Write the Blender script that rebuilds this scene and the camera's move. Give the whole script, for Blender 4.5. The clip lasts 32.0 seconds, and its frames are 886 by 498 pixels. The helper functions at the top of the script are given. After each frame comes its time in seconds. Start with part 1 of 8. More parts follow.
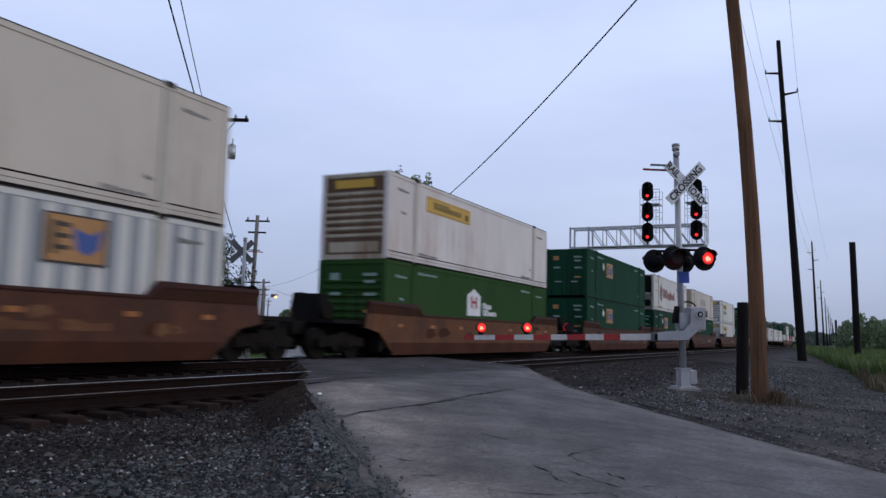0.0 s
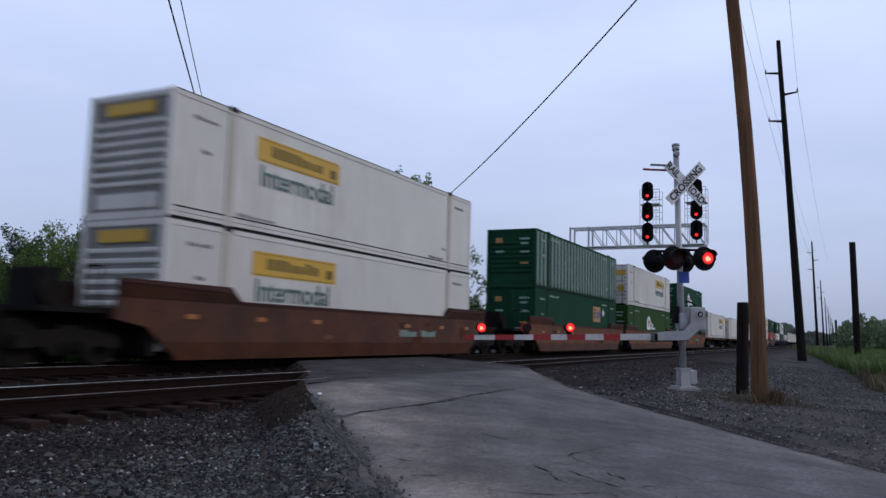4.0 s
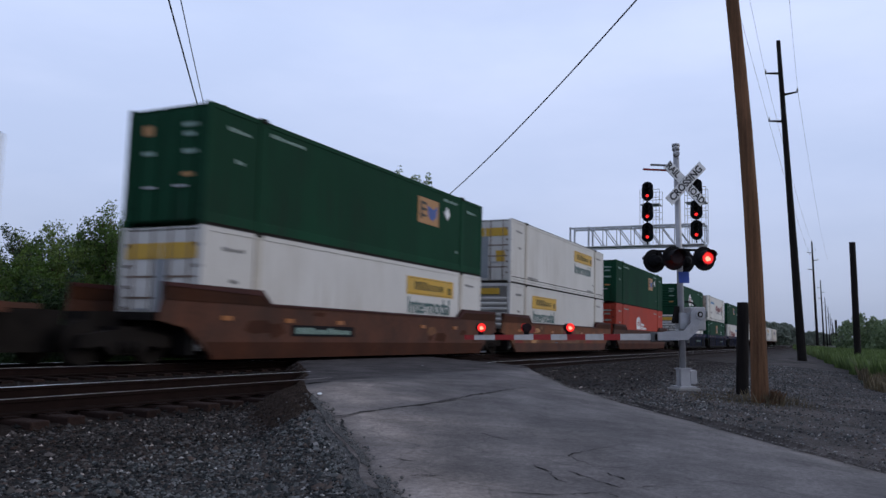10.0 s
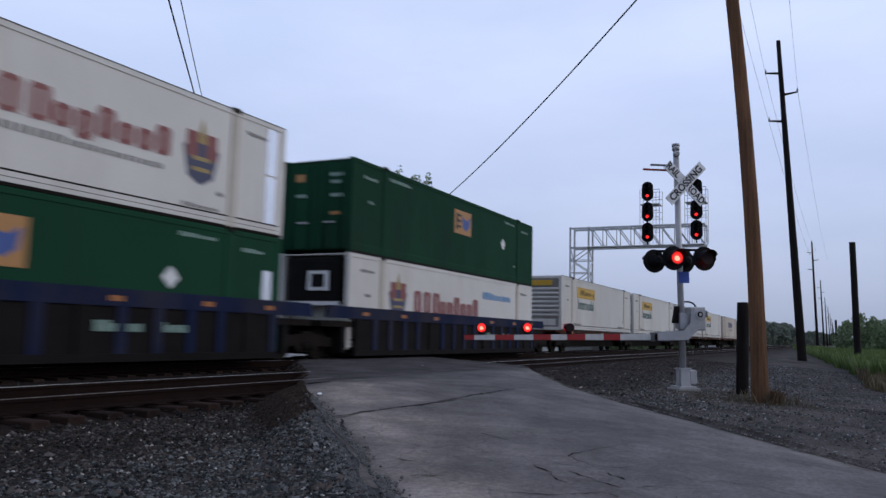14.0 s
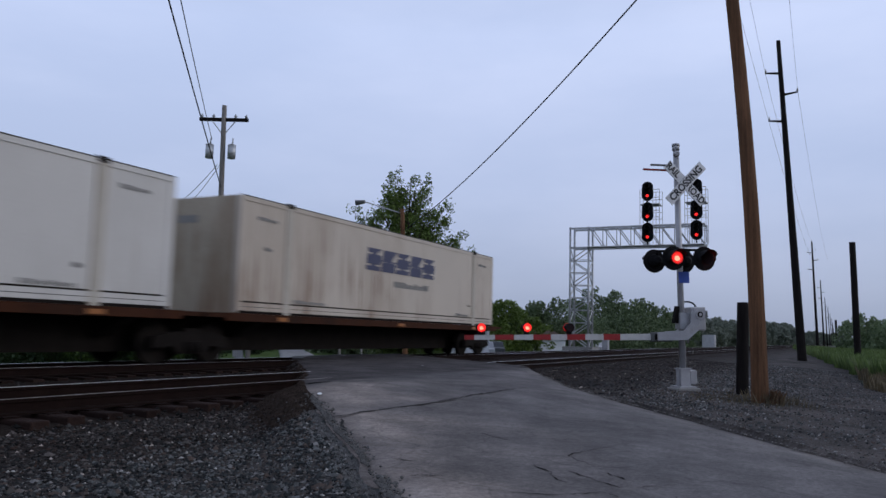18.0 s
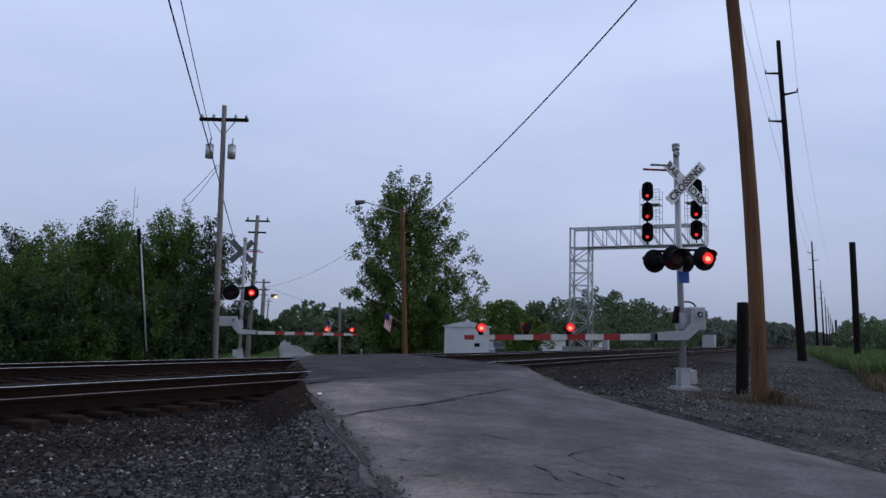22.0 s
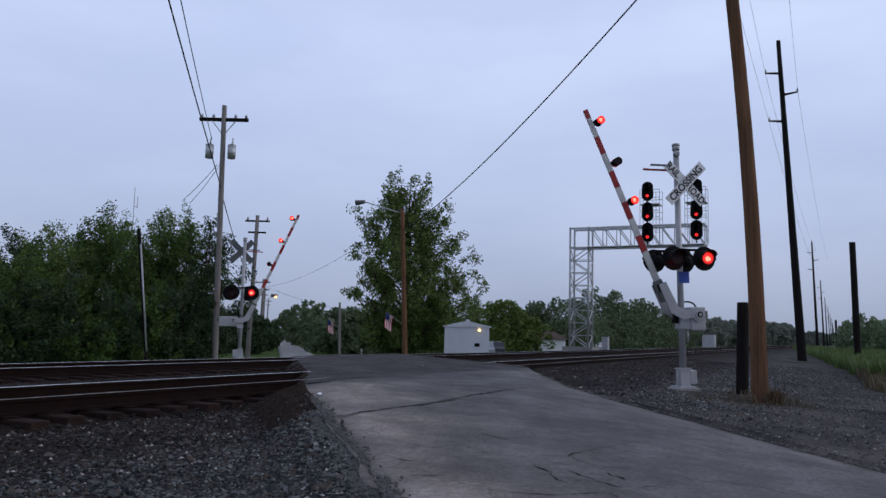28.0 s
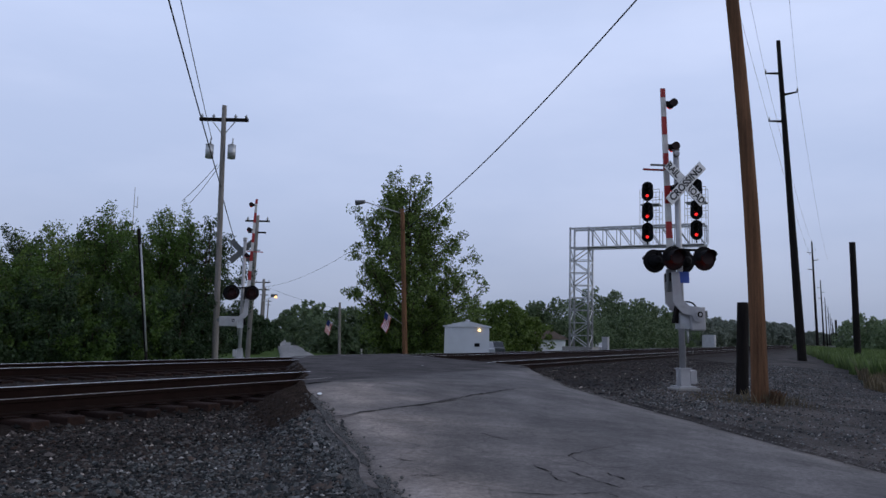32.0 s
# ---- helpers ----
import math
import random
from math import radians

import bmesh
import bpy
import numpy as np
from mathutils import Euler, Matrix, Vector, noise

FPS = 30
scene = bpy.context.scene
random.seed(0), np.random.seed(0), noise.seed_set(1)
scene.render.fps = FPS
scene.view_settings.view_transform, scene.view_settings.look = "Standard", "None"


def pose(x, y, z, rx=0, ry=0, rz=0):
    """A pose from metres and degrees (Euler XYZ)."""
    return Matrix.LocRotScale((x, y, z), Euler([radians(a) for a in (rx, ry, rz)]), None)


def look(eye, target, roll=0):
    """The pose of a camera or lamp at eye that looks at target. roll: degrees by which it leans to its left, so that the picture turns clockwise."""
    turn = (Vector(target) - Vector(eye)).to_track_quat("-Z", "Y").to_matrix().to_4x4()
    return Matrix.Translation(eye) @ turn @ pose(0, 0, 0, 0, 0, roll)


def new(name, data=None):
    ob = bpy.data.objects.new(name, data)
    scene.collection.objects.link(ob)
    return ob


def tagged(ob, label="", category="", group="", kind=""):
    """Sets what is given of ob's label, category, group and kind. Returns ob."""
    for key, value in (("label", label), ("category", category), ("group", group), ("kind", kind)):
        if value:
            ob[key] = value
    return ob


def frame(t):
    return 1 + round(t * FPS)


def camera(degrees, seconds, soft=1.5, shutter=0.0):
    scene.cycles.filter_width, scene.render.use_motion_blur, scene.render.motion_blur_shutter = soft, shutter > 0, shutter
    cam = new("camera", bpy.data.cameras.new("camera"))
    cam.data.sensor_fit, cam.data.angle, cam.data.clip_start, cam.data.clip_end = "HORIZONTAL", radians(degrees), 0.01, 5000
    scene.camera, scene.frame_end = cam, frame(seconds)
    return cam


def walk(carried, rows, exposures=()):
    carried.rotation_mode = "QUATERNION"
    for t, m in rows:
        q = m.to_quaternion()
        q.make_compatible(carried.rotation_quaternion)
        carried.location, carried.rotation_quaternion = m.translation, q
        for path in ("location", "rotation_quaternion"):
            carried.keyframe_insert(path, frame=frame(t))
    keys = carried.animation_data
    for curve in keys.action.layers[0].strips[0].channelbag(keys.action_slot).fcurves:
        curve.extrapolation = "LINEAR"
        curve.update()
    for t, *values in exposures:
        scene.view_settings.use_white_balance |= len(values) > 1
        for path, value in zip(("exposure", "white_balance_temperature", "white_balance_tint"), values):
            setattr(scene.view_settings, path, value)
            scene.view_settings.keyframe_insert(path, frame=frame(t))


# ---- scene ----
# Metres. X runs along the tracks, Y across them away from the camera, Z up from the rail tops.
cam = camera(58.19, 32.0, soft=1.5, shutter=0.35)
EYE = Vector((0, 0, 0.793))
AIM = EYE + Vector((math.cos(radians(26.07)) * math.cos(radians(6.14)), math.sin(radians(26.07)) * math.cos(radians(6.14)), math.sin(radians(6.14))))
HELD = look(EYE, AIM, 1.403)
walk(cam, [(0, HELD), (32, HELD)], exposures=[(0, 0.0), (14.8, 0.0), (16.6, -0.15), (32, -0.13)])

# ---- light: overcast dusk ----
SUN_EL, SUN_AZ = radians(24), radians(160)
world = bpy.data.worlds.new("world")
scene.world = world
world.use_nodes = True
wn, wl = world.node_tree.nodes, world.node_tree.links
wn.clear()
w_out, w_bg = wn.new("ShaderNodeOutputWorld"), wn.new("ShaderNodeBackground")
sky = wn.new("ShaderNodeTexSky")
sky.sky_type, sky.sun_disc, sky.sun_elevation, sky.sun_rotation = "NISHITA", False, SUN_EL, SUN_AZ
coord, mapping = wn.new("ShaderNodeTexCoord"), wn.new("ShaderNodeMapping")
mapping.inputs["Scale"].default_value = (1.0, 1.0, 3.2)
cloud = wn.new("ShaderNodeTexNoise")
cloud.inputs["Scale"].default_value, cloud.inputs["Detail"].default_value, cloud.inputs["Roughness"].default_value = 2.2, 5.0, 0.55
cramp = wn.new("ShaderNodeValToRGB")
cramp.color_ramp.elements[0].position, cramp.color_ramp.elements[0].color = 0.32, (5.8, 6.9, 9.9, 1)
cramp.color_ramp.elements[1].position, cramp.color_ramp.elements[1].color = 0.70, (6.9, 7.9, 10.9, 1)
w_sep, w_fade = wn.new("ShaderNodeSeparateXYZ"), wn.new("ShaderNodeValToRGB")
w_fade.color_ramp.elements[0].position, w_fade.color_ramp.elements[0].color = 0.0, (0.56, 0.565, 0.57, 1)
w_fade.color_ramp.elements[1].position, w_fade.color_ramp.elements[1].color = 1.0, (0.5, 0.5, 0.5, 1)
w_mid = w_fade.color_ramp.elements.new(0.36)
w_mid.color = (1.05, 1.06, 1.06, 1)
for w_at, w_level in ((0.08, 0.72), (0.18, 0.90)):
    w_stop = w_fade.color_ramp.elements.new(w_at)
    w_stop.color = (w_level, w_level, w_level, 1)
w_scale = wn.new("ShaderNodeVectorMath")
w_scale.operation = "SCALE"
w_mix = wn.new("ShaderNodeMix")
w_mix.data_type = "RGBA"
w_mix.inputs["Factor"].default_value = 0.93
wl.new(coord.outputs["Generated"], mapping.inputs["Vector"])
wl.new(mapping.outputs["Vector"], cloud.inputs["Vector"])
wl.new(cloud.outputs["Fac"], cramp.inputs["Fac"])
wl.new(coord.outputs["Generated"], w_sep.inputs["Vector"])
wl.new(w_sep.outputs["Z"], w_fade.inputs["Fac"])
wl.new(cramp.outputs["Color"], w_scale.inputs[0])
wl.new(w_fade.outputs["Color"], w_scale.inputs["Scale"])
wl.new(sky.outputs["Color"], w_mix.inputs["A"])
wl.new(w_scale.outputs["Vector"], w_mix.inputs["B"])
wl.new(w_mix.outputs["Result"], w_bg.inputs["Color"])
w_bg.inputs["Strength"].default_value = 0.1
wl.new(w_bg.outputs["Background"], w_out.inputs["Surface"])
sun_data = bpy.data.lights.new("sun", "SUN")
sun_data.energy, sun_data.angle, sun_data.color = 0.75, radians(30), (1.0, 0.95, 0.9)
sun = new("sun", sun_data)
sun.matrix_basis = look((0, 0, 30), (0 - math.sin(SUN_AZ), 0 - math.cos(SUN_AZ), 30 - math.tan(SUN_EL)))


# ---- materials ----
MATS = {}


def mat(name, color, rough=0.6, metal=0.0, vary=0.25, scale=3.0, fine=40.0, bump=0.15, dirt=None, dirt_amount=0.0, random_amount=0.0, emit=None, power=0.0, stretch=(1, 1, 1), streak=0.0, rain=None):
    """A painted, worn or grainy surface with variation at two scales, in object space."""
    if name in MATS:
        return MATS[name]
    m = bpy.data.materials.new(name)
    m.use_nodes = True
    nodes, links = m.node_tree.nodes, m.node_tree.links
    b = nodes["Principled BSDF"]
    b.inputs["Roughness"].default_value, b.inputs["Metallic"].default_value = rough, metal
    b.inputs["Specular IOR Level"].default_value = 0.1 if rough >= 0.78 else (0.25 if rough >= 0.6 else 0.45)
    if emit:
        b.inputs["Base Color"].default_value = (*color, 1)
        b.inputs["Emission Color"].default_value, b.inputs["Emission Strength"].default_value = (*emit, 1), power
        MATS[name] = m
        return m
    tc, mp = nodes.new("ShaderNodeTexCoord"), nodes.new("ShaderNodeMapping")
    mp.inputs["Scale"].default_value = stretch
    links.new(tc.outputs["Object"], mp.inputs["Vector"])
    n1, n2 = nodes.new("ShaderNodeTexNoise"), nodes.new("ShaderNodeTexNoise")
    n1.inputs["Scale"].default_value, n1.inputs["Detail"].default_value = scale, 6
    n2.inputs["Scale"].default_value, n2.inputs["Detail"].default_value = fine, 3
    for nd in (n1, n2):
        links.new(mp.outputs["Vector"], nd.inputs["Vector"])
    ramp = nodes.new("ShaderNodeValToRGB")
    lo, hi = [max(0.0, c * (1 - vary)) for c in color], [min(1.0, c * (1 + vary)) for c in color]
    ramp.color_ramp.elements[0].position, ramp.color_ramp.elements[0].color = 0.3, (*lo, 1)
    ramp.color_ramp.elements[1].position, ramp.color_ramp.elements[1].color = 0.7, (*hi, 1)
    add = nodes.new("ShaderNodeMath")
    add.operation = "MULTIPLY_ADD"
    add.inputs[1].default_value, add.inputs[2].default_value = 0.35, 0.0
    links.new(n2.outputs["Fac"], add.inputs[0])
    mixf = nodes.new("ShaderNodeMath")
    mixf.operation = "MULTIPLY_ADD"
    mixf.inputs[1].default_value = 0.65
    links.new(n1.outputs["Fac"], mixf.inputs[0])
    links.new(add.outputs[0], mixf.inputs[2])
    links.new(mixf.outputs[0], ramp.inputs["Fac"])
    col = ramp.outputs["Color"]
    if dirt:
        n3, r3, mx = nodes.new("ShaderNodeTexNoise"), nodes.new("ShaderNodeValToRGB"), nodes.new("ShaderNodeMix")
        mp3 = nodes.new("ShaderNodeMapping")
        mp3.inputs["Scale"].default_value = (1.0, 1.0, 1.0 - 0.85 * streak)
        links.new(tc.outputs["Object"], mp3.inputs["Vector"])
        links.new(mp3.outputs["Vector"], n3.inputs["Vector"])
        n3.inputs["Scale"].default_value, n3.inputs["Detail"].default_value, n3.inputs["Roughness"].default_value = scale * 0.7, 8, 0.7
        r3.color_ramp.elements[0].position, r3.color_ramp.elements[1].position = 0.62 - 0.35 * dirt_amount, 0.78
        mx.data_type = "RGBA"
        links.new(n3.outputs["Fac"], r3.inputs["Fac"])
        links.new(r3.outputs["Color"], mx.inputs["Factor"])
        links.new(col, mx.inputs["A"])
        mx.inputs["B"].default_value = (*dirt, 1)
        col = mx.outputs["Result"]
    if rain:
        # narrow rust runs down the panel, in patches
        n4, n5, mp4, r4, mu, mx4 = nodes.new("ShaderNodeTexNoise"), nodes.new("ShaderNodeTexNoise"), nodes.new("ShaderNodeMapping"), nodes.new("ShaderNodeValToRGB"), nodes.new("ShaderNodeMath"), nodes.new("ShaderNodeMix")
        mp4.inputs["Scale"].default_value = (5.0, 5.0, 0.22)
        links.new(tc.outputs["Object"], mp4.inputs["Vector"])
        links.new(mp4.outputs["Vector"], n4.inputs["Vector"])
        links.new(tc.outputs["Object"], n5.inputs["Vector"])
        n4.inputs["Scale"].default_value, n4.inputs["Detail"].default_value = 1.6, 6
        n5.inputs["Scale"].default_value, n5.inputs["Detail"].default_value = 0.45, 4
        mu.operation = "MULTIPLY"
        links.new(n4.outputs["Fac"], mu.inputs[0])
        links.new(n5.outputs["Fac"], mu.inputs[1])
        r4.color_ramp.elements[0].position, r4.color_ramp.elements[1].position = 0.27, 0.46
        links.new(mu.outputs[0], r4.inputs["Fac"])
        mx4.data_type = "RGBA"
        links.new(r4.outputs["Color"], mx4.inputs["Factor"])
        links.new(col, mx4.inputs["A"])
        mx4.inputs["B"].default_value = (*rain, 1)
        col = mx4.outputs["Result"]
    if random_amount:
        info, mr, hv = nodes.new("ShaderNodeObjectInfo"), nodes.new("ShaderNodeMapRange"), nodes.new("ShaderNodeHueSaturation")
        mr.inputs["To Min"].default_value, mr.inputs["To Max"].default_value = 1 - random_amount, 1 + random_amount
        links.new(info.outputs["Random"], mr.inputs["Value"])
        links.new(mr.outputs["Result"], hv.inputs["Value"])
        links.new(col, hv.inputs["Color"])
        col = hv.outputs["Color"]
    links.new(col, b.inputs["Base Color"])
    if bump:
        bp = nodes.new("ShaderNodeBump")
        bp.inputs["Strength"].default_value, bp.inputs["Distance"].default_value = bump, 0.02
        links.new(n2.outputs["Fac"], bp.inputs["Height"])
        links.new(bp.outputs["Normal"], b.inputs["Normal"])
    MATS[name] = m
    return m


def leaf_mat(name, color, vary=0.35):
    if name in MATS:
        return MATS[name]
    m = bpy.data.materials.new(name)
    m.use_nodes = True
    nodes, links = m.node_tree.nodes, m.node_tree.links
    b = nodes["Principled BSDF"]
    b.inputs["Roughness"].default_value = 0.65
    geo, ramp = nodes.new("ShaderNodeNewGeometry"), nodes.new("ShaderNodeValToRGB")
    ramp.color_ramp.elements[0].color = (*[c * (1 - vary) for c in color], 1)
    ramp.color_ramp.elements[1].color = (color[0] * (1 + vary * 1.3), color[1] * (1 + vary), color[2] * (1 + vary * 0.5), 1)
    links.new(geo.outputs["Random Per Island"], ramp.inputs["Fac"])
    links.new(ramp.outputs["Color"], b.inputs["Base Color"])
    tr, mx, out = nodes.new("ShaderNodeBsdfTranslucent"), nodes.new("ShaderNodeMixShader"), nodes["Material Output"]
    links.new(ramp.outputs["Color"], tr.inputs["Color"])
    mx.inputs[0].default_value = 0.25
    links.new(b.outputs[0], mx.inputs[1])
    links.new(tr.outputs[0], mx.inputs[2])
    links.new(mx.outputs[0], out.inputs["Surface"])
    MATS[name] = m
    return m


STEEL = mat("galvanised_steel", (0.42, 0.43, 0.44), 0.5, 0.55, 0.2, 4, 60, 0.1, (0.2, 0.19, 0.18), 0.15)
ALU = mat("aluminium_paint", (0.37, 0.37, 0.38), 0.45, 0.2, 0.15, 3, 50, 0.08, (0.25, 0.24, 0.22), 0.2)
BLACK = mat("black_paint", (0.010, 0.010, 0.011), 0.8, 0, 0.4, 5, 50, 0.1)
WHITE = mat("white_board", (0.74, 0.74, 0.73), 0.5, 0, 0.08, 4, 50, 0.05, (0.45, 0.43, 0.4), 0.15)
BACKING = mat("board_back", (0.12, 0.125, 0.125), 0.7, 0.0, 0.15, 4, 50, 0.05)
LETTER = mat("black_lettering", (0.015, 0.015, 0.015), 0.5, 0, 0.1, 5, 50, 0)
REDSTRIPE = mat("red_reflective", (0.30, 0.014, 0.013), 0.45, 0, 0.15, 6, 60, 0.05)
WHITESTRIPE = mat("white_reflective", (0.52, 0.51, 0.49), 0.5, 0, 0.15, 6, 60, 0.05, (0.33, 0.3, 0.26), 0.3)
BLUE = mat("blue_sign", (0.015, 0.06, 0.32), 0.4, 0, 0.12, 6, 60, 0.05)
POLE = mat("weathered_pole_wood", (0.15, 0.078, 0.042), 0.85, 0, 0.55, 2.0, 24, 0.6, (0.035, 0.024, 0.018), 0.45, stretch=(9, 9, 0.4), streak=0.95)
GREYPOLE = mat("grey_pole_wood", (0.2, 0.185, 0.17), 0.85, 0, 0.3, 2.5, 30, 0.5, stretch=(6, 6, 0.5))
DARKPOLE = mat("creosote_wood", (0.0125, 0.0105, 0.0098), 0.85, 0, 0.4, 2.5, 30, 0.5, stretch=(6, 6, 0.5))
BARK = mat("bark", (0.07, 0.055, 0.042), 0.9, 0, 0.4, 5, 40, 0.8, stretch=(3, 3, 0.7))
WIRE = mat("wire", (0.03, 0.03, 0.034), 0.9, 0, 0.1, 5, 50, 0)
RAILSIDE = mat("rusty_rail", (0.011, 0.0055, 0.0042), 0.9, 0.0, 0.35, 5, 60, 0.3)
RAILDULL = mat("lightly_rusted_rail_head", (0.30, 0.27, 0.25), 0.42, 0.8, 0.6, 6, 40, 0.05, (0.05, 0.03, 0.022), 0.6)
RAILTOP = mat("polished_rail_head", (0.72, 0.72, 0.73), 0.28, 1.0, 0.1, 2, 40, 0.03)
TIE = mat("creosoted_tie", (0.023, 0.0135, 0.0108), 0.9, 0, 0.4, 4, 40, 0.6, random_amount=0.3, stretch=(3, 0.5, 3))
BROWN = mat("rust_brown_paint", (0.076, 0.0262, 0.0122), 0.75, 0.0, 0.45, 0.9, 12, 0.15, (0.03, 0.017, 0.012), 0.6, 0.12, streak=0.5)
ORANGEBROWN = mat("faded_orange_brown_paint", (0.15, 0.05, 0.0165), 0.75, 0.0, 0.42, 0.9, 12, 0.15, (0.06, 0.028, 0.016), 0.55, 0.1, streak=0.5)
SCRAWL = mat("faded_tan_spray_paint", (0.15, 0.08, 0.036), 0.7, 0.0, 0.5, 1.6, 12, 0.05, (0.12, 0.05, 0.03), 0.7)
BROWNLOW = mat("dull_lower_brown_paint", (0.058, 0.02, 0.0098), 0.78, 0.0, 0.4, 0.9, 12, 0.15, (0.03, 0.015, 0.010), 0.5, 0.1, streak=0.5)
SCRAWLGREY = mat("blue_grey_spray_paint", (0.10, 0.12, 0.15), 0.7, 0, 0.4, 1.6, 12, 0.05)
SCRAWLDIM = mat("dim_tan_spray_paint", (0.15, 0.065, 0.028), 0.75, 0, 0.4, 1.6, 12, 0.05)
RUSTBROWN = mat("worn_rust_brown_paint", (0.128, 0.048, 0.0155), 0.75, 0.0, 0.45, 0.9, 12, 0.15, (0.045, 0.022, 0.014), 0.55, 0.1, streak=0.5)
BROWNDARK = mat("grimy_dark_brown_paint", (0.05, 0.0175, 0.008), 0.8, 0.0, 0.4, 0.9, 12, 0.15, (0.018, 0.011, 0.008), 0.6, 0.1, streak=0.4)
SIGNOLIVE = mat("dark_olive_sign_paint", (0.12, 0.085, 0.022), 0.6, 0, 0.2, 2, 20, 0)
LOGOBLACK = mat("dark_brown_lettering", (0.05, 0.04, 0.03), 0.6, 0, 0.2, 2, 20, 0)
DULLRED = mat("dull_red_marking", (0.16, 0.022, 0.015), 0.7, 0, 0.3, 2, 20, 0.05)
LIFTTAN = mat("tan_stained_post", (0.45, 0.41, 0.345), 0.6, 0, 0.12, 1.5, 18, 0.04, (0.33, 0.27, 0.2), 0.4, streak=0.85)
STAINLESS = mat("bright_stainless_panel", (0.72, 0.73, 0.75), 0.22, 0.9, 0.05, 2, 20, 0.02)
RODRUST = mat("rust_streaked_lock_rod", (0.17, 0.12, 0.09), 0.7, 0.1, 0.4, 4, 30, 0.1)
CARBLUE = mat("dark_blue_car_paint", (0.009, 0.0145, 0.043), 0.8, 0.05, 0.3, 0.8, 25, 0.15, (0.04, 0.035, 0.032), 0.5, streak=0.7)
CARBLACK = mat("grimy_black_steel", (0.009, 0.0078, 0.0075), 0.85, 0.0, 0.4, 2, 25, 0.25)
GRIME = mat("oily_running_gear", (0.012, 0.0095, 0.008), 0.9, 0.0, 0.4, 3, 30, 0.3)
REFLECTOR = mat("yellow_reflector", (0.30, 0.105, 0.02), 0.4, 0, 0.1, 5, 50, 0)
C_WHITE = mat("white_container_paint", (0.565, 0.542, 0.502), 0.55, 0, 0.08, 0.6, 18, 0.04, (0.45, 0.42, 0.37), 0.3, 0.05, streak=0.85, rain=(0.45, 0.415, 0.365))
C_CREAM = mat("cream_container_paint", (0.53, 0.465, 0.385), 0.55, 0, 0.06, 0.6, 18, 0.04, (0.36, 0.29, 0.22), 0.4, 0.05, streak=0.85, rain=(0.22, 0.14, 0.09))
C_ROSE = mat("pinkish_white_container_paint", (0.62, 0.57, 0.535), 0.55, 0, 0.07, 0.6, 18, 0.04, (0.47, 0.38, 0.33), 0.35, 0.05, streak=0.85, rain=(0.42, 0.33, 0.27))
PALES = (C_WHITE, C_CREAM, C_ROSE)
C_GREEN = mat("dark_green_container_paint", (0.0085, 0.0475, 0.0238), 0.8, 0, 0.14, 0.6, 18, 0.05, (0.009, 0.033, 0.0185), 0.4, 0.14, streak=0.85, rain=(0.013, 0.031, 0.019))
C_LIME = mat("leaf_green_container_paint", (0.0235, 0.064, 0.0145), 0.8, 0, 0.14, 0.6, 18, 0.05, (0.035, 0.065, 0.025), 0.4, 0.1, streak=0.85)
C_RED = mat("orange_red_container_paint", (0.365, 0.036, 0.014), 0.7, 0, 0.14, 0.6, 18, 0.05, (0.2, 0.035, 0.02), 0.4, 0.08, streak=0.85)
C_GREY = mat("grey_rib_paint", (0.23, 0.245, 0.26), 0.55, 0, 0.12, 1, 18, 0.05)
C_GREYGREEN = mat("grey_green_rib_paint", (0.13, 0.20, 0.17), 0.55, 0, 0.12, 1, 18, 0.05)
SILLCAP = mat("dark_red_brown_paint", (0.045, 0.012, 0.009), 0.7, 0.05, 0.3, 1, 25, 0.15)
# End-wall colours with the shade between the ribs painted in; the first adds rust.
SHADERUST = mat("deep_rust_recess", (0.15, 0.095, 0.065), 0.8, 0, 0.35, 1.5, 18, 0.1, (0.07, 0.035, 0.02), 0.5, streak=0.8)
SHADEGREY = mat("shaded_grey_recess", (0.22, 0.215, 0.205), 0.7, 0, 0.2, 1.5, 18, 0.05, (0.13, 0.1, 0.08), 0.4, streak=0.8)
RUSTCREAM = mat("rust_washed_cream_paint", (0.43, 0.37, 0.28), 0.65, 0, 0.15, 0.8, 18, 0.05, (0.2, 0.115, 0.06), 0.5, streak=0.85, rain=(0.16, 0.08, 0.04))
SEAM = mat("dark_roof_seam", (0.09, 0.085, 0.08), 0.7, 0, 0.3, 3, 20, 0)
RUSTY = mat("rust_stained_end_panel", (0.42, 0.36, 0.30), 0.7, 0, 0.25, 1.0, 18, 0.1, (0.18, 0.07, 0.035), 0.55, streak=0.8)
YELLOW = mat("yellow_logo_paint", (0.52, 0.30, 0.022), 0.5, 0, 0.1, 1.2, 20, 0.03, (0.4, 0.27, 0.06), 0.3)
TEALTEXT = mat("green_logo_paint", (0.03, 0.085, 0.078), 0.5, 0, 0.1, 2, 20, 0)
ORANGE = mat("orange_logo_paint", (0.36, 0.172, 0.048), 0.5, 0, 0.1, 2, 20, 0.03, (0.4, 0.2, 0.08), 0.3)
LOGOBLUE = mat("blue_logo_paint", (0.03, 0.07, 0.25), 0.5, 0, 0.1, 2, 20, 0)
LOGOWHITE = mat("white_logo_paint", (0.7, 0.7, 0.69), 0.5, 0, 0.1, 2, 20, 0, (0.5, 0.5, 0.48), 0.3)
LOGORED = mat("red_logo_paint", (0.33, 0.03, 0.035), 0.5, 0, 0.1, 2, 20, 0)
LOGOMAROON = mat("maroon_logo_paint", (0.19, 0.05, 0.045), 0.5, 0, 0.1, 2, 20, 0)
CRESTGOLD = mat("dull_gold_paint", (0.32, 0.24, 0.1), 0.6, 0, 0.2, 3, 20, 0)
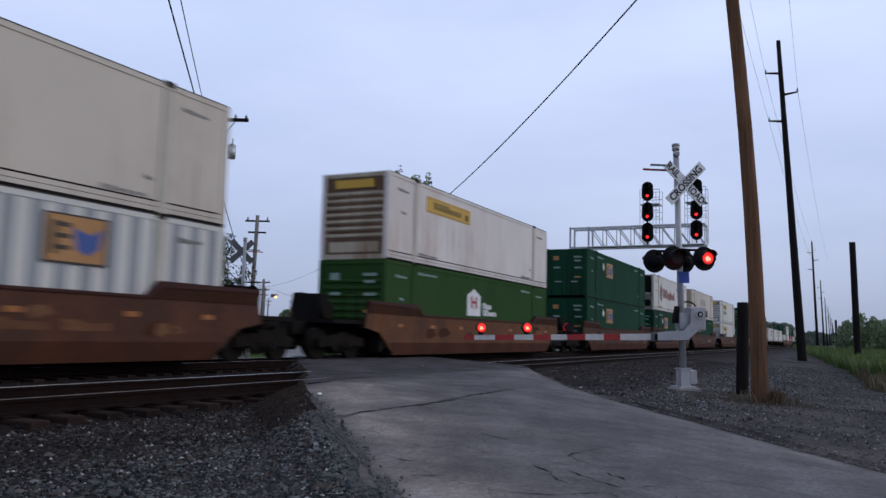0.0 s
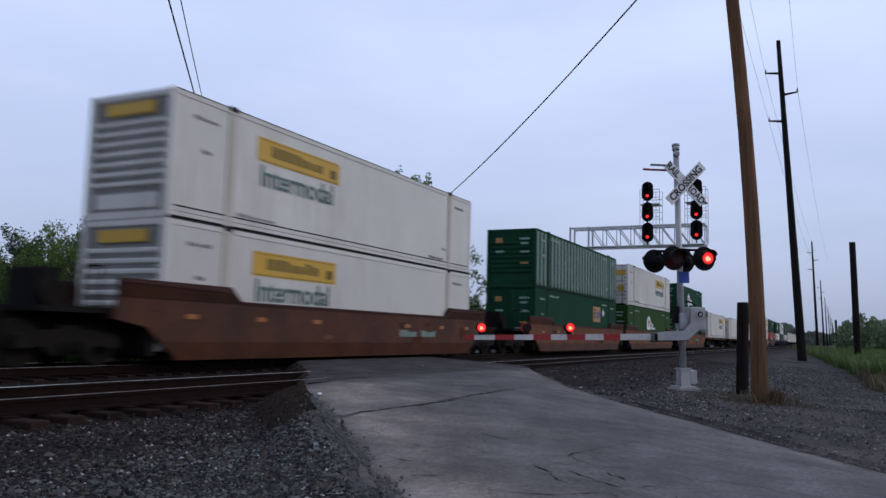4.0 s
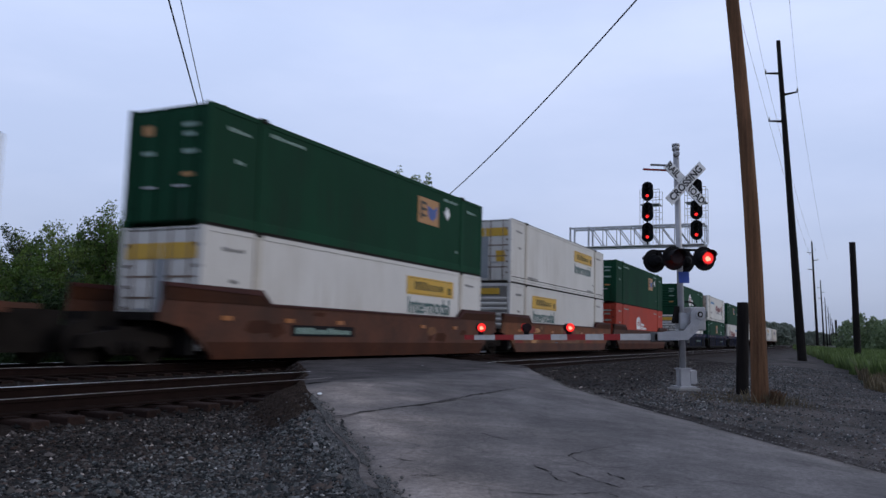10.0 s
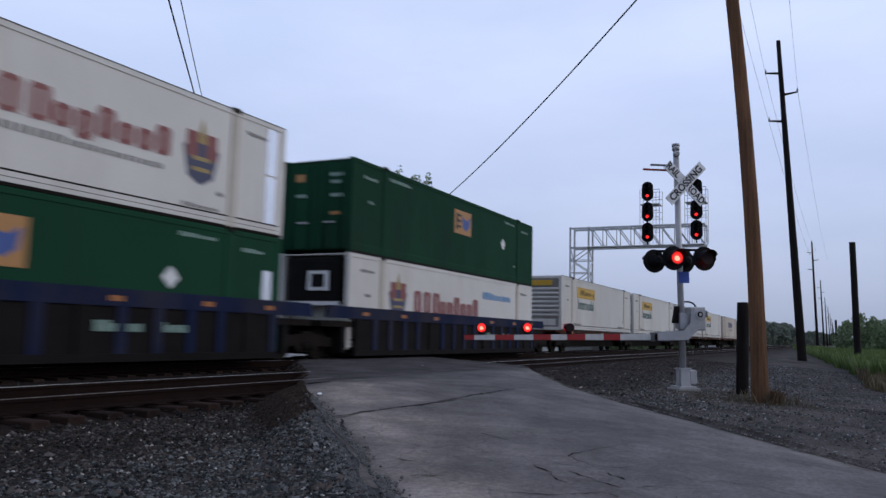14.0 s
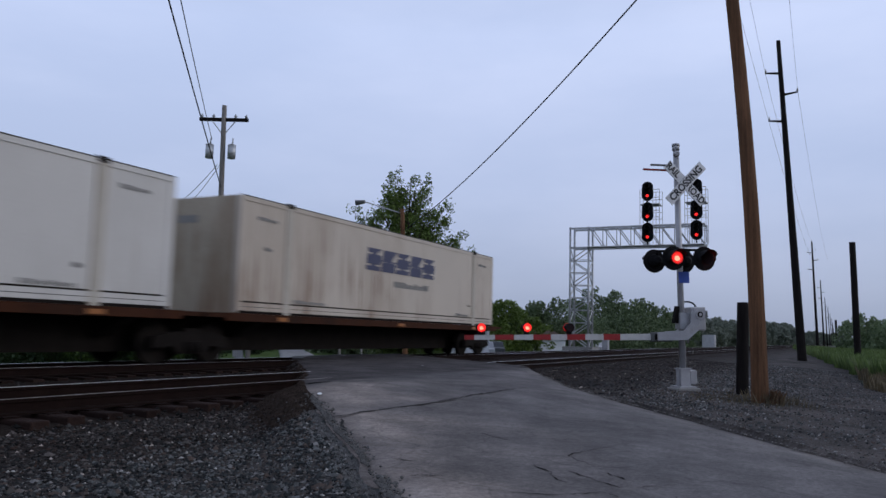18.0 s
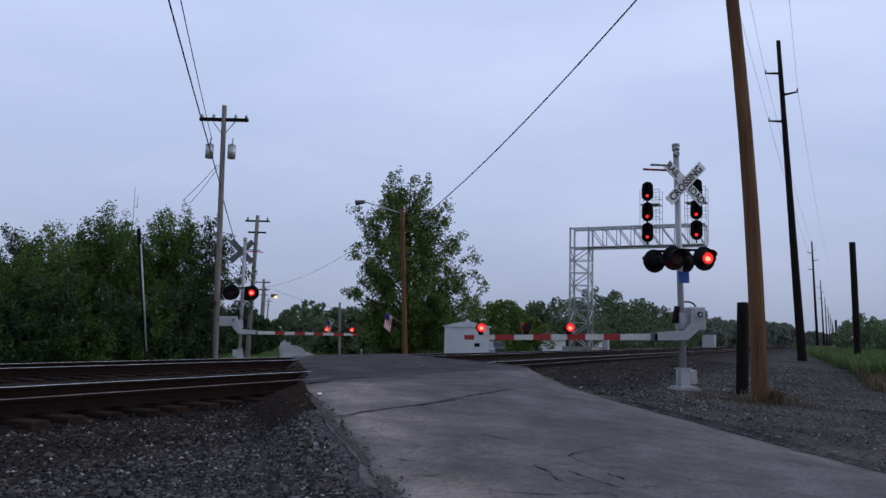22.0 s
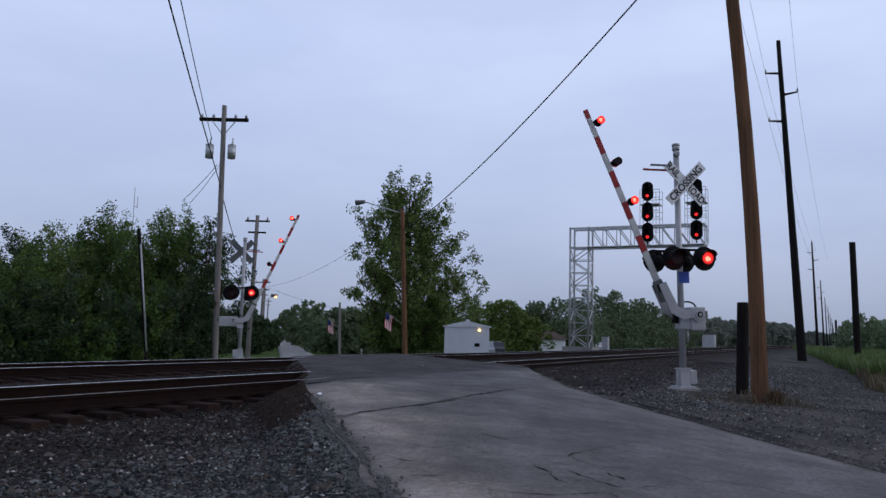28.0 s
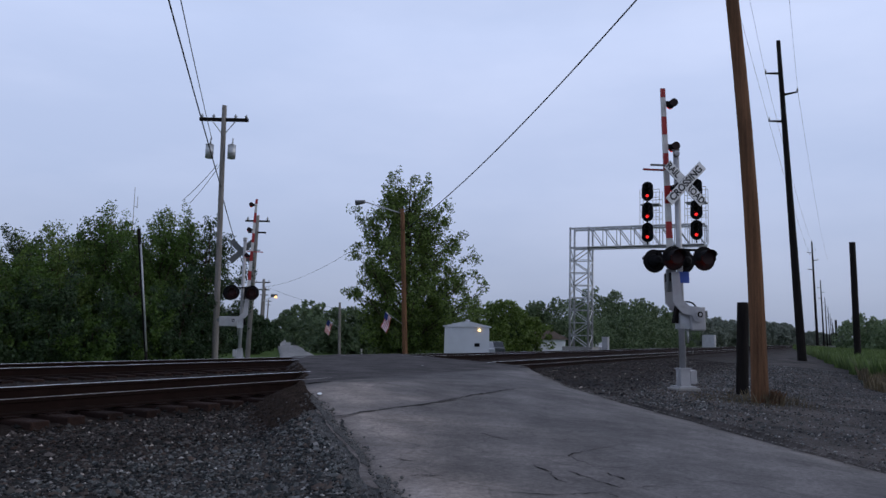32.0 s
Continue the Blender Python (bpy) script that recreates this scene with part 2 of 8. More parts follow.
LOGONAVY = mat("navy_logo_paint", (0.04, 0.043, 0.09), 0.5, 0, 0.1, 2, 20, 0)
LOGOGREY = mat("grey_logo_paint", (0.40, 0.385, 0.35), 0.5, 0, 0.1, 2, 20, 0)
LOGODARK = mat("small_dark_marking", (0.21, 0.2, 0.185), 0.5, 0, 0.1, 2, 20, 0)
LOGOPALE = mat("small_pale_marking", (0.19, 0.28, 0.235), 0.5, 0, 0.1, 2, 20, 0)
LOGOSKY = mat("sky_blue_marking", (0.12, 0.25, 0.42), 0.5, 0, 0.1, 2, 20, 0)
DOORSTEEL = mat("galvanised_lock_rod", (0.36, 0.37, 0.38), 0.5, 0.5, 0.15, 4, 40, 0.05)
GLOW_RED = mat("lit_red_lens", (0.5, 0.01, 0.01), 0.3, emit=(1.0, 0.02, 0.015), power=1.5)
GLOW_DIM = mat("dim_red_lens_rim", (0.4, 0.01, 0.01), 0.3, emit=(1.0, 0.015, 0.012), power=0.42)
GLOW_CORE = mat("lit_red_core", (0.5, 0.05, 0.03), 0.3, emit=(1.0, 0.11, 0.07), power=5.5)
DARK_LENS = mat("unlit_red_lens", (0.012, 0.002, 0.003), 0.6, 0, 0.2, 5, 50, 0)
SODIUM = mat("sodium_lamp", (0.8, 0.5, 0.2), 0.3, emit=(1.0, 0.5, 0.2), power=2.6)
WARMLAMP = mat("warm_lamp", (0.8, 0.6, 0.3), 0.3, emit=(1.0, 0.66, 0.3), power=3.0)
LEAF_A = leaf_mat("maple_leaf", (0.082, 0.14, 0.029), 0.6)
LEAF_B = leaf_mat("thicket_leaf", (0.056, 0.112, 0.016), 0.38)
LEAF_C = leaf_mat("pale_leaf", (0.092, 0.148, 0.028), 0.36)
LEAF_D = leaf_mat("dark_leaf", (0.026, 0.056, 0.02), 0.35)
# Distance haze is mixed into these three leaf colours: paler and greyer.
LEAF_HAZE_THIN = leaf_mat("far_leaf", (0.10, 0.148, 0.075), 0.3)
LEAF_HAZE_FIELD = leaf_mat("field_edge_leaf", (0.14, 0.20, 0.105), 0.25)
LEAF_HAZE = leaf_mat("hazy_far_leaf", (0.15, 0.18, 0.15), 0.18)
GRASSY = leaf_mat("grass_blade", (0.072, 0.122, 0.03), 0.4)
DRYGRASS = leaf_mat("dry_grass_blade", (0.095, 0.078, 0.045), 0.35)
BROWNWEED = leaf_mat("dead_weed_blade", (0.085, 0.048, 0.026), 0.4)
CONCRETE = mat("concrete", (0.24, 0.232, 0.22), 0.85, 0, 0.2, 4, 60, 0.3)
HOUSEWHITE = mat("white_siding", (0.62, 0.64, 0.66), 0.6, 0, 0.06, 2, 40, 0.05)
ROOFGREY = mat("grey_shingle", (0.16, 0.125, 0.11), 0.85, 0, 0.25, 4, 40, 0.4)
METALHUT = mat("hut_metal", (0.56, 0.58, 0.6), 0.5, 0.25, 0.06, 2, 40, 0.04)
GLASS = mat("dark_window_glass", (0.02, 0.025, 0.03), 0.08, 0, 0.1, 2, 10, 0)


# ---- mesh helpers ----
def box(bm, x0, x1, y0, y1, z0, z1, turn=None):
    vs = [bm.verts.new((x, y, z)) for x in (x0, x1) for y in (y0, y1) for z in (z0, z1)]
    for f in ((0, 1, 3, 2), (4, 6, 7, 5), (0, 4, 5, 1), (2, 3, 7, 6), (0, 2, 6, 4), (1, 5, 7, 3)):
        bm.faces.new([vs[i] for i in f])
    if turn is not None:
        bmesh.ops.transform(bm, matrix=turn, verts=vs)
    return vs


def tube(bm, a, b, ra, rb=None, seg=10, caps=True):
    """A round bar from a to b, tapered from ra to rb."""
    rb = ra if rb is None else rb
    a, b = Vector(a), Vector(b)
    q = (b - a).to_track_quat("Z", "Y")
    rings = []
    for p, r in ((a, ra), (b, rb)):
        rings.append([bm.verts.new(p + q @ Vector((r * math.cos(2 * math.pi * i / seg), r * math.sin(2 * math.pi * i / seg), 0))) for i in range(seg)])
    for i in range(seg):
        j = (i + 1) % seg
        bm.faces.new((rings[0][i], rings[0][j], rings[1][j], rings[1][i])).smooth = seg > 6
    if caps:
        bm.faces.new(list(reversed(rings[0])))
        bm.faces.new(rings[1])


def bent(bm, pts, r, seg=6):
    """One round bar bent through the points."""
    last = None
    for i, p in enumerate(pts):
        a, b = Vector(pts[max(0, i - 1)]), Vector(pts[min(len(pts) - 1, i + 1)])
        q = (b - a).to_track_quat("Z", "Y")
        ring = [bm.verts.new(Vector(p) + q @ Vector((r * math.cos(6.2832 * k / seg), r * math.sin(6.2832 * k / seg), 0))) for k in range(seg)]
        if last:
            best = min(range(seg), key=lambda s: sum((last[k].co - ring[(k + s) % seg].co).length for k in range(seg)))
            ring = ring[best:] + ring[:best]
            for k in range(seg):
                bm.faces.new((last[k], last[(k + 1) % seg], ring[(k + 1) % seg], ring[k])).smooth = True
        last = ring


def plate(bm, pts, axis, lo, hi):
    """A flat polygon pts in the two other axes, made solid between lo and hi along axis."""
    def at(p, d):
        return {"x": (d, p[0], p[1]), "y": (p[0], d, p[1]), "z": (p[0], p[1], d)}[axis]
    A, B = [bm.verts.new(at(p, lo)) for p in pts], [bm.verts.new(at(p, hi)) for p in pts]
    bm.faces.new(A)
    bm.faces.new(list(reversed(B)))
    for i in range(len(pts)):
        j = (i + 1) % len(pts)
        bm.faces.new((A[i], B[i], B[j], A[j]))


def soften(bm, width, segments=1):
    bmesh.ops.bevel(bm, geom=bm.edges[:], offset=width, segments=segments, affect="EDGES", profile=0.5)


def mesh_of(bm, name, material):
    bmesh.ops.recalc_face_normals(bm, faces=bm.faces[:])
    me = bpy.data.meshes.new(name)
    bm.to_mesh(me)
    bm.free()
    me.materials.append(material)
    return me


def part(name, bm, material, parent, label=""):
    """Links a bmesh, or a mesh made before, as one mesh object under a thing or a part."""
    me = bm if isinstance(bm, bpy.types.Mesh) else mesh_of(bm, name, material)
    ob = new(name, me)
    ob.parent = parent
    if label:
        ob["label"] = label
    return ob


def thing(name, label, category, m=None, group="", kind=""):
    ob = new(name)
    ob.empty_display_size = 0.2
    tagged(ob, label, category, group, kind)
    if m is not None:
        ob.matrix_basis = m
    return ob


def solid(name, bm, material, label, category="", kind="", group=""):
    return tagged(new(name, mesh_of(bm, name, material)), label, category, group, kind)


def quick_mesh(name, verts, faces, material, smooth=False):
    """A mesh from numpy arrays; all faces have the same number of corners."""
    me = bpy.data.meshes.new(name)
    k = faces.shape[1]
    me.vertices.add(len(verts))
    me.vertices.foreach_set("co", verts.astype(np.float32).ravel())
    me.loops.add(faces.size)
    me.loops.foreach_set("vertex_index", faces.astype(np.int32).ravel())
    me.polygons.add(len(faces))
    me.polygons.foreach_set("loop_start", np.arange(0, faces.size, k, dtype=np.int32))
    me.polygons.foreach_set("use_smooth", np.full(len(faces), smooth))
    me.update(calc_edges=True)
    me.materials.append(material)
    return me


def bars(bm, rng, x0, x1, z0, z1, y, n, depth=0.012):
    """A row of n upright bars of uneven height that stand for writing."""
    step = (x1 - x0) / n
    for i in range(n):
        top = z1 - (z1 - z0) * (0 if i < n * 0.3 or rng.random() < 0.2 else rng.uniform(0.22, 0.3))
        a = x0 + i * step
        box(bm, a, a + step * 0.32, y - depth, y + 0.016, z0, top)
        box(bm, a + step * 0.44, a + step * rng.uniform(0.74, 0.84), y - depth, y + 0.016, z0, top - (z1 - z0) * rng.uniform(0, 0.06))
    zm = z0 + (z1 - z0) * 0.3
    box(bm, x0, x1 - step * 0.2, y + 0.009, y + 0.017, zm, zm + (z1 - z0) * 0.1)


def wordmark(bm, x0, x1, z0, z1, y, depth=0.009):
    """Rounded blocks with open middles, tall and low, that stand for a painted trade mark."""
    tall = (1, 1, 1, 0, 2, 1, 0, 0, 1)
    step, q = (x1 - x0) / 9.4, z1 - z0
    for i, k in enumerate(tall):
        a = x0 + i * step + (0.2 * step if i == 1 else 0.4 * step if i > 1 else 0)
        b = a + step * (0.9 if i < 3 else 0.84)
        lo, hi = z0 - (q * 0.18 if k == 2 else 0), z1 - (0 if i < 3 else q * 0.08 if k == 1 else q * 0.34)
        r, s = step * 0.16, step * 0.37
        for p in ([(a, lo + r), (a + r, lo), (a + s, lo), (a + s, hi), (a + r, hi), (a, hi - r)], [(b - s, lo + r * 0.6), (b, lo + r), (b, hi - r), (b - r, hi), (b - s, hi - r * 0.4)]):
            plate(bm, p, "y", y - depth, y + 0.02)
        box(bm, a + r * 0.5, b - r * 0.5, y - depth * 0.96, y, hi - q * 0.16, hi - q * 0.02)
        box(bm, a + r * 0.5, b - r * 0.5, y - depth * 0.97, y, lo + q * 0.02, lo + q * 0.15)
    box(bm, x0, x1, y + 0.018, y + 0.024, z0 + q * 0.30, z0 + q * 0.34)


def slabs(bm, x0, x1, z0, z1, y, n, depth=0.009):
    """Heavy slanted blocks in a row that stand for a bold trade mark."""
    step, q = (x1 - x0) / n, z1 - z0
    for i in range(n):
        a, b, k = x0 + i * step, x0 + (i + 0.9) * step, step * 0.14
        for lo, hi in (((0.0, 0.44), (0.52, 1.0)) if i % 2 else ((0.0, 0.2), (0.28, 0.72), (0.8, 1.0))):
            plate(bm, [(a + k * lo, z0 + q * lo), (b + k * lo - (step * 0.3 if lo > 0.5 else 0), z0 + q * lo), (b + k * hi, z0 + q * hi), (a + k * hi, z0 + q * hi)], "y", y - depth, y)
        plate(bm, [(a + step * 0.3, z0), (a + step * 0.58, z0), (a + step * 0.58 + k, z1), (a + step * 0.3 + k, z1)], "y", y - depth * 0.97, y)
    box(bm, x0, x1, y - depth * 0.9, y, z0 + q * 0.46, z0 + q * 0.52)


def text_mesh(words, size, material, depth=0.004, bold=0.0):
    cu = bpy.data.curves.new("lettering", "FONT")
    cu.body, cu.size, cu.align_x, cu.align_y, cu.extrude, cu.offset = words, size, "CENTER", "CENTER", depth, bold
    ob = bpy.data.objects.new("lettering", cu)
    scene.collection.objects.link(ob)
    me = bpy.data.meshes.new_from_object(ob.evaluated_get(bpy.context.evaluated_depsgraph_get()))
    bpy.data.objects.remove(ob)
    me.materials.clear()
    me.materials.append(material)
    return me


def smooth(a, b, x):
    t = np.clip((x - a) / (b - a), 0, 1)
    return t * t * (3 - 2 * t)


# ---- ground, road and tracks ----
ROAD_U, ROAD_N = Vector((0.788, 0.616, 0)), Vector((-0.616, 0.788, 0))
TRACKS = (8.66, 14.2)


def road_z(y):
    return np.interp(y, [-30, -2, 0, 3, 5.5, 7, 15.6, 17, 20, 24, 28, 700], [-0.6, -0.5, -0.45, -0.28, -0.08, -0.012, -0.012, -0.1, -0.35, -0.9, -1.05, -1.05])


def road_left(y):
    return np.interp(y, [-12, 2.7, 3.7, 4.4, 4.8, 6.7, 7.4, 9, 24, 700], [-13.6, 4.74, 5.95, 6.67, 7.12, 9.3, 10.2, 12.6, 32.0, 897])


def ragged(y):
    """How far the road's broken left edge strays."""
    return noise.noise(Vector((y * 1.7, 3, 0))) * 0.22 + noise.noise(Vector((y * 6.3, 4, 0))) * 0.09


def road_right(y):
    return np.interp(y, [-12, -0.45, 0.2, 1.2, 2.6, 4.65, 5.9, 7.6, 9, 16, 24, 700], [-4.2, 9.3, 10.15, 11.3, 12.95, 15.2, 17.3, 20.9, 22.3, 28.5, 36.2, 900.5])


def ground_z(x, y):
    x, y = np.asarray(x, float), np.asarray(y, float)
    left = np.interp(y, [-40, -2, 2, 4, 5.6, 6.5, 7.0, 7.3, 7.7, 16, 17.6, 20, 24, 100], [-0.6, -0.56, -0.48, -0.43, -0.38, -0.33, -0.305, -0.285, -0.245, -0.235, -0.35, -0.6, -1.15, -1.25])
    right = np.interp(y, [-40, -2, 0, 1.2, 2.8, 7, 16, 17.6, 20, 24, 100], [-0.65, -0.5, -0.42, -0.31, -0.245, -0.215, -0.215, -0.35, -0.6, -1.15, -1.25])
    w = smooth(2.0, 5.0, 0.616 * x - 0.788 * y)
    z = left * (1 - w) + right * w
    edge = smooth(1.3, 0.1, road_left(y) - x) * smooth(8.4, 7.2, y)
    z = np.where((y > -12) & (y < 8.4), np.maximum(z, z * (1 - edge) + (road_z(y) - 0.045) * edge), z)
    on_road = (x > road_left(y) + np.where(y < 7.0, 0.34, -0.02)) & (x < road_right(y) + 0.02) & (y > -12)
    return np.where(on_road, np.minimum(z, road_z(y) - 0.09), z)


def ground_full(x, y):
    """The ground's height with its small bumps."""
    z = ground_z(x, y)
    b = np.array([noise.noise(Vector((a * 1.3, c * 1.3, 0))) * 0.03 + noise.noise(Vector((a * 0.4, c * 0.4, 5))) * 0.04 for a, c in zip(np.ravel(x), np.ravel(y))]).reshape(np.shape(x))
    b = b * (0.15 + 0.85 * smooth(0.1, 1.2, np.abs(road_left(y) - x)))
    return z + np.where((y > 6.8) & (y < 16.2), b * 0.3, np.where(y > 21, b * 0.3, b))


def ground_sheet():
    xs = np.concatenate([[-2500, -900, -300, -120, -60, -30, -15, -8, -4], np.arange(-2, 32, 0.3), np.arange(32, 80, 1.5), [85, 95, 110, 140, 200, 320, 600, 1200, 2600]])
    ys = np.concatenate([[-2500, -900, -300, -120, -60, -30, -15, -8], np.arange(-5, 26, 0.25), [27, 30, 36, 45, 60, 90, 150, 300, 700, 1500, 2600]])
    gx, gy = np.meshgrid(xs, ys, indexing="ij")
    gz = ground_full(gx, gy)
    v = np.stack([gx, gy, gz], -1).reshape(-1, 3)
    nx, ny = len(xs), len(ys)
    i, j = np.meshgrid(np.arange(nx - 1), np.arange(ny - 1), indexing="ij")
    a = (i * ny + j).ravel()
    f = np.stack([a, a + ny, a + ny + 1, a + 1], 1)
    m = bpy.data.materials.new("gravel_and_grass_ground")
    m.use_nodes = True
    nodes, links = m.node_tree.nodes, m.node_tree.links
    b = nodes["Principled BSDF"]
    b.inputs["Roughness"].default_value, b.inputs["Specular IOR Level"].default_value = 0.95, 0.08
    geo, sep = nodes.new("ShaderNodeNewGeometry"), nodes.new("ShaderNodeSeparateXYZ")
    links.new(geo.outputs["Position"], sep.inputs["Vector"])
    vor, n1, n2 = nodes.new("ShaderNodeTexVoronoi"), nodes.new("ShaderNodeTexNoise"), nodes.new("ShaderNodeTexNoise")
    vor.inputs["Scale"].default_value, n1.inputs["Scale"].default_value, n2.inputs["Scale"].default_value = 24, 0.55, 6
    n1.inputs["Detail"].default_value = n2.inputs["Detail"].default_value = 8
    for nd in (vor, n1, n2):
        links.new(geo.outputs["Position"], nd.inputs["Vector"])
    stone = nodes.new("ShaderNodeValToRGB")
    for pos, col in ((0.0, (0.006, 0.006, 0.007, 1)), (1.0, (0.08, 0.08, 0.083, 1))):
        stone.color_ramp.elements[int(pos)].position, stone.color_ramp.elements[int(pos)].color = pos, col
    links.new(vor.outputs["Color"], stone.inputs["Fac"])
    soil = nodes.new("ShaderNodeValToRGB")
    soil.color_ramp.elements[0].position, soil.color_ramp.elements[0].color = 0.35, (0.018, 0.016, 0.014, 1)
    soil.color_ramp.elements[1].position, soil.color_ramp.elements[1].color = 0.68, (0.16, 0.136, 0.122, 1)
    links.new(n1.outputs["Fac"], soil.inputs["Fac"])
    mx1 = nodes.new("ShaderNodeMix")
    mx1.data_type = "RGBA"
    mx1.inputs["Factor"].default_value = 0.5
    links.new(stone.outputs["Color"], mx1.inputs["A"])
    links.new(soil.outputs["Color"], mx1.inputs["B"])
    # grass beyond the tracks and in the field beside the pole line
    edge = nodes.new("ShaderNodeMath")
    edge.operation = "MULTIPLY_ADD"
    edge.inputs[1].default_value = 5.0
    links.new(n1.outputs["Fac"], edge.inputs[0])
    links.new(sep.outputs["Y"], edge.inputs[2])
    far, field, fx = nodes.new("ShaderNodeMapRange"), nodes.new("ShaderNodeMapRange"), nodes.new("ShaderNodeMapRange")
    far.inputs["From Min"].default_value, far.inputs["From Max"].default_value = 20.5, 22.0
    field.inputs["From Min"].default_value, field.inputs["From Max"].default_value = 1.4, 0.4
    fx.inputs["From Min"].default_value, fx.inputs["From Max"].default_value = 25, 30
    links.new(edge.outputs[0], far.inputs["Value"])
    links.new(edge.outputs[0], field.inputs["Value"])
    links.new(sep.outputs["X"], fx.inputs["Value"])
    mul, mxm = nodes.new("ShaderNodeMath"), nodes.new("ShaderNodeMath")
    mul.operation, mxm.operation = "MULTIPLY", "MAXIMUM"
    links.new(field.outputs[0], mul.inputs[0])
    links.new(fx.outputs[0], mul.inputs[1])
    links.new(mul.outputs[0], mxm.inputs[0])
    links.new(far.outputs[0], mxm.inputs[1])
    grass = nodes.new("ShaderNodeValToRGB")
    grass.color_ramp.elements[0].position, grass.color_ramp.elements[0].color = 0.3, (0.04, 0.07, 0.018, 1)
    grass.color_ramp.elements[1].position, grass.color_ramp.elements[1].color = 0.7, (0.09, 0.14, 0.035, 1)
    links.new(n2.outputs["Fac"], grass.inputs["Fac"])
    # oily, darker stone in the track bed
    bed_a, bed_b, bed = nodes.new("ShaderNodeMapRange"), nodes.new("ShaderNodeMapRange"), nodes.new("ShaderNodeMath")
    bed_a.inputs["From Min"].default_value, bed_a.inputs["From Max"].default_value = 6.0, 9.2
    bed_b.inputs["From Min"].default_value, bed_b.inputs["From Max"].default_value = 20.0, 18.6
    bed.operation = "MULTIPLY"
    links.new(edge.outputs[0], bed_a.inputs["Value"])
    links.new(edge.outputs[0], bed_b.inputs["Value"])
    links.new(bed_a.outputs[0], bed.inputs[0])
    links.new(bed_b.outputs[0], bed.inputs[1])
    mx3 = nodes.new("ShaderNodeMix")
    mx3.data_type = "RGBA"
    links.new(bed.outputs[0], mx3.inputs["Factor"])
    links.new(mx1.outputs["Result"], mx3.inputs["A"])
    mx3.inputs["B"].default_value = (0.021, 0.0152, 0.0122, 1)
    mx2 = nodes.new("ShaderNodeMix")
    mx2.data_type = "RGBA"
    links.new(mxm.outputs[0], mx2.inputs["Factor"])
    links.new(mx3.outputs["Result"], mx2.inputs["A"])
    links.new(grass.outputs["Color"], mx2.inputs["B"])
    links.new(mx2.outputs["Result"], b.inputs["Base Color"])
    bp = nodes.new("ShaderNodeBump")
    bp.inputs["Strength"].default_value, bp.inputs["Distance"].default_value = 0.9, 0.03
    links.new(vor.outputs["Distance"], bp.inputs["Height"])
    links.new(bp.outputs["Normal"], b.inputs["Normal"])
    tagged(new("ground", quick_mesh("ground", v, f, m, True)), "dark grey gravel ground with grass beyond the tracks", "ground", kind="structure")


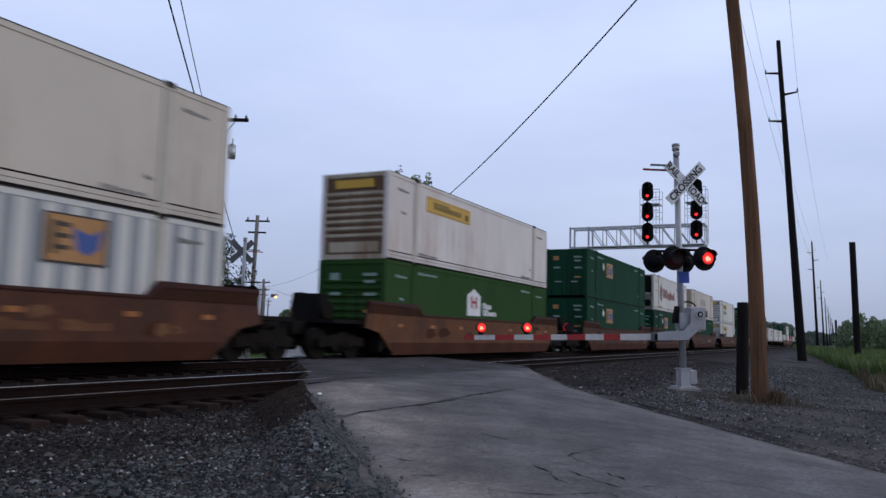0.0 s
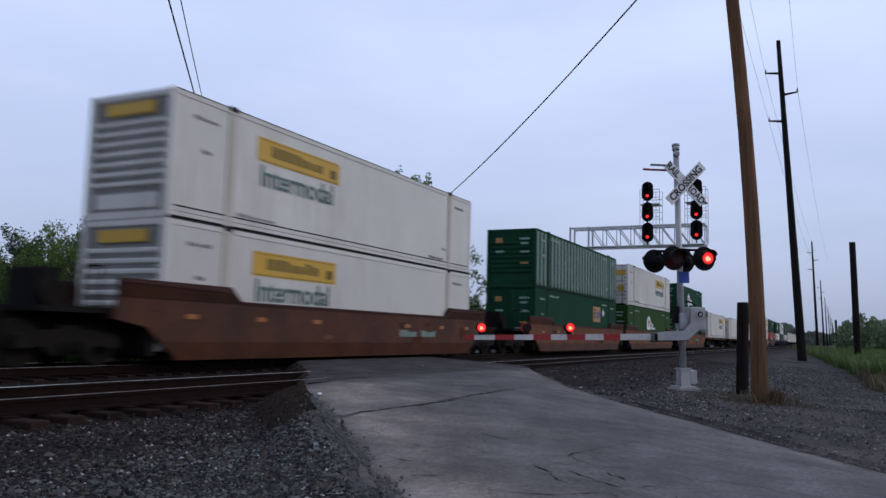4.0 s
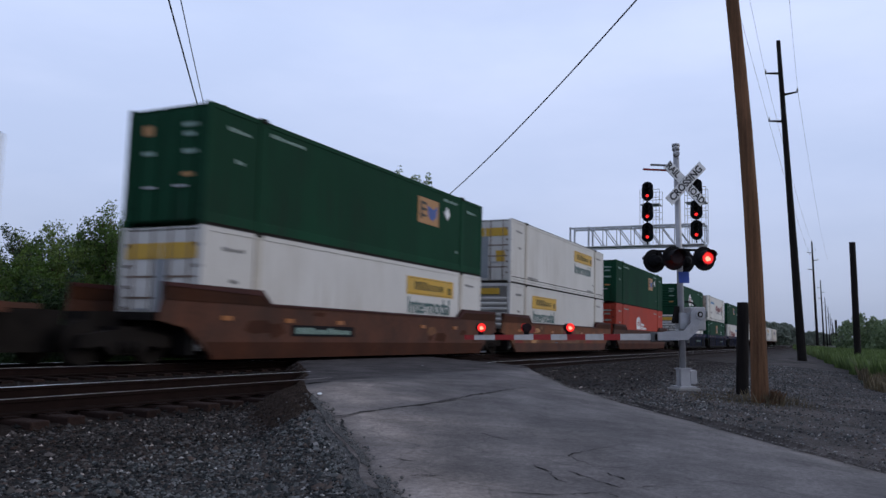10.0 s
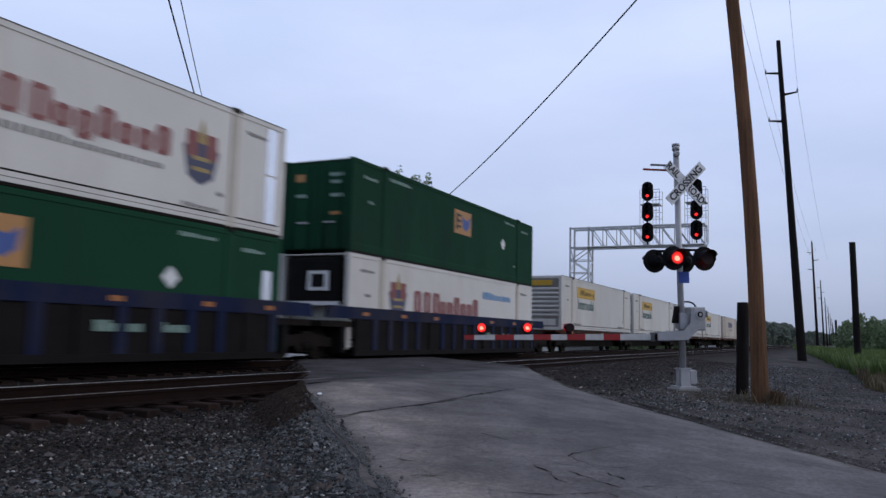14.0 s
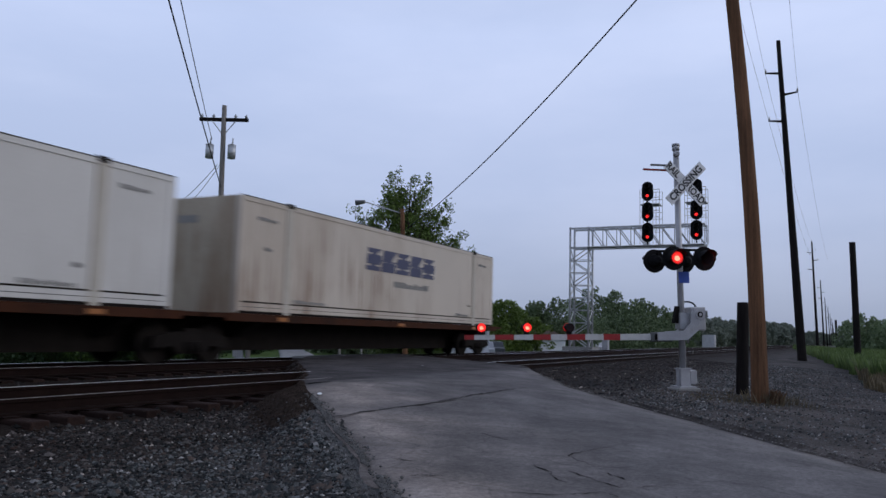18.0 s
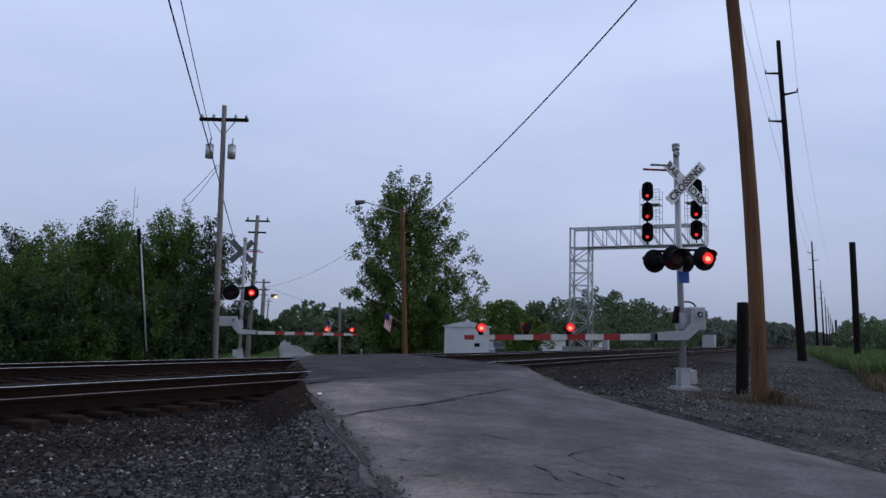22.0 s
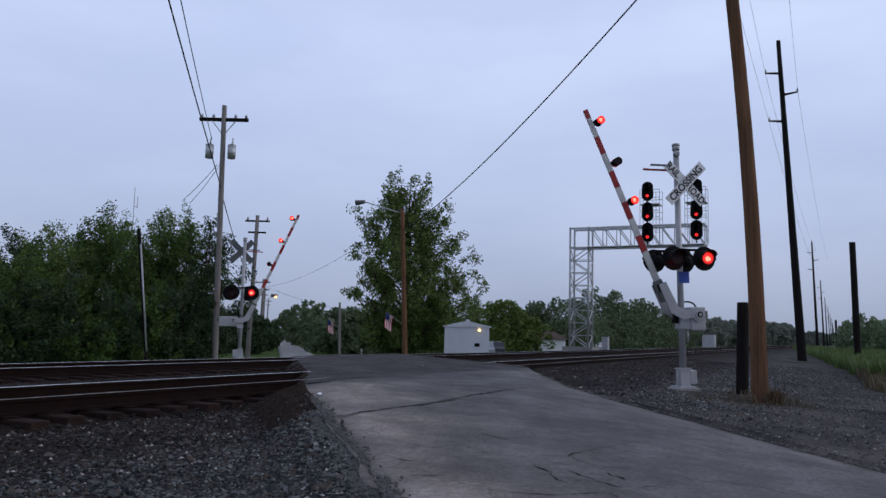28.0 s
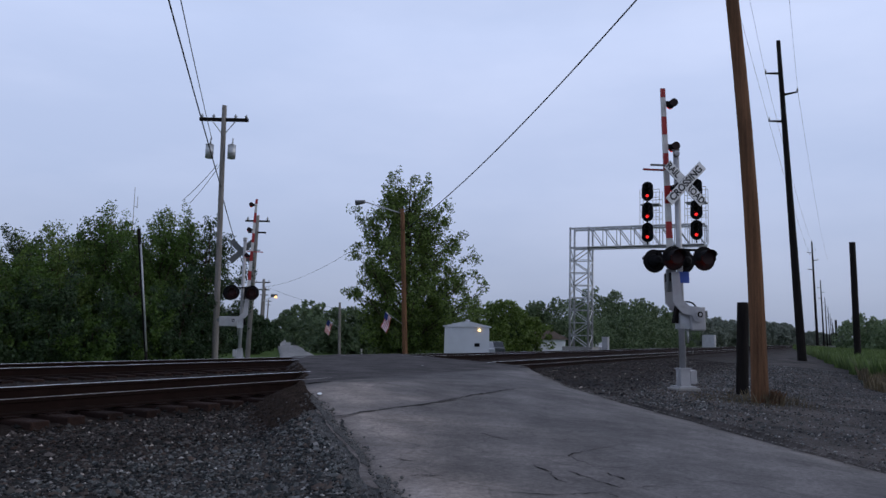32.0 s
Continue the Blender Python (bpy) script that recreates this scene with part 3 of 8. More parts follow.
def asphalt(name, dark, light, crack, rim=0.3, grimy=False):
    m = bpy.data.materials.new(name)
    m.use_nodes = True
    nodes, links = m.node_tree.nodes, m.node_tree.links
    b = nodes["Principled BSDF"]
    b.inputs["Roughness"].default_value, b.inputs["Specular IOR Level"].default_value = 0.9, rim
    geo = nodes.new("ShaderNodeNewGeometry")
    n1, n2, v1 = nodes.new("ShaderNodeTexNoise"), nodes.new("ShaderNodeTexNoise"), nodes.new("ShaderNodeTexVoronoi")
    n1.inputs["Scale"].default_value, n1.inputs["Detail"].default_value, n1.inputs["Roughness"].default_value = 1.0, 12, 0.62
    n2.inputs["Scale"].default_value, n2.inputs["Detail"].default_value = 70, 3
    v1.feature = "DISTANCE_TO_EDGE"
    v1.inputs["Scale"].default_value = 0.42
    warp, addv, sc = nodes.new("ShaderNodeTexNoise"), nodes.new("ShaderNodeVectorMath"), nodes.new("ShaderNodeVectorMath")
    warp.inputs["Scale"].default_value, warp.inputs["Detail"].default_value = 1.6, 6
    sc.operation = "SCALE"
    sc.inputs["Scale"].default_value = 1.1
    for nd in (n1, n2, warp):
        links.new(geo.outputs["Position"], nd.inputs["Vector"])
    links.new(warp.outputs["Color"], sc.inputs[0])
    links.new(geo.outputs["Position"], addv.inputs[0])
    links.new(sc.outputs[0], addv.inputs[1])
    links.new(addv.outputs[0], v1.inputs["Vector"])
    ramp, cr, mx = nodes.new("ShaderNodeValToRGB"), nodes.new("ShaderNodeValToRGB"), nodes.new("ShaderNodeMix")
    ramp.color_ramp.elements[0].position, ramp.color_ramp.elements[0].color = 0.3, (*dark, 1)
    ramp.color_ramp.elements[1].position, ramp.color_ramp.elements[1].color = 0.68, (*light, 1)
    links.new(n1.outputs["Fac"], ramp.inputs["Fac"])
    cr.color_ramp.elements[0].position, cr.color_ramp.elements[0].color = 0.002, (1 - crack, 1 - crack, 1 - crack, 1)
    cr.color_ramp.elements[1].position, cr.color_ramp.elements[1].color = 0.010, (1, 1, 1, 1)
    links.new(v1.outputs["Distance"], cr.inputs["Fac"])
    mx.data_type, mx.blend_type = "RGBA", "MULTIPLY"
    mx.inputs["Factor"].default_value = 1
    links.new(ramp.outputs["Color"], mx.inputs["A"])
    links.new(cr.outputs["Color"], mx.inputs["B"])
    # aggregate grains
    n3, grain, mg = nodes.new("ShaderNodeTexNoise"), nodes.new("ShaderNodeMapRange"), nodes.new("ShaderNodeVectorMath")
    n3.inputs["Scale"].default_value, n3.inputs["Detail"].default_value, n3.inputs["Roughness"].default_value = 22, 8, 0.8
    links.new(geo.outputs["Position"], n3.inputs["Vector"])
    grain.inputs["From Min"].default_value, grain.inputs["From Max"].default_value = 0.3, 0.7
    grain.inputs["To Min"].default_value, grain.inputs["To Max"].default_value = 0.5, 1.5
    mg.operation = "SCALE"
    links.new(n3.outputs["Fac"], grain.inputs["Value"])
    links.new(mx.outputs["Result"], mg.inputs[0])
    links.new(grain.outputs["Result"], mg.inputs["Scale"])
    col = mg.outputs[0]
    if grimy:
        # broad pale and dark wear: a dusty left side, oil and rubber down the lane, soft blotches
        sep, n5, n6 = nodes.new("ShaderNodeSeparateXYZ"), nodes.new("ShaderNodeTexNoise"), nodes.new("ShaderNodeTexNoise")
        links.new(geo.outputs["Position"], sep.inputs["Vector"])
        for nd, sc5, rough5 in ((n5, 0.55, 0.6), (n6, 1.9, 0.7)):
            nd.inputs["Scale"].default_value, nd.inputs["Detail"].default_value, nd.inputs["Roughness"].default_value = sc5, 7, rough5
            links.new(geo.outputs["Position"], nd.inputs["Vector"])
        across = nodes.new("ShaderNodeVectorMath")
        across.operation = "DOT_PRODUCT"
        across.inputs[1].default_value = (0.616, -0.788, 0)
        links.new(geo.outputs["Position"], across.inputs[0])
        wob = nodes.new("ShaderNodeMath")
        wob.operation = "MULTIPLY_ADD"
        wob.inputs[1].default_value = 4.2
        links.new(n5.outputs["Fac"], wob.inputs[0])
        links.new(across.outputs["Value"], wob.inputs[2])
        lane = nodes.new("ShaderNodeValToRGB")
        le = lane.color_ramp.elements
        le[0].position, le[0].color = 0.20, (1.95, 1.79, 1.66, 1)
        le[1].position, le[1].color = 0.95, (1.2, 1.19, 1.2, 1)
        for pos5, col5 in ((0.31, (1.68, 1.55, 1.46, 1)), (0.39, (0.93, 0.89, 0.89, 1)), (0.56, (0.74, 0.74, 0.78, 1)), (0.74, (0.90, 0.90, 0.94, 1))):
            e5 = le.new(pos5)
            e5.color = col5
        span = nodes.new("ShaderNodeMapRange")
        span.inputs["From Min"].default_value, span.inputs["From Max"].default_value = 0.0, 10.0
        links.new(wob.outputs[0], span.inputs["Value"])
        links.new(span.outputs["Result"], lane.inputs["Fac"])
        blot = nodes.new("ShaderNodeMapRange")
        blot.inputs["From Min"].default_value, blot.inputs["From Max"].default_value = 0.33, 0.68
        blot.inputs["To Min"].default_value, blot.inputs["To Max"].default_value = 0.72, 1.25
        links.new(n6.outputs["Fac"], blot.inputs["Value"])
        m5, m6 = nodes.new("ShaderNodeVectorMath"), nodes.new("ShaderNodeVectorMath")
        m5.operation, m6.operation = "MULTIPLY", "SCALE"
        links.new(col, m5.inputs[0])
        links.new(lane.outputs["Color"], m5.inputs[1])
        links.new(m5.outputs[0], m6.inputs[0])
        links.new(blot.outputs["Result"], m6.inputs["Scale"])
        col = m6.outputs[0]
        # oil and dirt carried off the tracks
        n4, ma, mr, md = nodes.new("ShaderNodeTexNoise"), nodes.new("ShaderNodeMath"), nodes.new("ShaderNodeMapRange"), nodes.new("ShaderNodeMix")
        n4.inputs["Scale"].default_value, n4.inputs["Detail"].default_value, n4.inputs["Roughness"].default_value = 0.9, 8, 0.65
        links.new(geo.outputs["Position"], n4.inputs["Vector"])
        ma.operation = "MULTIPLY_ADD"
        ma.inputs[1].default_value = 3.4
        links.new(n4.outputs["Fac"], ma.inputs[0])
        links.new(sep.outputs["Y"], ma.inputs[2])
        mr.inputs["From Min"].default_value, mr.inputs["From Max"].default_value = 8.2, 9.3
        mr.inputs["To Max"].default_value = 0.95
        links.new(ma.outputs[0], mr.inputs["Value"])
        md.data_type = "RGBA"
        links.new(mr.outputs["Result"], md.inputs["Factor"])
        links.new(col, md.inputs["A"])
        md.inputs["B"].default_value = (0.048, 0.044, 0.044, 1)
        col = md.outputs["Result"]
    links.new(col, b.inputs["Base Color"])
    bp = nodes.new("ShaderNodeBump")
    bp.inputs["Strength"].default_value, bp.inputs["Distance"].default_value = 0.5, 0.012
    links.new(n2.outputs["Fac"], bp.inputs["Height"])
    links.new(bp.outputs["Normal"], b.inputs["Normal"])
    return m


def road_strip(name, y0, y1, step, material, label, lift=0.0, inset=0.0, foot_out=0.12, uneven=0.0, cols=12):
    ys = np.arange(y0, y1 + step * 0.5, step)
    rows = []
    for k, y in enumerate(ys):
        jl, jr = ragged(y), noise.noise(Vector((y * 1.4, 9, 0))) * 0.10
        a, c = road_left(y) + jl + inset, road_right(y) + jr - inset
        t = np.linspace(0, 1, cols)
        x = a + (c - a) * t
        crown = 0.05 * (1 - (2 * t - 1) ** 2) * (1 if y < 5 else 0.2)
        z = road_z(y) + lift * (float(smooth(0, 0.4, y - y0)) if uneven else 1) + crown - 0.02 * ((t == 0) | (t == 1))
        if uneven:
            z = z + np.array([uneven * (noise.noise(Vector((q * 0.9, y * 1.3, 2))) + 0.6 * noise.noise(Vector((q * 3.1, y * 2.7, 6)))) for q in x]) * smooth(0, 0.5, y - y0)
        row = np.stack([x, np.full(cols, y), z], 1)
        foot = row[[0, -1]] - np.array([[foot_out, 0, 0.3], [-foot_out, 0, 0.3]])
        rows.append(np.concatenate([foot[:1], row, foot[1:]]))
    v = np.concatenate(rows)
    n = cols + 2
    i, j = np.meshgrid(np.arange(len(ys) - 1), np.arange(n - 1), indexing="ij")
    a = (i * n + j).ravel()
    f = np.stack([a, a + 1, a + n + 1, a + n], 1)
    tagged(new(name, quick_mesh(name, v, f, material, True)), label, "road", kind="structure")


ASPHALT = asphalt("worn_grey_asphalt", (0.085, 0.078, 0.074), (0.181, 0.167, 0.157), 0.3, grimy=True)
PATCH = asphalt("dark_crossing_asphalt", (0.028, 0.0255, 0.026), (0.098, 0.089, 0.089), 0.4, 0.08)


def cracks():
    """Long open cracks and the broken seam between the road and the crossing."""
    rng = random.Random(4)
    bm = bmesh.new()

    def run(a, b, wide, wob):
        n = max(6, int((Vector(b) - Vector(a)).length / 0.12))
        side = Vector((b[1] - a[1], a[0] - b[0])).normalized()
        last, off = None, 0.0
        for k in range(n + 1):
            t = k / n
            off = (off * 0.88 + rng.uniform(-wob, wob) * 1.3) * min(1.0, 4.5 * t + 0.1, 4.5 * (1 - t) + 0.1)
            x, y = a[0] + (b[0] - a[0]) * t + side.x * off, a[1] + (b[1] - a[1]) * t + side.y * off
            w = wide * 0.6 * rng.uniform(0.25, 1.3) * (0.3 + 0.7 * math.sin(math.pi * min(1, max(0.05, t))))
            tt = (x - float(road_left(y))) / float(road_right(y) - road_left(y))
            z = float(road_z(y)) + 0.05 * (1 - (2 * tt - 1) ** 2) * (1 if y < 5 else 0.2) + 0.004
            pair = (bm.verts.new((x - side.x * w, y - side.y * w, z)), bm.verts.new((x + side.x * w, y + side.y * w, z)))
            if last:
                bm.faces.new((last[0], last[1], pair[1], pair[0]))
            last = pair
    # the seam before the crossing, wide and filled with dirt
    run((7.1, 4.92), (8.6, 4.82), 0.055, 0.02)
    run((8.4, 4.83), (10.1, 4.74), 0.06, 0.02)
    run((9.9, 4.75), (13.4, 4.86), 0.05, 0.02)
    run((9.0, 4.74), (10.9, 4.5), 0.03, 0.03)
    # the crumbling left edge
    run((7.35, 4.76), (6.78, 4.32), 0.035, 0.02)
    run((6.8, 4.36), (6.68, 4.1), 0.03, 0.05)
    run((5.94, 3.4), (6.1, 3.15), 0.02, 0.04)
    run((5.44, 2.9), (5.6, 2.7), 0.02, 0.04)
    # short branching cracks down the lane
    run((7.40, 3.62), (7.77, 3.32), 0.012, 0.02)
    run((7.77, 3.32), (7.6, 2.92), 0.020, 0.02)
    run((8.2, 2.0), (7.52, 2.16), 0.012, 0.02)
    run((7.52, 2.16), (7.17, 2.19), 0.018, 0.02)
    run((7.17, 2.19), (6.87, 1.87), 0.020, 0.02)
    run((6.5, 2.28), (6.25, 2.05), 0.024, 0.02)
    run((6.25, 2.05), (6.0, 1.84), 0.012, 0.02)
    run((6.46, 1.97), (6.29, 1.72), 0.016, 0.02)
    run((6.29, 1.72), (6.12, 1.46), 0.018, 0.02)
    run((6.64, 1.69), (6.44, 1.48), 0.020, 0.02)
    run((6.28, 1.33), (6.58, 1.15), 0.014, 0.02)
    run((5.40, 2.06), (5.61, 1.73), 0.014, 0.02)
    run((5.61, 1.73), (5.86, 1.55), 0.020, 0.02)
    run((5.86, 1.55), (5.78, 1.40), 0.012, 0.02)
    run((6.1, 1.05), (5.9, 0.82), 0.014, 0.03)
    run((6.9, 2.55), (7.15, 2.2), 0.005, 0.02)
    run((8.6, 3.4), (8.9, 3.0), 0.008, 0.03)
    run((10.3, 0.2), (9.1, -0.44), 0.022, 0.02)
    solid("pavement_cracks", bm, mat("crack_shadow", (0.02, 0.019, 0.018), 0.95, 0, 0.3, 8, 40, 0), "dark open cracks and seam in worn asphalt", "crack", "stuff")


def tracks():
    prof = [(-0.07, -0.172), (0.07, -0.172), (0.07, -0.158), (0.012, -0.14), (0.012, -0.05), (0.036, -0.04), (0.036, -0.004), (-0.036, -0.004), (-0.036, -0.04), (-0.012, -0.05), (-0.012, -0.14), (-0.07, -0.158)]
    rng = random.Random(2)
    bm = bmesh.new()
    box(bm, -0.115, 0.115, -1.3, 1.3, -0.175, 0)
    soften(bm, 0.012)
    tie_mesh = mesh_of(bm, "tie", TIE)
    bm = bmesh.new()
    box(bm, -0.1, 0.1, -0.18, 0.18, 0, 0.014)
    plate_mesh = mesh_of(bm, "tie_plate", RAILSIDE)
    for k, yc in enumerate(TRACKS):
        track = thing("track_%d" % (k + 1), "railway track with polished rails on dark ties and ballast", "railway track", kind="structure")
        for side in (-0.7525, 0.7525):
            bm = bmesh.new()
            plate(bm, [(p[0] + yc + side, p[1]) for p in prof], "x", -820, 1400)
            rail = part("rail", bm, RAILSIDE, track)
            bm = bmesh.new()
            plate(bm, [(yc + side + a, b) for a, b in ((-0.017, -0.008), (-0.016, -0.003), (-0.010, -0.001), (0.0, 0.0), (0.010, -0.001), (0.016, -0.003), (0.017, -0.008))], "x", -820, 1400)
            part("running_surface", bm, RAILTOP if (k, side) != (0, -0.7525) else RAILDULL, rail, "polished bright rail head")
        x, n = -6.0, 0
        while x < 76:
            skip = float(road_left(yc)) - 0.4 < x < float(road_right(yc)) + 0.4
            if not skip:
                t = part("tie", tie_mesh, TIE, track)
                t.location, t.rotation_euler = (x + rng.uniform(-0.03, 0.03), yc + rng.uniform(-0.06, 0.06), -0.186 + rng.uniform(-0.008, 0.006)), (0, 0, rng.uniform(-0.02, 0.02))
                if k == 0 and x < 12:
                    for side in (-0.7525, 0.7525):
                        pl = part("tie_plate", plate_mesh, RAILSIDE, track)
                        pl.location = (x, yc + side, -0.186)
            x += 0.53
        bm = bmesh.new()
        while x < 420:
            box(bm, x - 0.115, x + 0.115, yc - 1.3, yc + 1.3, -0.36, -0.188)
            x += 0.53
        x = -6.53
        while x > -260:
            box(bm, x - 0.115, x + 0.115, yc - 1.3, yc + 1.3, -0.36, -0.188)
            x -= 0.53
        tagged(part("far_ties", bm, TIE, track), kind="stuff")


def stones(name, spots, sizes, material, label, seed):
    """Loose stones as one mesh: a jagged lump at each spot."""
    base = np.array(((1, 0.2, 0.1), (-1, -0.1, 0), (0.1, 1, -0.2), (-0.2, -1, 0.1), (0.15, -0.1, 1), (0, 0, -1)), float)
    tri = np.array(((0, 2, 4), (2, 1, 4), (1, 3, 4), (3, 0, 4), (2, 0, 5), (1, 2, 5), (3, 1, 5), (0, 3, 5)))
    rng = np.random.RandomState(seed)
    n = len(spots)
    jag = base[None] * rng.uniform(0.45, 1.25, (n, len(base), 1))
    jag = jag * (np.stack([rng.uniform(0.7, 1.3, n), rng.uniform(0.7, 1.3, n), rng.uniform(0.45, 0.85, n)], 1) * sizes[:, None])[:, None, :]
    a = rng.uniform(0, 6.28, n)
    ca, sa = np.cos(a)[:, None], np.sin(a)[:, None]
    rot = np.stack([jag[..., 0] * ca - jag[..., 1] * sa, jag[..., 0] * sa + jag[..., 1] * ca, jag[..., 2]], -1)
    v = (rot + spots[:, None, :]).reshape(-1, 3)
    f = (tri[None] + (np.arange(n) * len(base))[:, None, None]).reshape(-1, 3)
    return tagged(new(name, quick_mesh(name, v, f, material)), label, "gravel", kind="stuff")


def stone_mat(name="loose_stone", dim=1.0):
    m = bpy.data.materials.new(name)
    m.use_nodes = True
    nodes, links = m.node_tree.nodes, m.node_tree.links
    b = nodes["Principled BSDF"]
    b.inputs["Roughness"].default_value, b.inputs["Specular IOR Level"].default_value = 0.9, 0.12
    geo, ramp = nodes.new("ShaderNodeNewGeometry"), nodes.new("ShaderNodeValToRGB")
    els = ramp.color_ramp.elements
    els[0].position, els[0].color = 0.0, (0.009, 0.0095, 0.0105, 1)
    els[1].position, els[1].color = 0.995, (0.55, 0.54, 0.52, 1)
    for at, col in ((0.40, (0.027, 0.032, 0.035)), (0.55, (0.056, 0.044, 0.040)), (0.72, (0.060, 0.069, 0.073)), (0.90, (0.088, 0.092, 0.098)), (0.985, (0.13, 0.132, 0.138))):
        e = els.new(at)
        e.color = (*col, 1)
    for el in els:
        el.color = (min(0.42, el.color[0] * dim), min(0.42, el.color[1] * dim) * (0.85 if dim < 1 else 0.95 if dim > 1 else 1), min(0.42, el.color[2] * dim) * (0.75 if dim < 1 else 0.88 if dim > 1 else 0.97), 1)
    links.new(geo.outputs["Random Per Island"], ramp.inputs["Fac"])
    links.new(ramp.outputs["Color"], b.inputs["Base Color"])
    return m


def gravel():
    rng = np.random.RandomState(7)
    m = stone_mat(dim=1.4)

    def scatter(n, x0, x1, y0, y1, lo, hi, keep):
        x, y = rng.uniform(x0, x1, n), rng.uniform(y0, y1, n)
        ok = keep(x, y)
        x, y = x[ok], y[ok]
        s = rng.uniform(lo, hi, len(x)) * (1 + 0.8 * (rng.rand(len(x)) > 0.95))
        return np.stack([x, y, ground_full(x, y) + s * 0.2], 1), s
    off_left = lambda x, y: x < road_left(y) + 0.02 + np.array([ragged(q) for q in y])
    off_right = lambda x, y: (x > road_right(y) + 0.02) & (rng.rand(len(x)) < np.interp(y, [-1, 0.6, 2.0], [0.35, 0.5, 1.0]))
    p, s = scatter(95000, 0.8, 10.5, 0.5, 7.3, 0.008, 0.026, off_left)
    away = lambda x, y: off_left(x, y) & (rng.rand(len(x)) < np.exp(-np.hypot(np.maximum(0, 0.9 - x), np.maximum(0, 0.6 - y)) / 1.6)) & ((x < 0.8) | (y < 0.5))
    q, r = scatter(60000, -7, 8, -5, 7.3, 0.008, 0.024, away)
    p, s = np.concatenate([p, q]), np.concatenate([s, r])
    brown = stone_mat("rust_dusted_stone", 0.88)
    dirt_bank = (p[:, 1] > 5.5) & (road_left(p[:, 1]) - p[:, 0] < 0.45 + 0.3 * (p[:, 1] - 5.5))
    p, s = p[~dirt_bank], s[~dirt_bank]
    rusty = p[:, 1] + rng.normal(0, 0.4, len(p)) > 5.5
    dusty = ~rusty & (road_left(p[:, 1]) - p[:, 0] + rng.normal(0, 0.25, len(p)) < 0.55)
    stones("dusty_gravel", p[dusty], s[dusty] * 1.15, stone_mat("pale_dusty_stone", 1.7), "pale dusty gravel and asphalt chips along the road edge", 21)
    rusty_or_dusty = rusty | dusty
    stones("gravel_shoulder", p[~rusty_or_dusty], s[~rusty_or_dusty], m, "loose dark grey gravel beside the road", 1)
    rusty &= rng.rand(len(p)) < 0.6
    stones("ballast_shoulder", p[rusty], s[rusty], brown, "rust-dusted dark ballast stones beside the track", 11)
    p, s = scatter(62000, 9.5, 40, -2.2, 7.2, 0.009, 0.026, off_right)
    rusty = p[:, 1] + rng.normal(0, 0.5, len(p)) > 3.4
    stones("gravel_verge", p[~rusty], s[~rusty], stone_mat("dusty_stone", 2.1), "loose grey gravel verge beside the crossing signal", 2)
    stones("ballast_verge", p[rusty], s[rusty], brown, "rust-dusted ballast stones sloping up to the track", 12)
    y = np.concatenate([rng.uniform(6.0, 13.0, 2600), rng.uniform(5.45, 7.6, 7500)])
    x = road_left(y) - np.abs(np.concatenate([rng.normal(0, 0.4, 2600), rng.normal(0, 0.42, 7500)])) + 0.1
    p = np.stack([x, y, np.maximum(ground_z(x, y), road_z(y) - 0.02 - np.maximum(0, road_left(y) - x) * 0.4) + 0.004], 1)
    stones("dirt_crumbs", p, rng.uniform(0.012, 0.045, len(y)), mat("dark_oily_earth", (0.031, 0.0225, 0.0178), 0.95, 0, 0.5, 6, 40, 0.2), "dark oily crumbs of dirt at the crossing's edge", 13)
    p, s = scatter(14000, 0.5, 30, 7.1, 16.0, 0.02, 0.042, lambda x, y: ~((x > road_left(y) - 0.1) & (x < road_right(y) + 0.1)))
    p[:, 2] = -0.262 + 0.03 * rng.rand(len(p))
    stones("track_ballast", p, s, stone_mat("oily_stone", 0.5), "crushed stone ballast between dark railway ties", 3)
    # crumbs of broken asphalt on the road's edge
    y = rng.uniform(-1.5, 6.3, 900)
    x = road_right(y) + rng.normal(0.03, 0.1, 900)
    p = np.stack([x, y, np.maximum(ground_z(x, y), np.where(x < road_right(y), road_z(y), -9)) + 0.008], 1)
    stones("edge_crumbs", p, rng.uniform(0.006, 0.026, 900), mat("pale_grit", (0.16, 0.15, 0.14), 0.9, 0, 0.4, 9, 60, 0.3), "pale grit along the broken edge of the road", 5)
    y = rng.uniform(1.0, 6.3, 5200)
    x = road_left(y) + np.array([ragged(q) for q in y]) + rng.normal(-0.05, 0.10, 5200)
    p = np.stack([x, y, np.maximum(ground_z(x, y), np.where(x > road_left(y), road_z(y), -9)) + 0.01], 1)
    stones("asphalt_crumbs", p, rng.uniform(0.006, 0.022, 5200) * (1 + 1.2 * (rng.rand(5200) > 0.96)), mat("asphalt_crumb", (0.10, 0.098, 0.095), 0.9, 0, 0.3, 9, 60, 0.4), "broken crumbs of grey asphalt at the road edge", 4)


def scrap():
    bm = bmesh.new()
    plate(bm, [(-0.09, -0.03), (0.02, -0.05), (0.1, -0.01), (0.07, 0.03), (-0.05, 0.035)], "z", 0, 0.01)
    ob = solid("paper_scrap", bm, WHITE, "crumpled white scrap of paper on the asphalt", "litter")
    ob.matrix_basis = pose(9.04, 6.22, float(road_z(6.22)) + 0.008, 3, -6, 30) @ Matrix.Scale(0.75, 4)


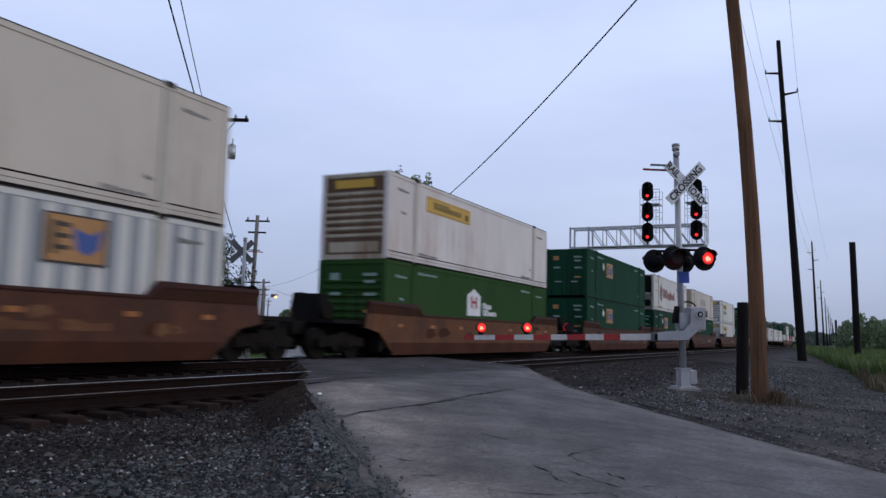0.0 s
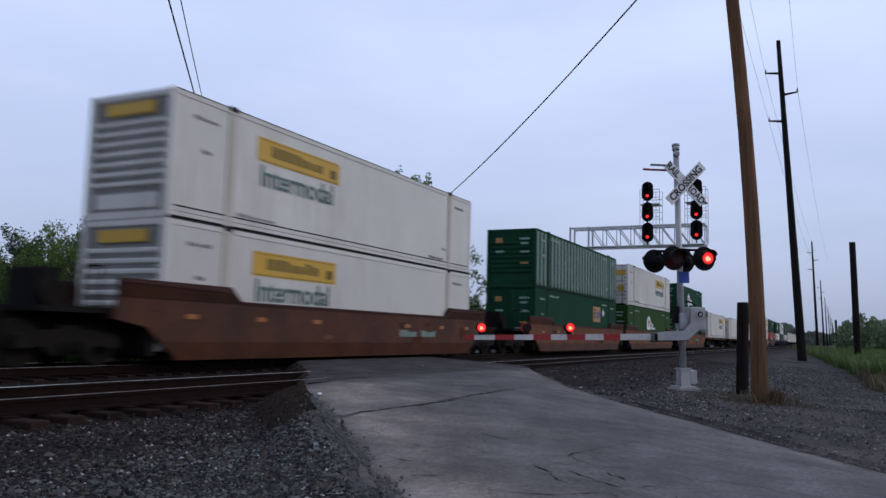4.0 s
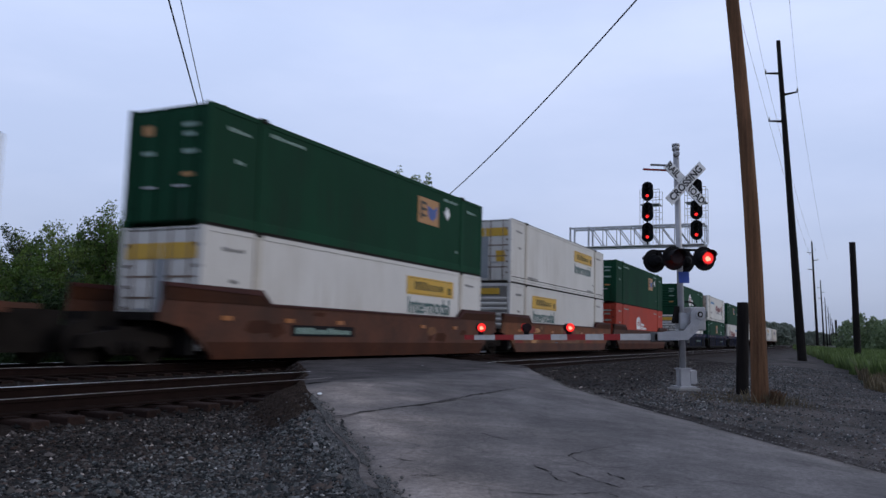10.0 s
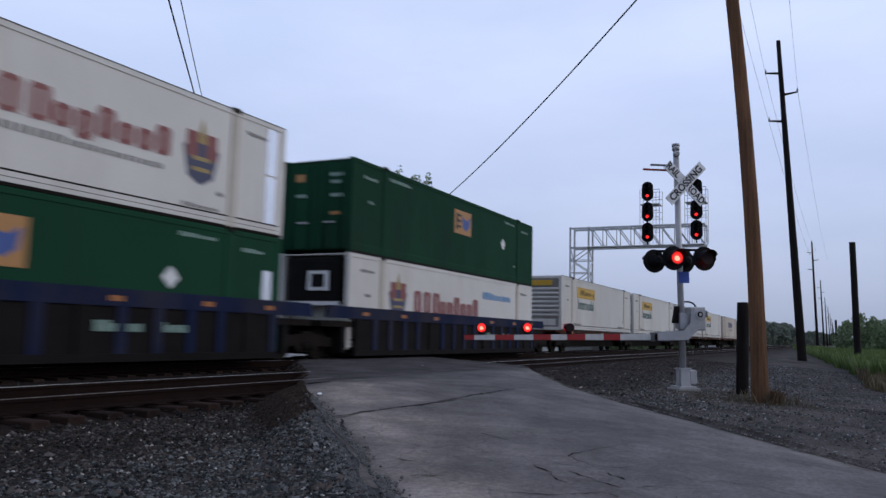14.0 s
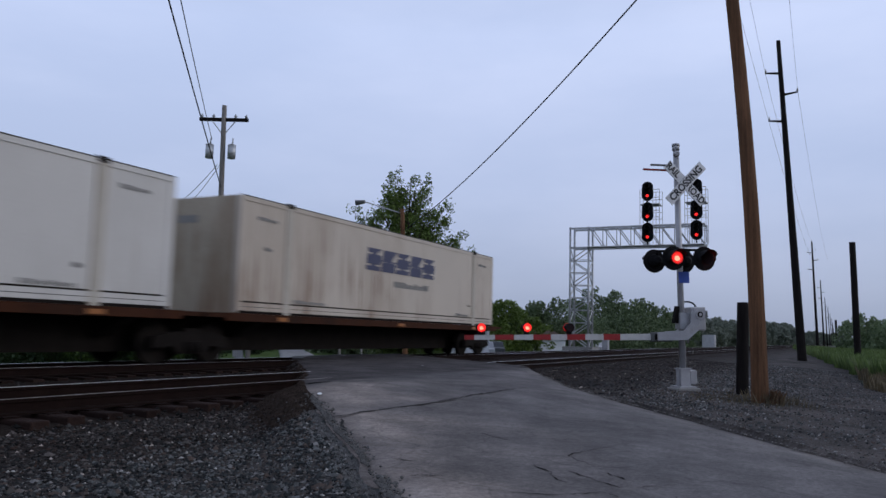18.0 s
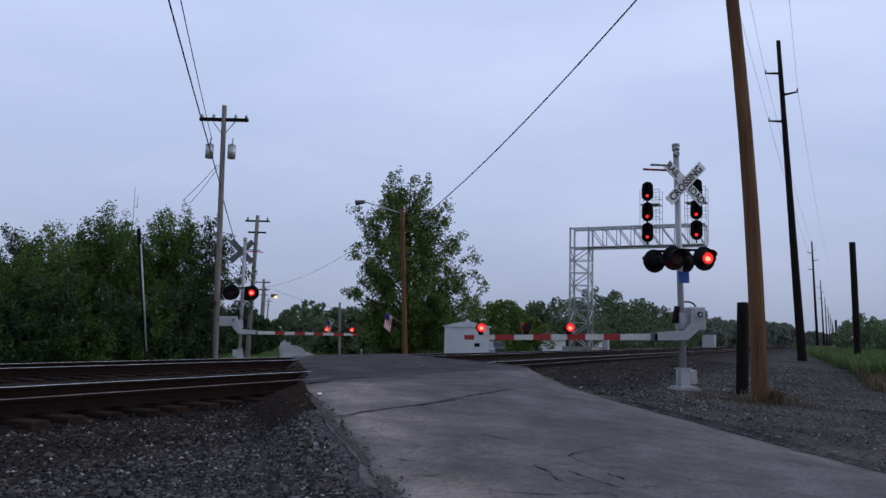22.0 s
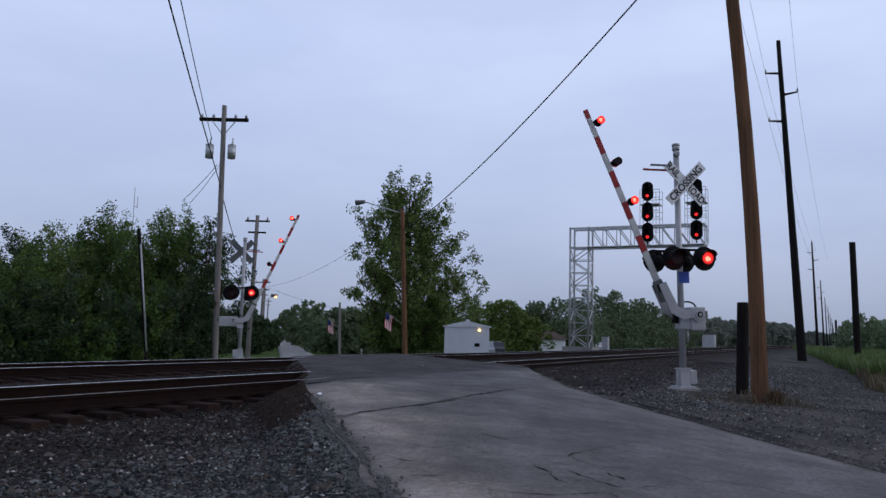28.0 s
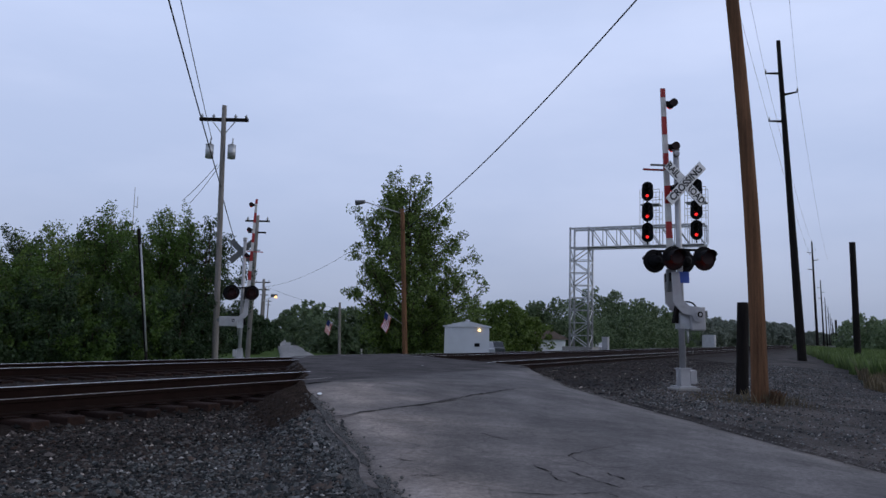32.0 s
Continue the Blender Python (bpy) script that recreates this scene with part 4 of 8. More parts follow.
scrap()
ground_sheet()
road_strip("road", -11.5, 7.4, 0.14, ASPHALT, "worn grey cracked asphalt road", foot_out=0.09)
road_strip("crossing_surface", 7.4, 17.4, 0.2, PATCH, "dark asphalt of the level crossing between the rails", lift=0.010, foot_out=0.7, uneven=0.016, cols=44)
road_strip("far_road", 17.42, 420, 4.0, asphalt("pale_far_asphalt", (0.17, 0.165, 0.16), (0.30, 0.29, 0.28), 0.2), "grey asphalt road running on beyond the tracks")
cracks()
tracks()
gravel()


# ---- the train: loads and cars, each placed by its leading end at 0 s ----
SPEED = 23.95
MOVERS = []
CW, CL, CH = 2.59, 16.15, 2.896
CACHE = {}


def cached(key, make, material):
    if key not in CACHE:
        bm = bmesh.new()
        make(bm)
        CACHE[key] = mesh_of(bm, key.split("|")[0], material)
    return CACHE[key]


def container(x0, z0, paint, label, end="ribs", end_paint=None, ribs=None, logos=(), seed=0, reefer=False):
    """A 53 foot box: frame, skin, posts, end wall or doors, and painted signs. Its front end is at local x = 0."""
    rng = random.Random(seed)
    box_thing = thing("container", label, "shipping container", group="containers on the train")
    pn = paint.name
    h, w = CH, CW / 2

    def add(name, key, make, material, lab=""):
        return part(name, cached(key + "|" + material.name, make, material), material, box_thing, lab)

    for s in (-1, 1):
        add("side_wall", "side_wall%d" % s, lambda bm: box(bm, 0.1, CL - 0.1, s * (w - 0.04) - 0.02, s * (w - 0.04) + 0.02, 0.14, h - 0.1), paint)
    add("rear_wall", "rear_wall", lambda bm: box(bm, CL - 0.12, CL - 0.05, -w + 0.1, w - 0.1, 0.14, h - 0.08), paint)
    add("floor", "floor", lambda bm: box(bm, 0.1, CL - 0.1, -w + 0.06, w - 0.06, 0.1, 0.16), paint)

    if ribs:
        def rib(bm):
            n = 28
            for i in range(n):
                x, r = 0.35 + (CL - 0.7) * i / (n - 1), 0.12 if ribs is C_GREY else 0.15
                plate(bm, [(x - r, -w + 0.02), (x + r, -w + 0.02), (x + r - 0.05, -w - 0.012), (x - r + 0.05, -w - 0.012)], "z", 0.16, h - 0.12)
        add("corrugation", "corrugation", rib, ribs)
    add("roof", "roof", lambda bm: box(bm, 0.06, CL - 0.06, -w + 0.04, w - 0.04, h - 0.06, h - 0.02), paint)
    for s in (-1, 1):
        add("top_rail", "top_rail%d" % s, lambda bm: box(bm, 0.05, CL - 0.05, s * (w - 0.04) - 0.04, s * (w - 0.04) + 0.04, h - 0.12, h), paint)
        add("bottom_rail", "bottom_rail%d" % s, lambda bm: box(bm, 0.05, CL - 0.05, s * (w - 0.04) - 0.042, s * (w - 0.04) + 0.042, 0.0, 0.26), paint)
        # Joint line above the bottom rail, its shadow coloured in dark on pale boxes.
        add("rub_strip", "rub_strip%d" % s, lambda bm: box(bm, 0.2, CL - 0.2, s * (w - 0.04) - 0.036, s * (w - 0.04) + 0.036, 0.262, 0.30), GRIME if paint in PALES else paint)
        for e in (0.09, CL - 0.09):
            def post(bm):
                box(bm, e - 0.09, e + 0.09, s * (w - 0.08) - 0.08, s * (w - 0.08) + 0.08, 0.0, h)
                soften(bm, 0.012)
            add("corner_post", "corner_post%d_%d" % (s, e), post, paint)
        # Dark strip: the shadow of the gap between stacked boxes, put into colour.
        add("bottom_gasket", "bottom_gasket%d" % s, lambda bm: box(bm, 0.06, CL - 0.06, s * (w - 0.04) - 0.045, s * (w - 0.04) + 0.045, -0.004, 0.06), GRIME)
        if paint in PALES:
            add("lower_strip", "lower_strip%d" % s, lambda bm: box(bm, 0.2, CL - 0.2, s * (w - 0.04) - 0.044, s * (w - 0.04) + 0.044, 0.15, 0.165), SEAM)
            add("roof_seam", "roof_seam%d" % s, lambda bm: box(bm, 0.06, CL - 0.06, s * (w - 0.04) - 0.043, s * (w - 0.04) + 0.03, h - 0.01, h + 0.018), SEAM)
        for e in (1.98, CL - 1.98):
            def casting(bm):
                box(bm, e - 0.13, e + 0.13, s * (w - 0.03) - 0.045, s * (w - 0.03) + 0.045, -0.012, h + 0.025)
                soften(bm, 0.01)
            add("lifting_post", "lifting_post%d_%d" % (s, e), casting, LIFTTAN if paint in PALES else paint)
            add("lifting_casting", "lifting_casting%d_%d" % (s, e), lambda bm: box(bm, e - 0.12, e + 0.12, s * (w - 0.02) - 0.06, s * (w - 0.02) + 0.06, h - 0.07, h + 0.05), GRIME)
    ep = end_paint or paint
    rod = RODRUST if paint in PALES else paint
    hinge = SILLCAP if ep is RUSTY or seed % 4 == 3 else rod
    if reefer:
        def wall(bm):
            box(bm, 0.55, 0.6, -w + 0.1, w - 0.1, 0.1, h - 0.1)
        add("end_wall", "reefer_wall", wall, ep)

        def unit(bm):
            box(bm, 0.06, 0.56, -w + 0.35, w - 0.3, 1.35, h - 0.12)
            soften(bm, 0.04)
        add("cooling_unit", "cooling_unit", unit, CARBLACK, "black refrigeration unit in the end wall")
        add("control_panel", "control_panel", lambda bm: [box(bm, 0.0, 0.08, -0.55, 0.2, 1.75, 2.35), box(bm, 0.0, 0.08, -0.95, 0.95, 1.3, 1.42)], LOGOWHITE, "white unit frame and panel")
        add("condenser_grille", "condenser_grille", lambda bm: box(bm, -0.012, 0.1, -0.4, 0.05, 1.85, 2.25), BLACK, "black condenser grille")
        add("fuel_tank", "fuel_tank", lambda bm: tube(bm, (0.3, -0.9, 0.6), (0.3, 0.9, 0.6), 0.26, seg=14), GRIME)
    elif end == "plain":
        add("end_wall", "plain_end", lambda bm: box(bm, 0.03, 0.1, -w + 0.14, w - 0.14, 0.0, h), ep)

        add("end_lettering", "end_lettering", lambda bm: box(bm, 0.022, 0.031, 0.1, 0.75, 2.25, 2.45), LOGODARK)
    elif end == "ribs":
        def wall(bm):
            box(bm, 0.07, 0.12, -w + 0.14, w - 0.14, 0.12, h - 0.1)
        # the wall's darker colour stands for shade in the recesses between ribs
        add("end_wall", "end_wall", wall, SHADEGREY if ep in PALES else SHADERUST if ep in (RUSTY, RUSTCREAM) else ep)
        add("end_sill", "end_sill", lambda bm: box(bm, 0.03, 0.1, -w + 0.14, w - 0.14, 0.0, 0.16), ep)
        add("end_header", "end_header", lambda bm: box(bm, 0.03, 0.1, -w + 0.14, w - 0.14, h - 0.14, h), ep)
        for i in range(7):
            z = 0.78 + 0.235 * i

            def rib2(bm):
                plate(bm, [(0.075, z - 0.075), (0.01, z - 0.03), (0.01, z + 0.03), (0.075, z + 0.075)], "y", -w + 0.2, w - 0.2)
            add("end_rib", "end_rib%d" % i, rib2, ep)
        add("access_panel", "access_panel", lambda bm: [box(bm, 0.055, 0.075, -0.95, 0.95, 0.24, 0.58)], ep)
    else:
        for s in (-1, 1):
            def door(bm):
                box(bm, 0.05, 0.1, min(s * 0.015, s * (w - 0.15)), max(s * 0.015, s * (w - 0.15)), 0.13, h - 0.1)
            d = add("door", "door%d" % s, door, ep)
            for yy in (0.28, 0.88):
                part("lock_rod", cached("lock_rod%d_%d|%s" % (s, yy * 100, rod.name), lambda bm: tube(bm, (0.025, s * yy, 0.06), (0.025, s * yy, h - 0.05), 0.022, seg=8), rod), rod, d)
            for zz in (0.45, 0.95, 1.45, 1.95, 2.45):
                part("hinge", cached("hinge%d_%d|%s" % (s, zz * 100, hinge.name), lambda bm: box(bm, 0.02, 0.06, s * (w - 0.13) - 0.13, s * (w - 0.13) + 0.13, zz - 0.04, zz + 0.04), hinge), hinge, d)
            if rod is RODRUST:
                for zz in (0.7, 1.2, 1.7):
                    part("door_batten", cached("door_batten%d_%d" % (s, zz * 100), lambda bm: box(bm, 0.034, 0.056, s * 0.62 - 0.5, s * 0.62 + 0.5, zz - 0.025, zz + 0.025), RODRUST), RODRUST, d)
            part("door_handle", cached("door_handle%d" % s, lambda bm: box(bm, 0.0, 0.03, min(s * 0.28, s * 0.7), max(s * 0.28, s * 0.7), 0.9, 0.95), DOORSTEEL), DOORSTEEL, d)
    y = -w + (0.012 if not ribs else -0.018)
    for kind, a, b, z, zz in logos:
        bm = bmesh.new()
        if kind == "yellow":
            box(bm, a, b, y - 0.006, y + 0.01, z, zz)
            s = part("yellow_sign", bm, YELLOW, box_thing, "yellow painted sign panel")
            bm = bmesh.new()
            bars(bm, rng, a + (b - a) * 0.15, b - (b - a) * 0.22, z + (zz - z) * 0.28, zz - (zz - z) * 0.24, y - 0.007, 7, 0.004)
            for q0, q1 in ((0.05, 0.10), (0.90, 0.95)):
                box(bm, a + (b - a) * 0.015, b - (b - a) * 0.015, y - 0.0085, y - 0.004, z + (zz - z) * q0, z + (zz - z) * (q0 + 0.025))
            box(bm, b - (b - a) * 0.13, b - (b - a) * 0.05, y - 0.011, y - 0.007, z + (zz - z) * 0.2, z + (zz - z) * 0.6)
            part("sign_mark", bm, SIGNOLIVE, s)
        elif kind == "inter":
            me = CACHE.get("inter") or text_mesh("Intermodal", 0.86, TEALTEXT, 0.003, 0.016)
            CACHE["inter"] = me
            o = part("lettering", me, TEALTEXT, box_thing, "dark green painted lettering")
            span = max(v.co.x for v in me.vertices) - min(v.co.x for v in me.vertices)
            o.matrix_basis = Matrix.Translation(((a + b) / 2, y - 0.002, (z + zz) / 2 - 0.03)) @ pose(0, 0, 0, 90) @ Matrix.Diagonal(((b - a) / span, 0.92, 1, 1))
        elif kind == "square":
            box(bm, a, b, y - 0.006, y + 0.01, z, zz)
            s = part("orange_sign", bm, ORANGE, box_thing, "square orange painted sign")
            bm = bmesh.new()
            for q in (0.12, 0.42, 0.72):
                box(bm, a + 0.12 * (b - a), a + 0.40 * (b - a), y - 0.010, y - 0.004, z + (zz - z) * (0.16 + q * 0.8), z + (zz - z) * (0.26 + q * 0.8))
            box(bm, a + 0.10 * (b - a), a + 0.19 * (b - a), y - 0.011, y - 0.004, z + (zz - z) * 0.16, z + (zz - z) * 0.86)
            if ribs:
                for q0, q1, q2, q3 in ((-0.02, 1.02, -0.02, 0.02), (-0.02, 1.02, 0.98, 1.02), (-0.02, 0.015, 0.02, 0.98), (0.985, 1.02, 0.02, 0.98)):
                    box(bm, a + q0 * (b - a), a + q1 * (b - a), y - 0.010, y - 0.003, z + q2 * (zz - z), z + q3 * (zz - z))
            part("sign_mark", bm, LOGOBLACK, s)
            bm = bmesh.new()
            c, r = a + (b - a) * 0.68, (b - a) * 0.25
            plate(bm, [(c - r, z + (zz - z) * 0.75), (c - r * 0.7, z + (zz - z) * 0.3), (c, z + (zz - z) * 0.16), (c + r * 0.8, z + (zz - z) * 0.35), (c + r, z + (zz - z) * 0.8), (c + r * 0.2, z + (zz - z) * 0.62)], "y", y - 0.011, y - 0.004)
            part("sign_shape", bm, LOGOBLUE, s)
        elif kind == "diamond":
            c, q = (a + b) / 2, (z + zz) / 2
            plate(bm, [(a, q), (c, z), (b, q), (c, zz)], "y", y - 0.006, y + 0.008)
            part("placard", bm, LOGOWHITE, box_thing, "white diamond placard")
        elif kind == "steel":
            box(bm, a, b, y - 0.008, y + 0.008, z, zz)
            part("stainless_panel", bm, STAINLESS, box_thing, "shiny stainless steel corner panel")
        elif kind in ("house", "hex"):
            c, r, q = (a + b) / 2, (b - a) / 2, (zz - z)
            pts = [(a, z + q * (0 if kind == "house" else 0.24)), (c, z) if kind == "hex" else (c, z + 0.001), (b, z + q * (0 if kind == "house" else 0.24)), (b, z + q * 0.76), (c, zz), (a, z + q * 0.76)]
            plate(bm, pts, "y", y - 0.006, y + 0.008)
            s = part("white_emblem", bm, LOGOWHITE, box_thing, "white painted emblem")
            bm = bmesh.new()
            for xx in (-0.45, 0.2):
                box(bm, c + r * xx, c + r * (xx + 0.25), y - 0.011, y - 0.004, z + q * 0.28, z + q * 0.72)
            box(bm, c - r * 0.3, c + r * 0.3, y - 0.012, y - 0.004, z + q * 0.46, z + q * 0.56)
            part("emblem_mark", bm, LOGORED, s)
        elif kind == "crest":
            c, r, q = (a + b) / 2, (b - a) / 2, zz - z
            plate(bm, [(c, z), (c + r * 0.7, z + q * 0.12), (c + r, z + q * 0.55), (c + r * 0.5, z + q * 0.62), (c - r * 0.5, z + q * 0.62), (c - r, z + q * 0.55), (c - r * 0.7, z + q * 0.12)], "y", y - 0.006, y + 0.008)
            s = part("crest", bm, LOGONAVY, box_thing, "dark painted crest")
            bm = bmesh.new()
            for e in (-1, 1):
                box(bm, c + e * r * 0.55 - r * 0.3, c + e * r * 0.55 + r * 0.3, y - 0.010, y - 0.003, z + q * 0.4, z + q * 0.78)
            part("crest_side", bm, LOGOMAROON, s)
            bm = bmesh.new()
            plate(bm, [(c - r * 0.3, z + q * 0.62), (c + r * 0.3, z + q * 0.62), (c, zz)], "y", y - 0.010, y - 0.003)
            for e in (0.2, 0.36):
                box(bm, c - r * 0.5, c + r * 0.5, y - 0.011, y - 0.003, z + q * e, z + q * (e + 0.06))
            part("crest_gold", bm, CRESTGOLD, s)
        else:
            n, m = {"maroon": (10, LOGOMAROON), "navy": (5, LOGONAVY), "grey": (6, LOGOGREY), "white": (4, LOGOWHITE), "sky": (9, LOGOSKY), "small": (12, LOGODARK), "pale": (9, LOGOPALE)}[kind]
            if kind == "white" and b - a > 1:
                bars(bm, rng, a, a + (b - a) * 0.62, z + (zz - z) * 0.52, zz, y + 0.004, 3, 0.009)
                bars(bm, rng, a, b, z, z + (zz - z) * 0.46, y + 0.004, 5, 0.009)
                box(bm, a + (b - a) * 0.3, a + (b - a) * 0.36, y - 0.004, y + 0.004, z + (zz - z) * 0.3, z + (zz - z) * 0.6)
            else:
                wordmark(bm, a, b, z, zz, y + 0.004) if kind == "maroon" else slabs(bm, a, b, z, zz, y + 0.004, 5) if kind == "navy" else bars(bm, rng, a, b, z, zz, y + 0.004, n, 0.009)
            part({"small": "small_marking", "pale": "small_marking"}.get(kind, "sign_mark"), bm, m, box_thing)
    # small markings on every box
    m = LOGOPALE if paint in (C_GREEN, C_LIME, C_RED) else LOGODARK
    for a, b, z in ((0.7, 1.5, 2.35), (2.3, 3.8, 2.55 if m is LOGOPALE else 0.32), (CL - 1.5, CL - 0.7, 2.4), (CL - 3.6, CL - 2.4, 2.55 if m is LOGOPALE else 0.32), (1.0, 1.3, 1.6), (CL - 2.5, CL - 2.3, 0.7)):
        bm = bmesh.new()
        bars(bm, rng, a, b, z, z + 0.1, y + 0.004, 6, 0.008)
        part("small_marking", bm, m, box_thing)
    xe = 0.012 if end == "ribs" else 0.045
    if not reefer:
        bm = bmesh.new()
        if ep is RUSTY and end == "doors":
            box(bm, 0.03, 0.052, -0.03, 0.03, 0.14, h - 0.12)
            part("door_gasket", bm, SEAM, box_thing)
        elif paint is C_WHITE or seed == 3:
            box(bm, -0.004, 0.05, -0.75, 0.75, 2.38, 2.66) if end == "ribs" else [box(bm, 0.03, 0.06, s * 0.6 - 0.56, s * 0.6 + 0.56, 2.12, 2.5) for s in (-1, 1)]
            part("end_band", bm, YELLOW, box_thing, "yellow band across the end")
            if end != "ribs":
                bm = bmesh.new()
                box(bm, 0.035, 0.06, -0.98, -0.55, 0.95, 1.45)
                part("end_sign", bm, YELLOW, box_thing, "small yellow square on the door")
                bm = bmesh.new()
                box(bm, 0.02, 0.06, -0.16, 0.16, 0.2, 2.1)
                part("door_seam_strip", bm, C_GREY, box_thing)
        elif end == "plain":
            bm.free()
        elif paint in (C_CREAM, C_ROSE):
            box(bm, 0.0, 0.05, -0.5, 0.3, 2.3, 2.5)
            part("end_mark", bm, LOGONAVY, box_thing)
        else:
            box(bm, xe - 0.02, 0.06, 0.48, 0.82, 2.22, 2.46)
            part("end_mark", bm, LOGOPALE if paint is not C_GREEN else ORANGE, box_thing)
            for yy, z, q in ((-0.95, 2.35, 0.5), (-0.9, 2.12, 0.4), (-0.95, 1.7, 0.45), (0.4, 1.72, 0.4), (-0.9, 1.15, 0.4)):
                bm = bmesh.new()
                box(bm, xe - 0.02, 0.06, yy, yy + q, z, z + 0.1)
                part("end_mark", bm, LOGOPALE if z != 1.15 else ORANGE, box_thing)
    MOVERS.append((box_thing, x0, z0))
    return box_thing


def truck(parent, x, y_parent=0.0):
    """A two-axle truck: side frames, springs, wheels."""
    bm = bmesh.new()
    for s in (-1, 1):
        plate(bm, [(x - 1.2, 0.36), (x - 1.15, 0.62), (x - 0.45, 0.72), (x + 0.45, 0.72), (x + 1.15, 0.62), (x + 1.2, 0.36), (x + 0.6, 0.40), (x + 0.4, 0.22), (x - 0.4, 0.22), (x - 0.6, 0.40)], "y", s * 1.0 - 0.07, s * 1.0 + 0.07)
        for k in (-0.2, 0, 0.2):
            tube(bm, (x + k, s * 1.0 - 0.1, 0.26), (x + k, s * 1.0 - 0.1, 0.5), 0.07, seg=8)
    box(bm, x - 0.25, x + 0.25, -1.05, 1.05, 0.5, 0.8)
    t = part("truck", bm, GRIME, parent, "grimy two-axle truck")
    for a in (-0.89, 0.89):
        bm = bmesh.new()
        tube(bm, (x + a, -0.68, 0.455), (x + a, 0.68, 0.455), 0.085, seg=8)
        part("axle", bm, GRIME, t)
        for s in (-1, 1):
            bm = bmesh.new()
            tube(bm, (x + a, s * 0.66, 0.455), (x + a, s * 0.80, 0.455), 0.455, seg=24)
            tube(bm, (x + a, s * 0.64, 0.455), (x + a, s * 0.67, 0.455), 0.485, seg=24)
            tube(bm, (x + a, s * 0.80, 0.455), (x + a, s * 1.05, 0.455), 0.12, seg=10)
            part("wheel", bm, GRIME, t)
    return t


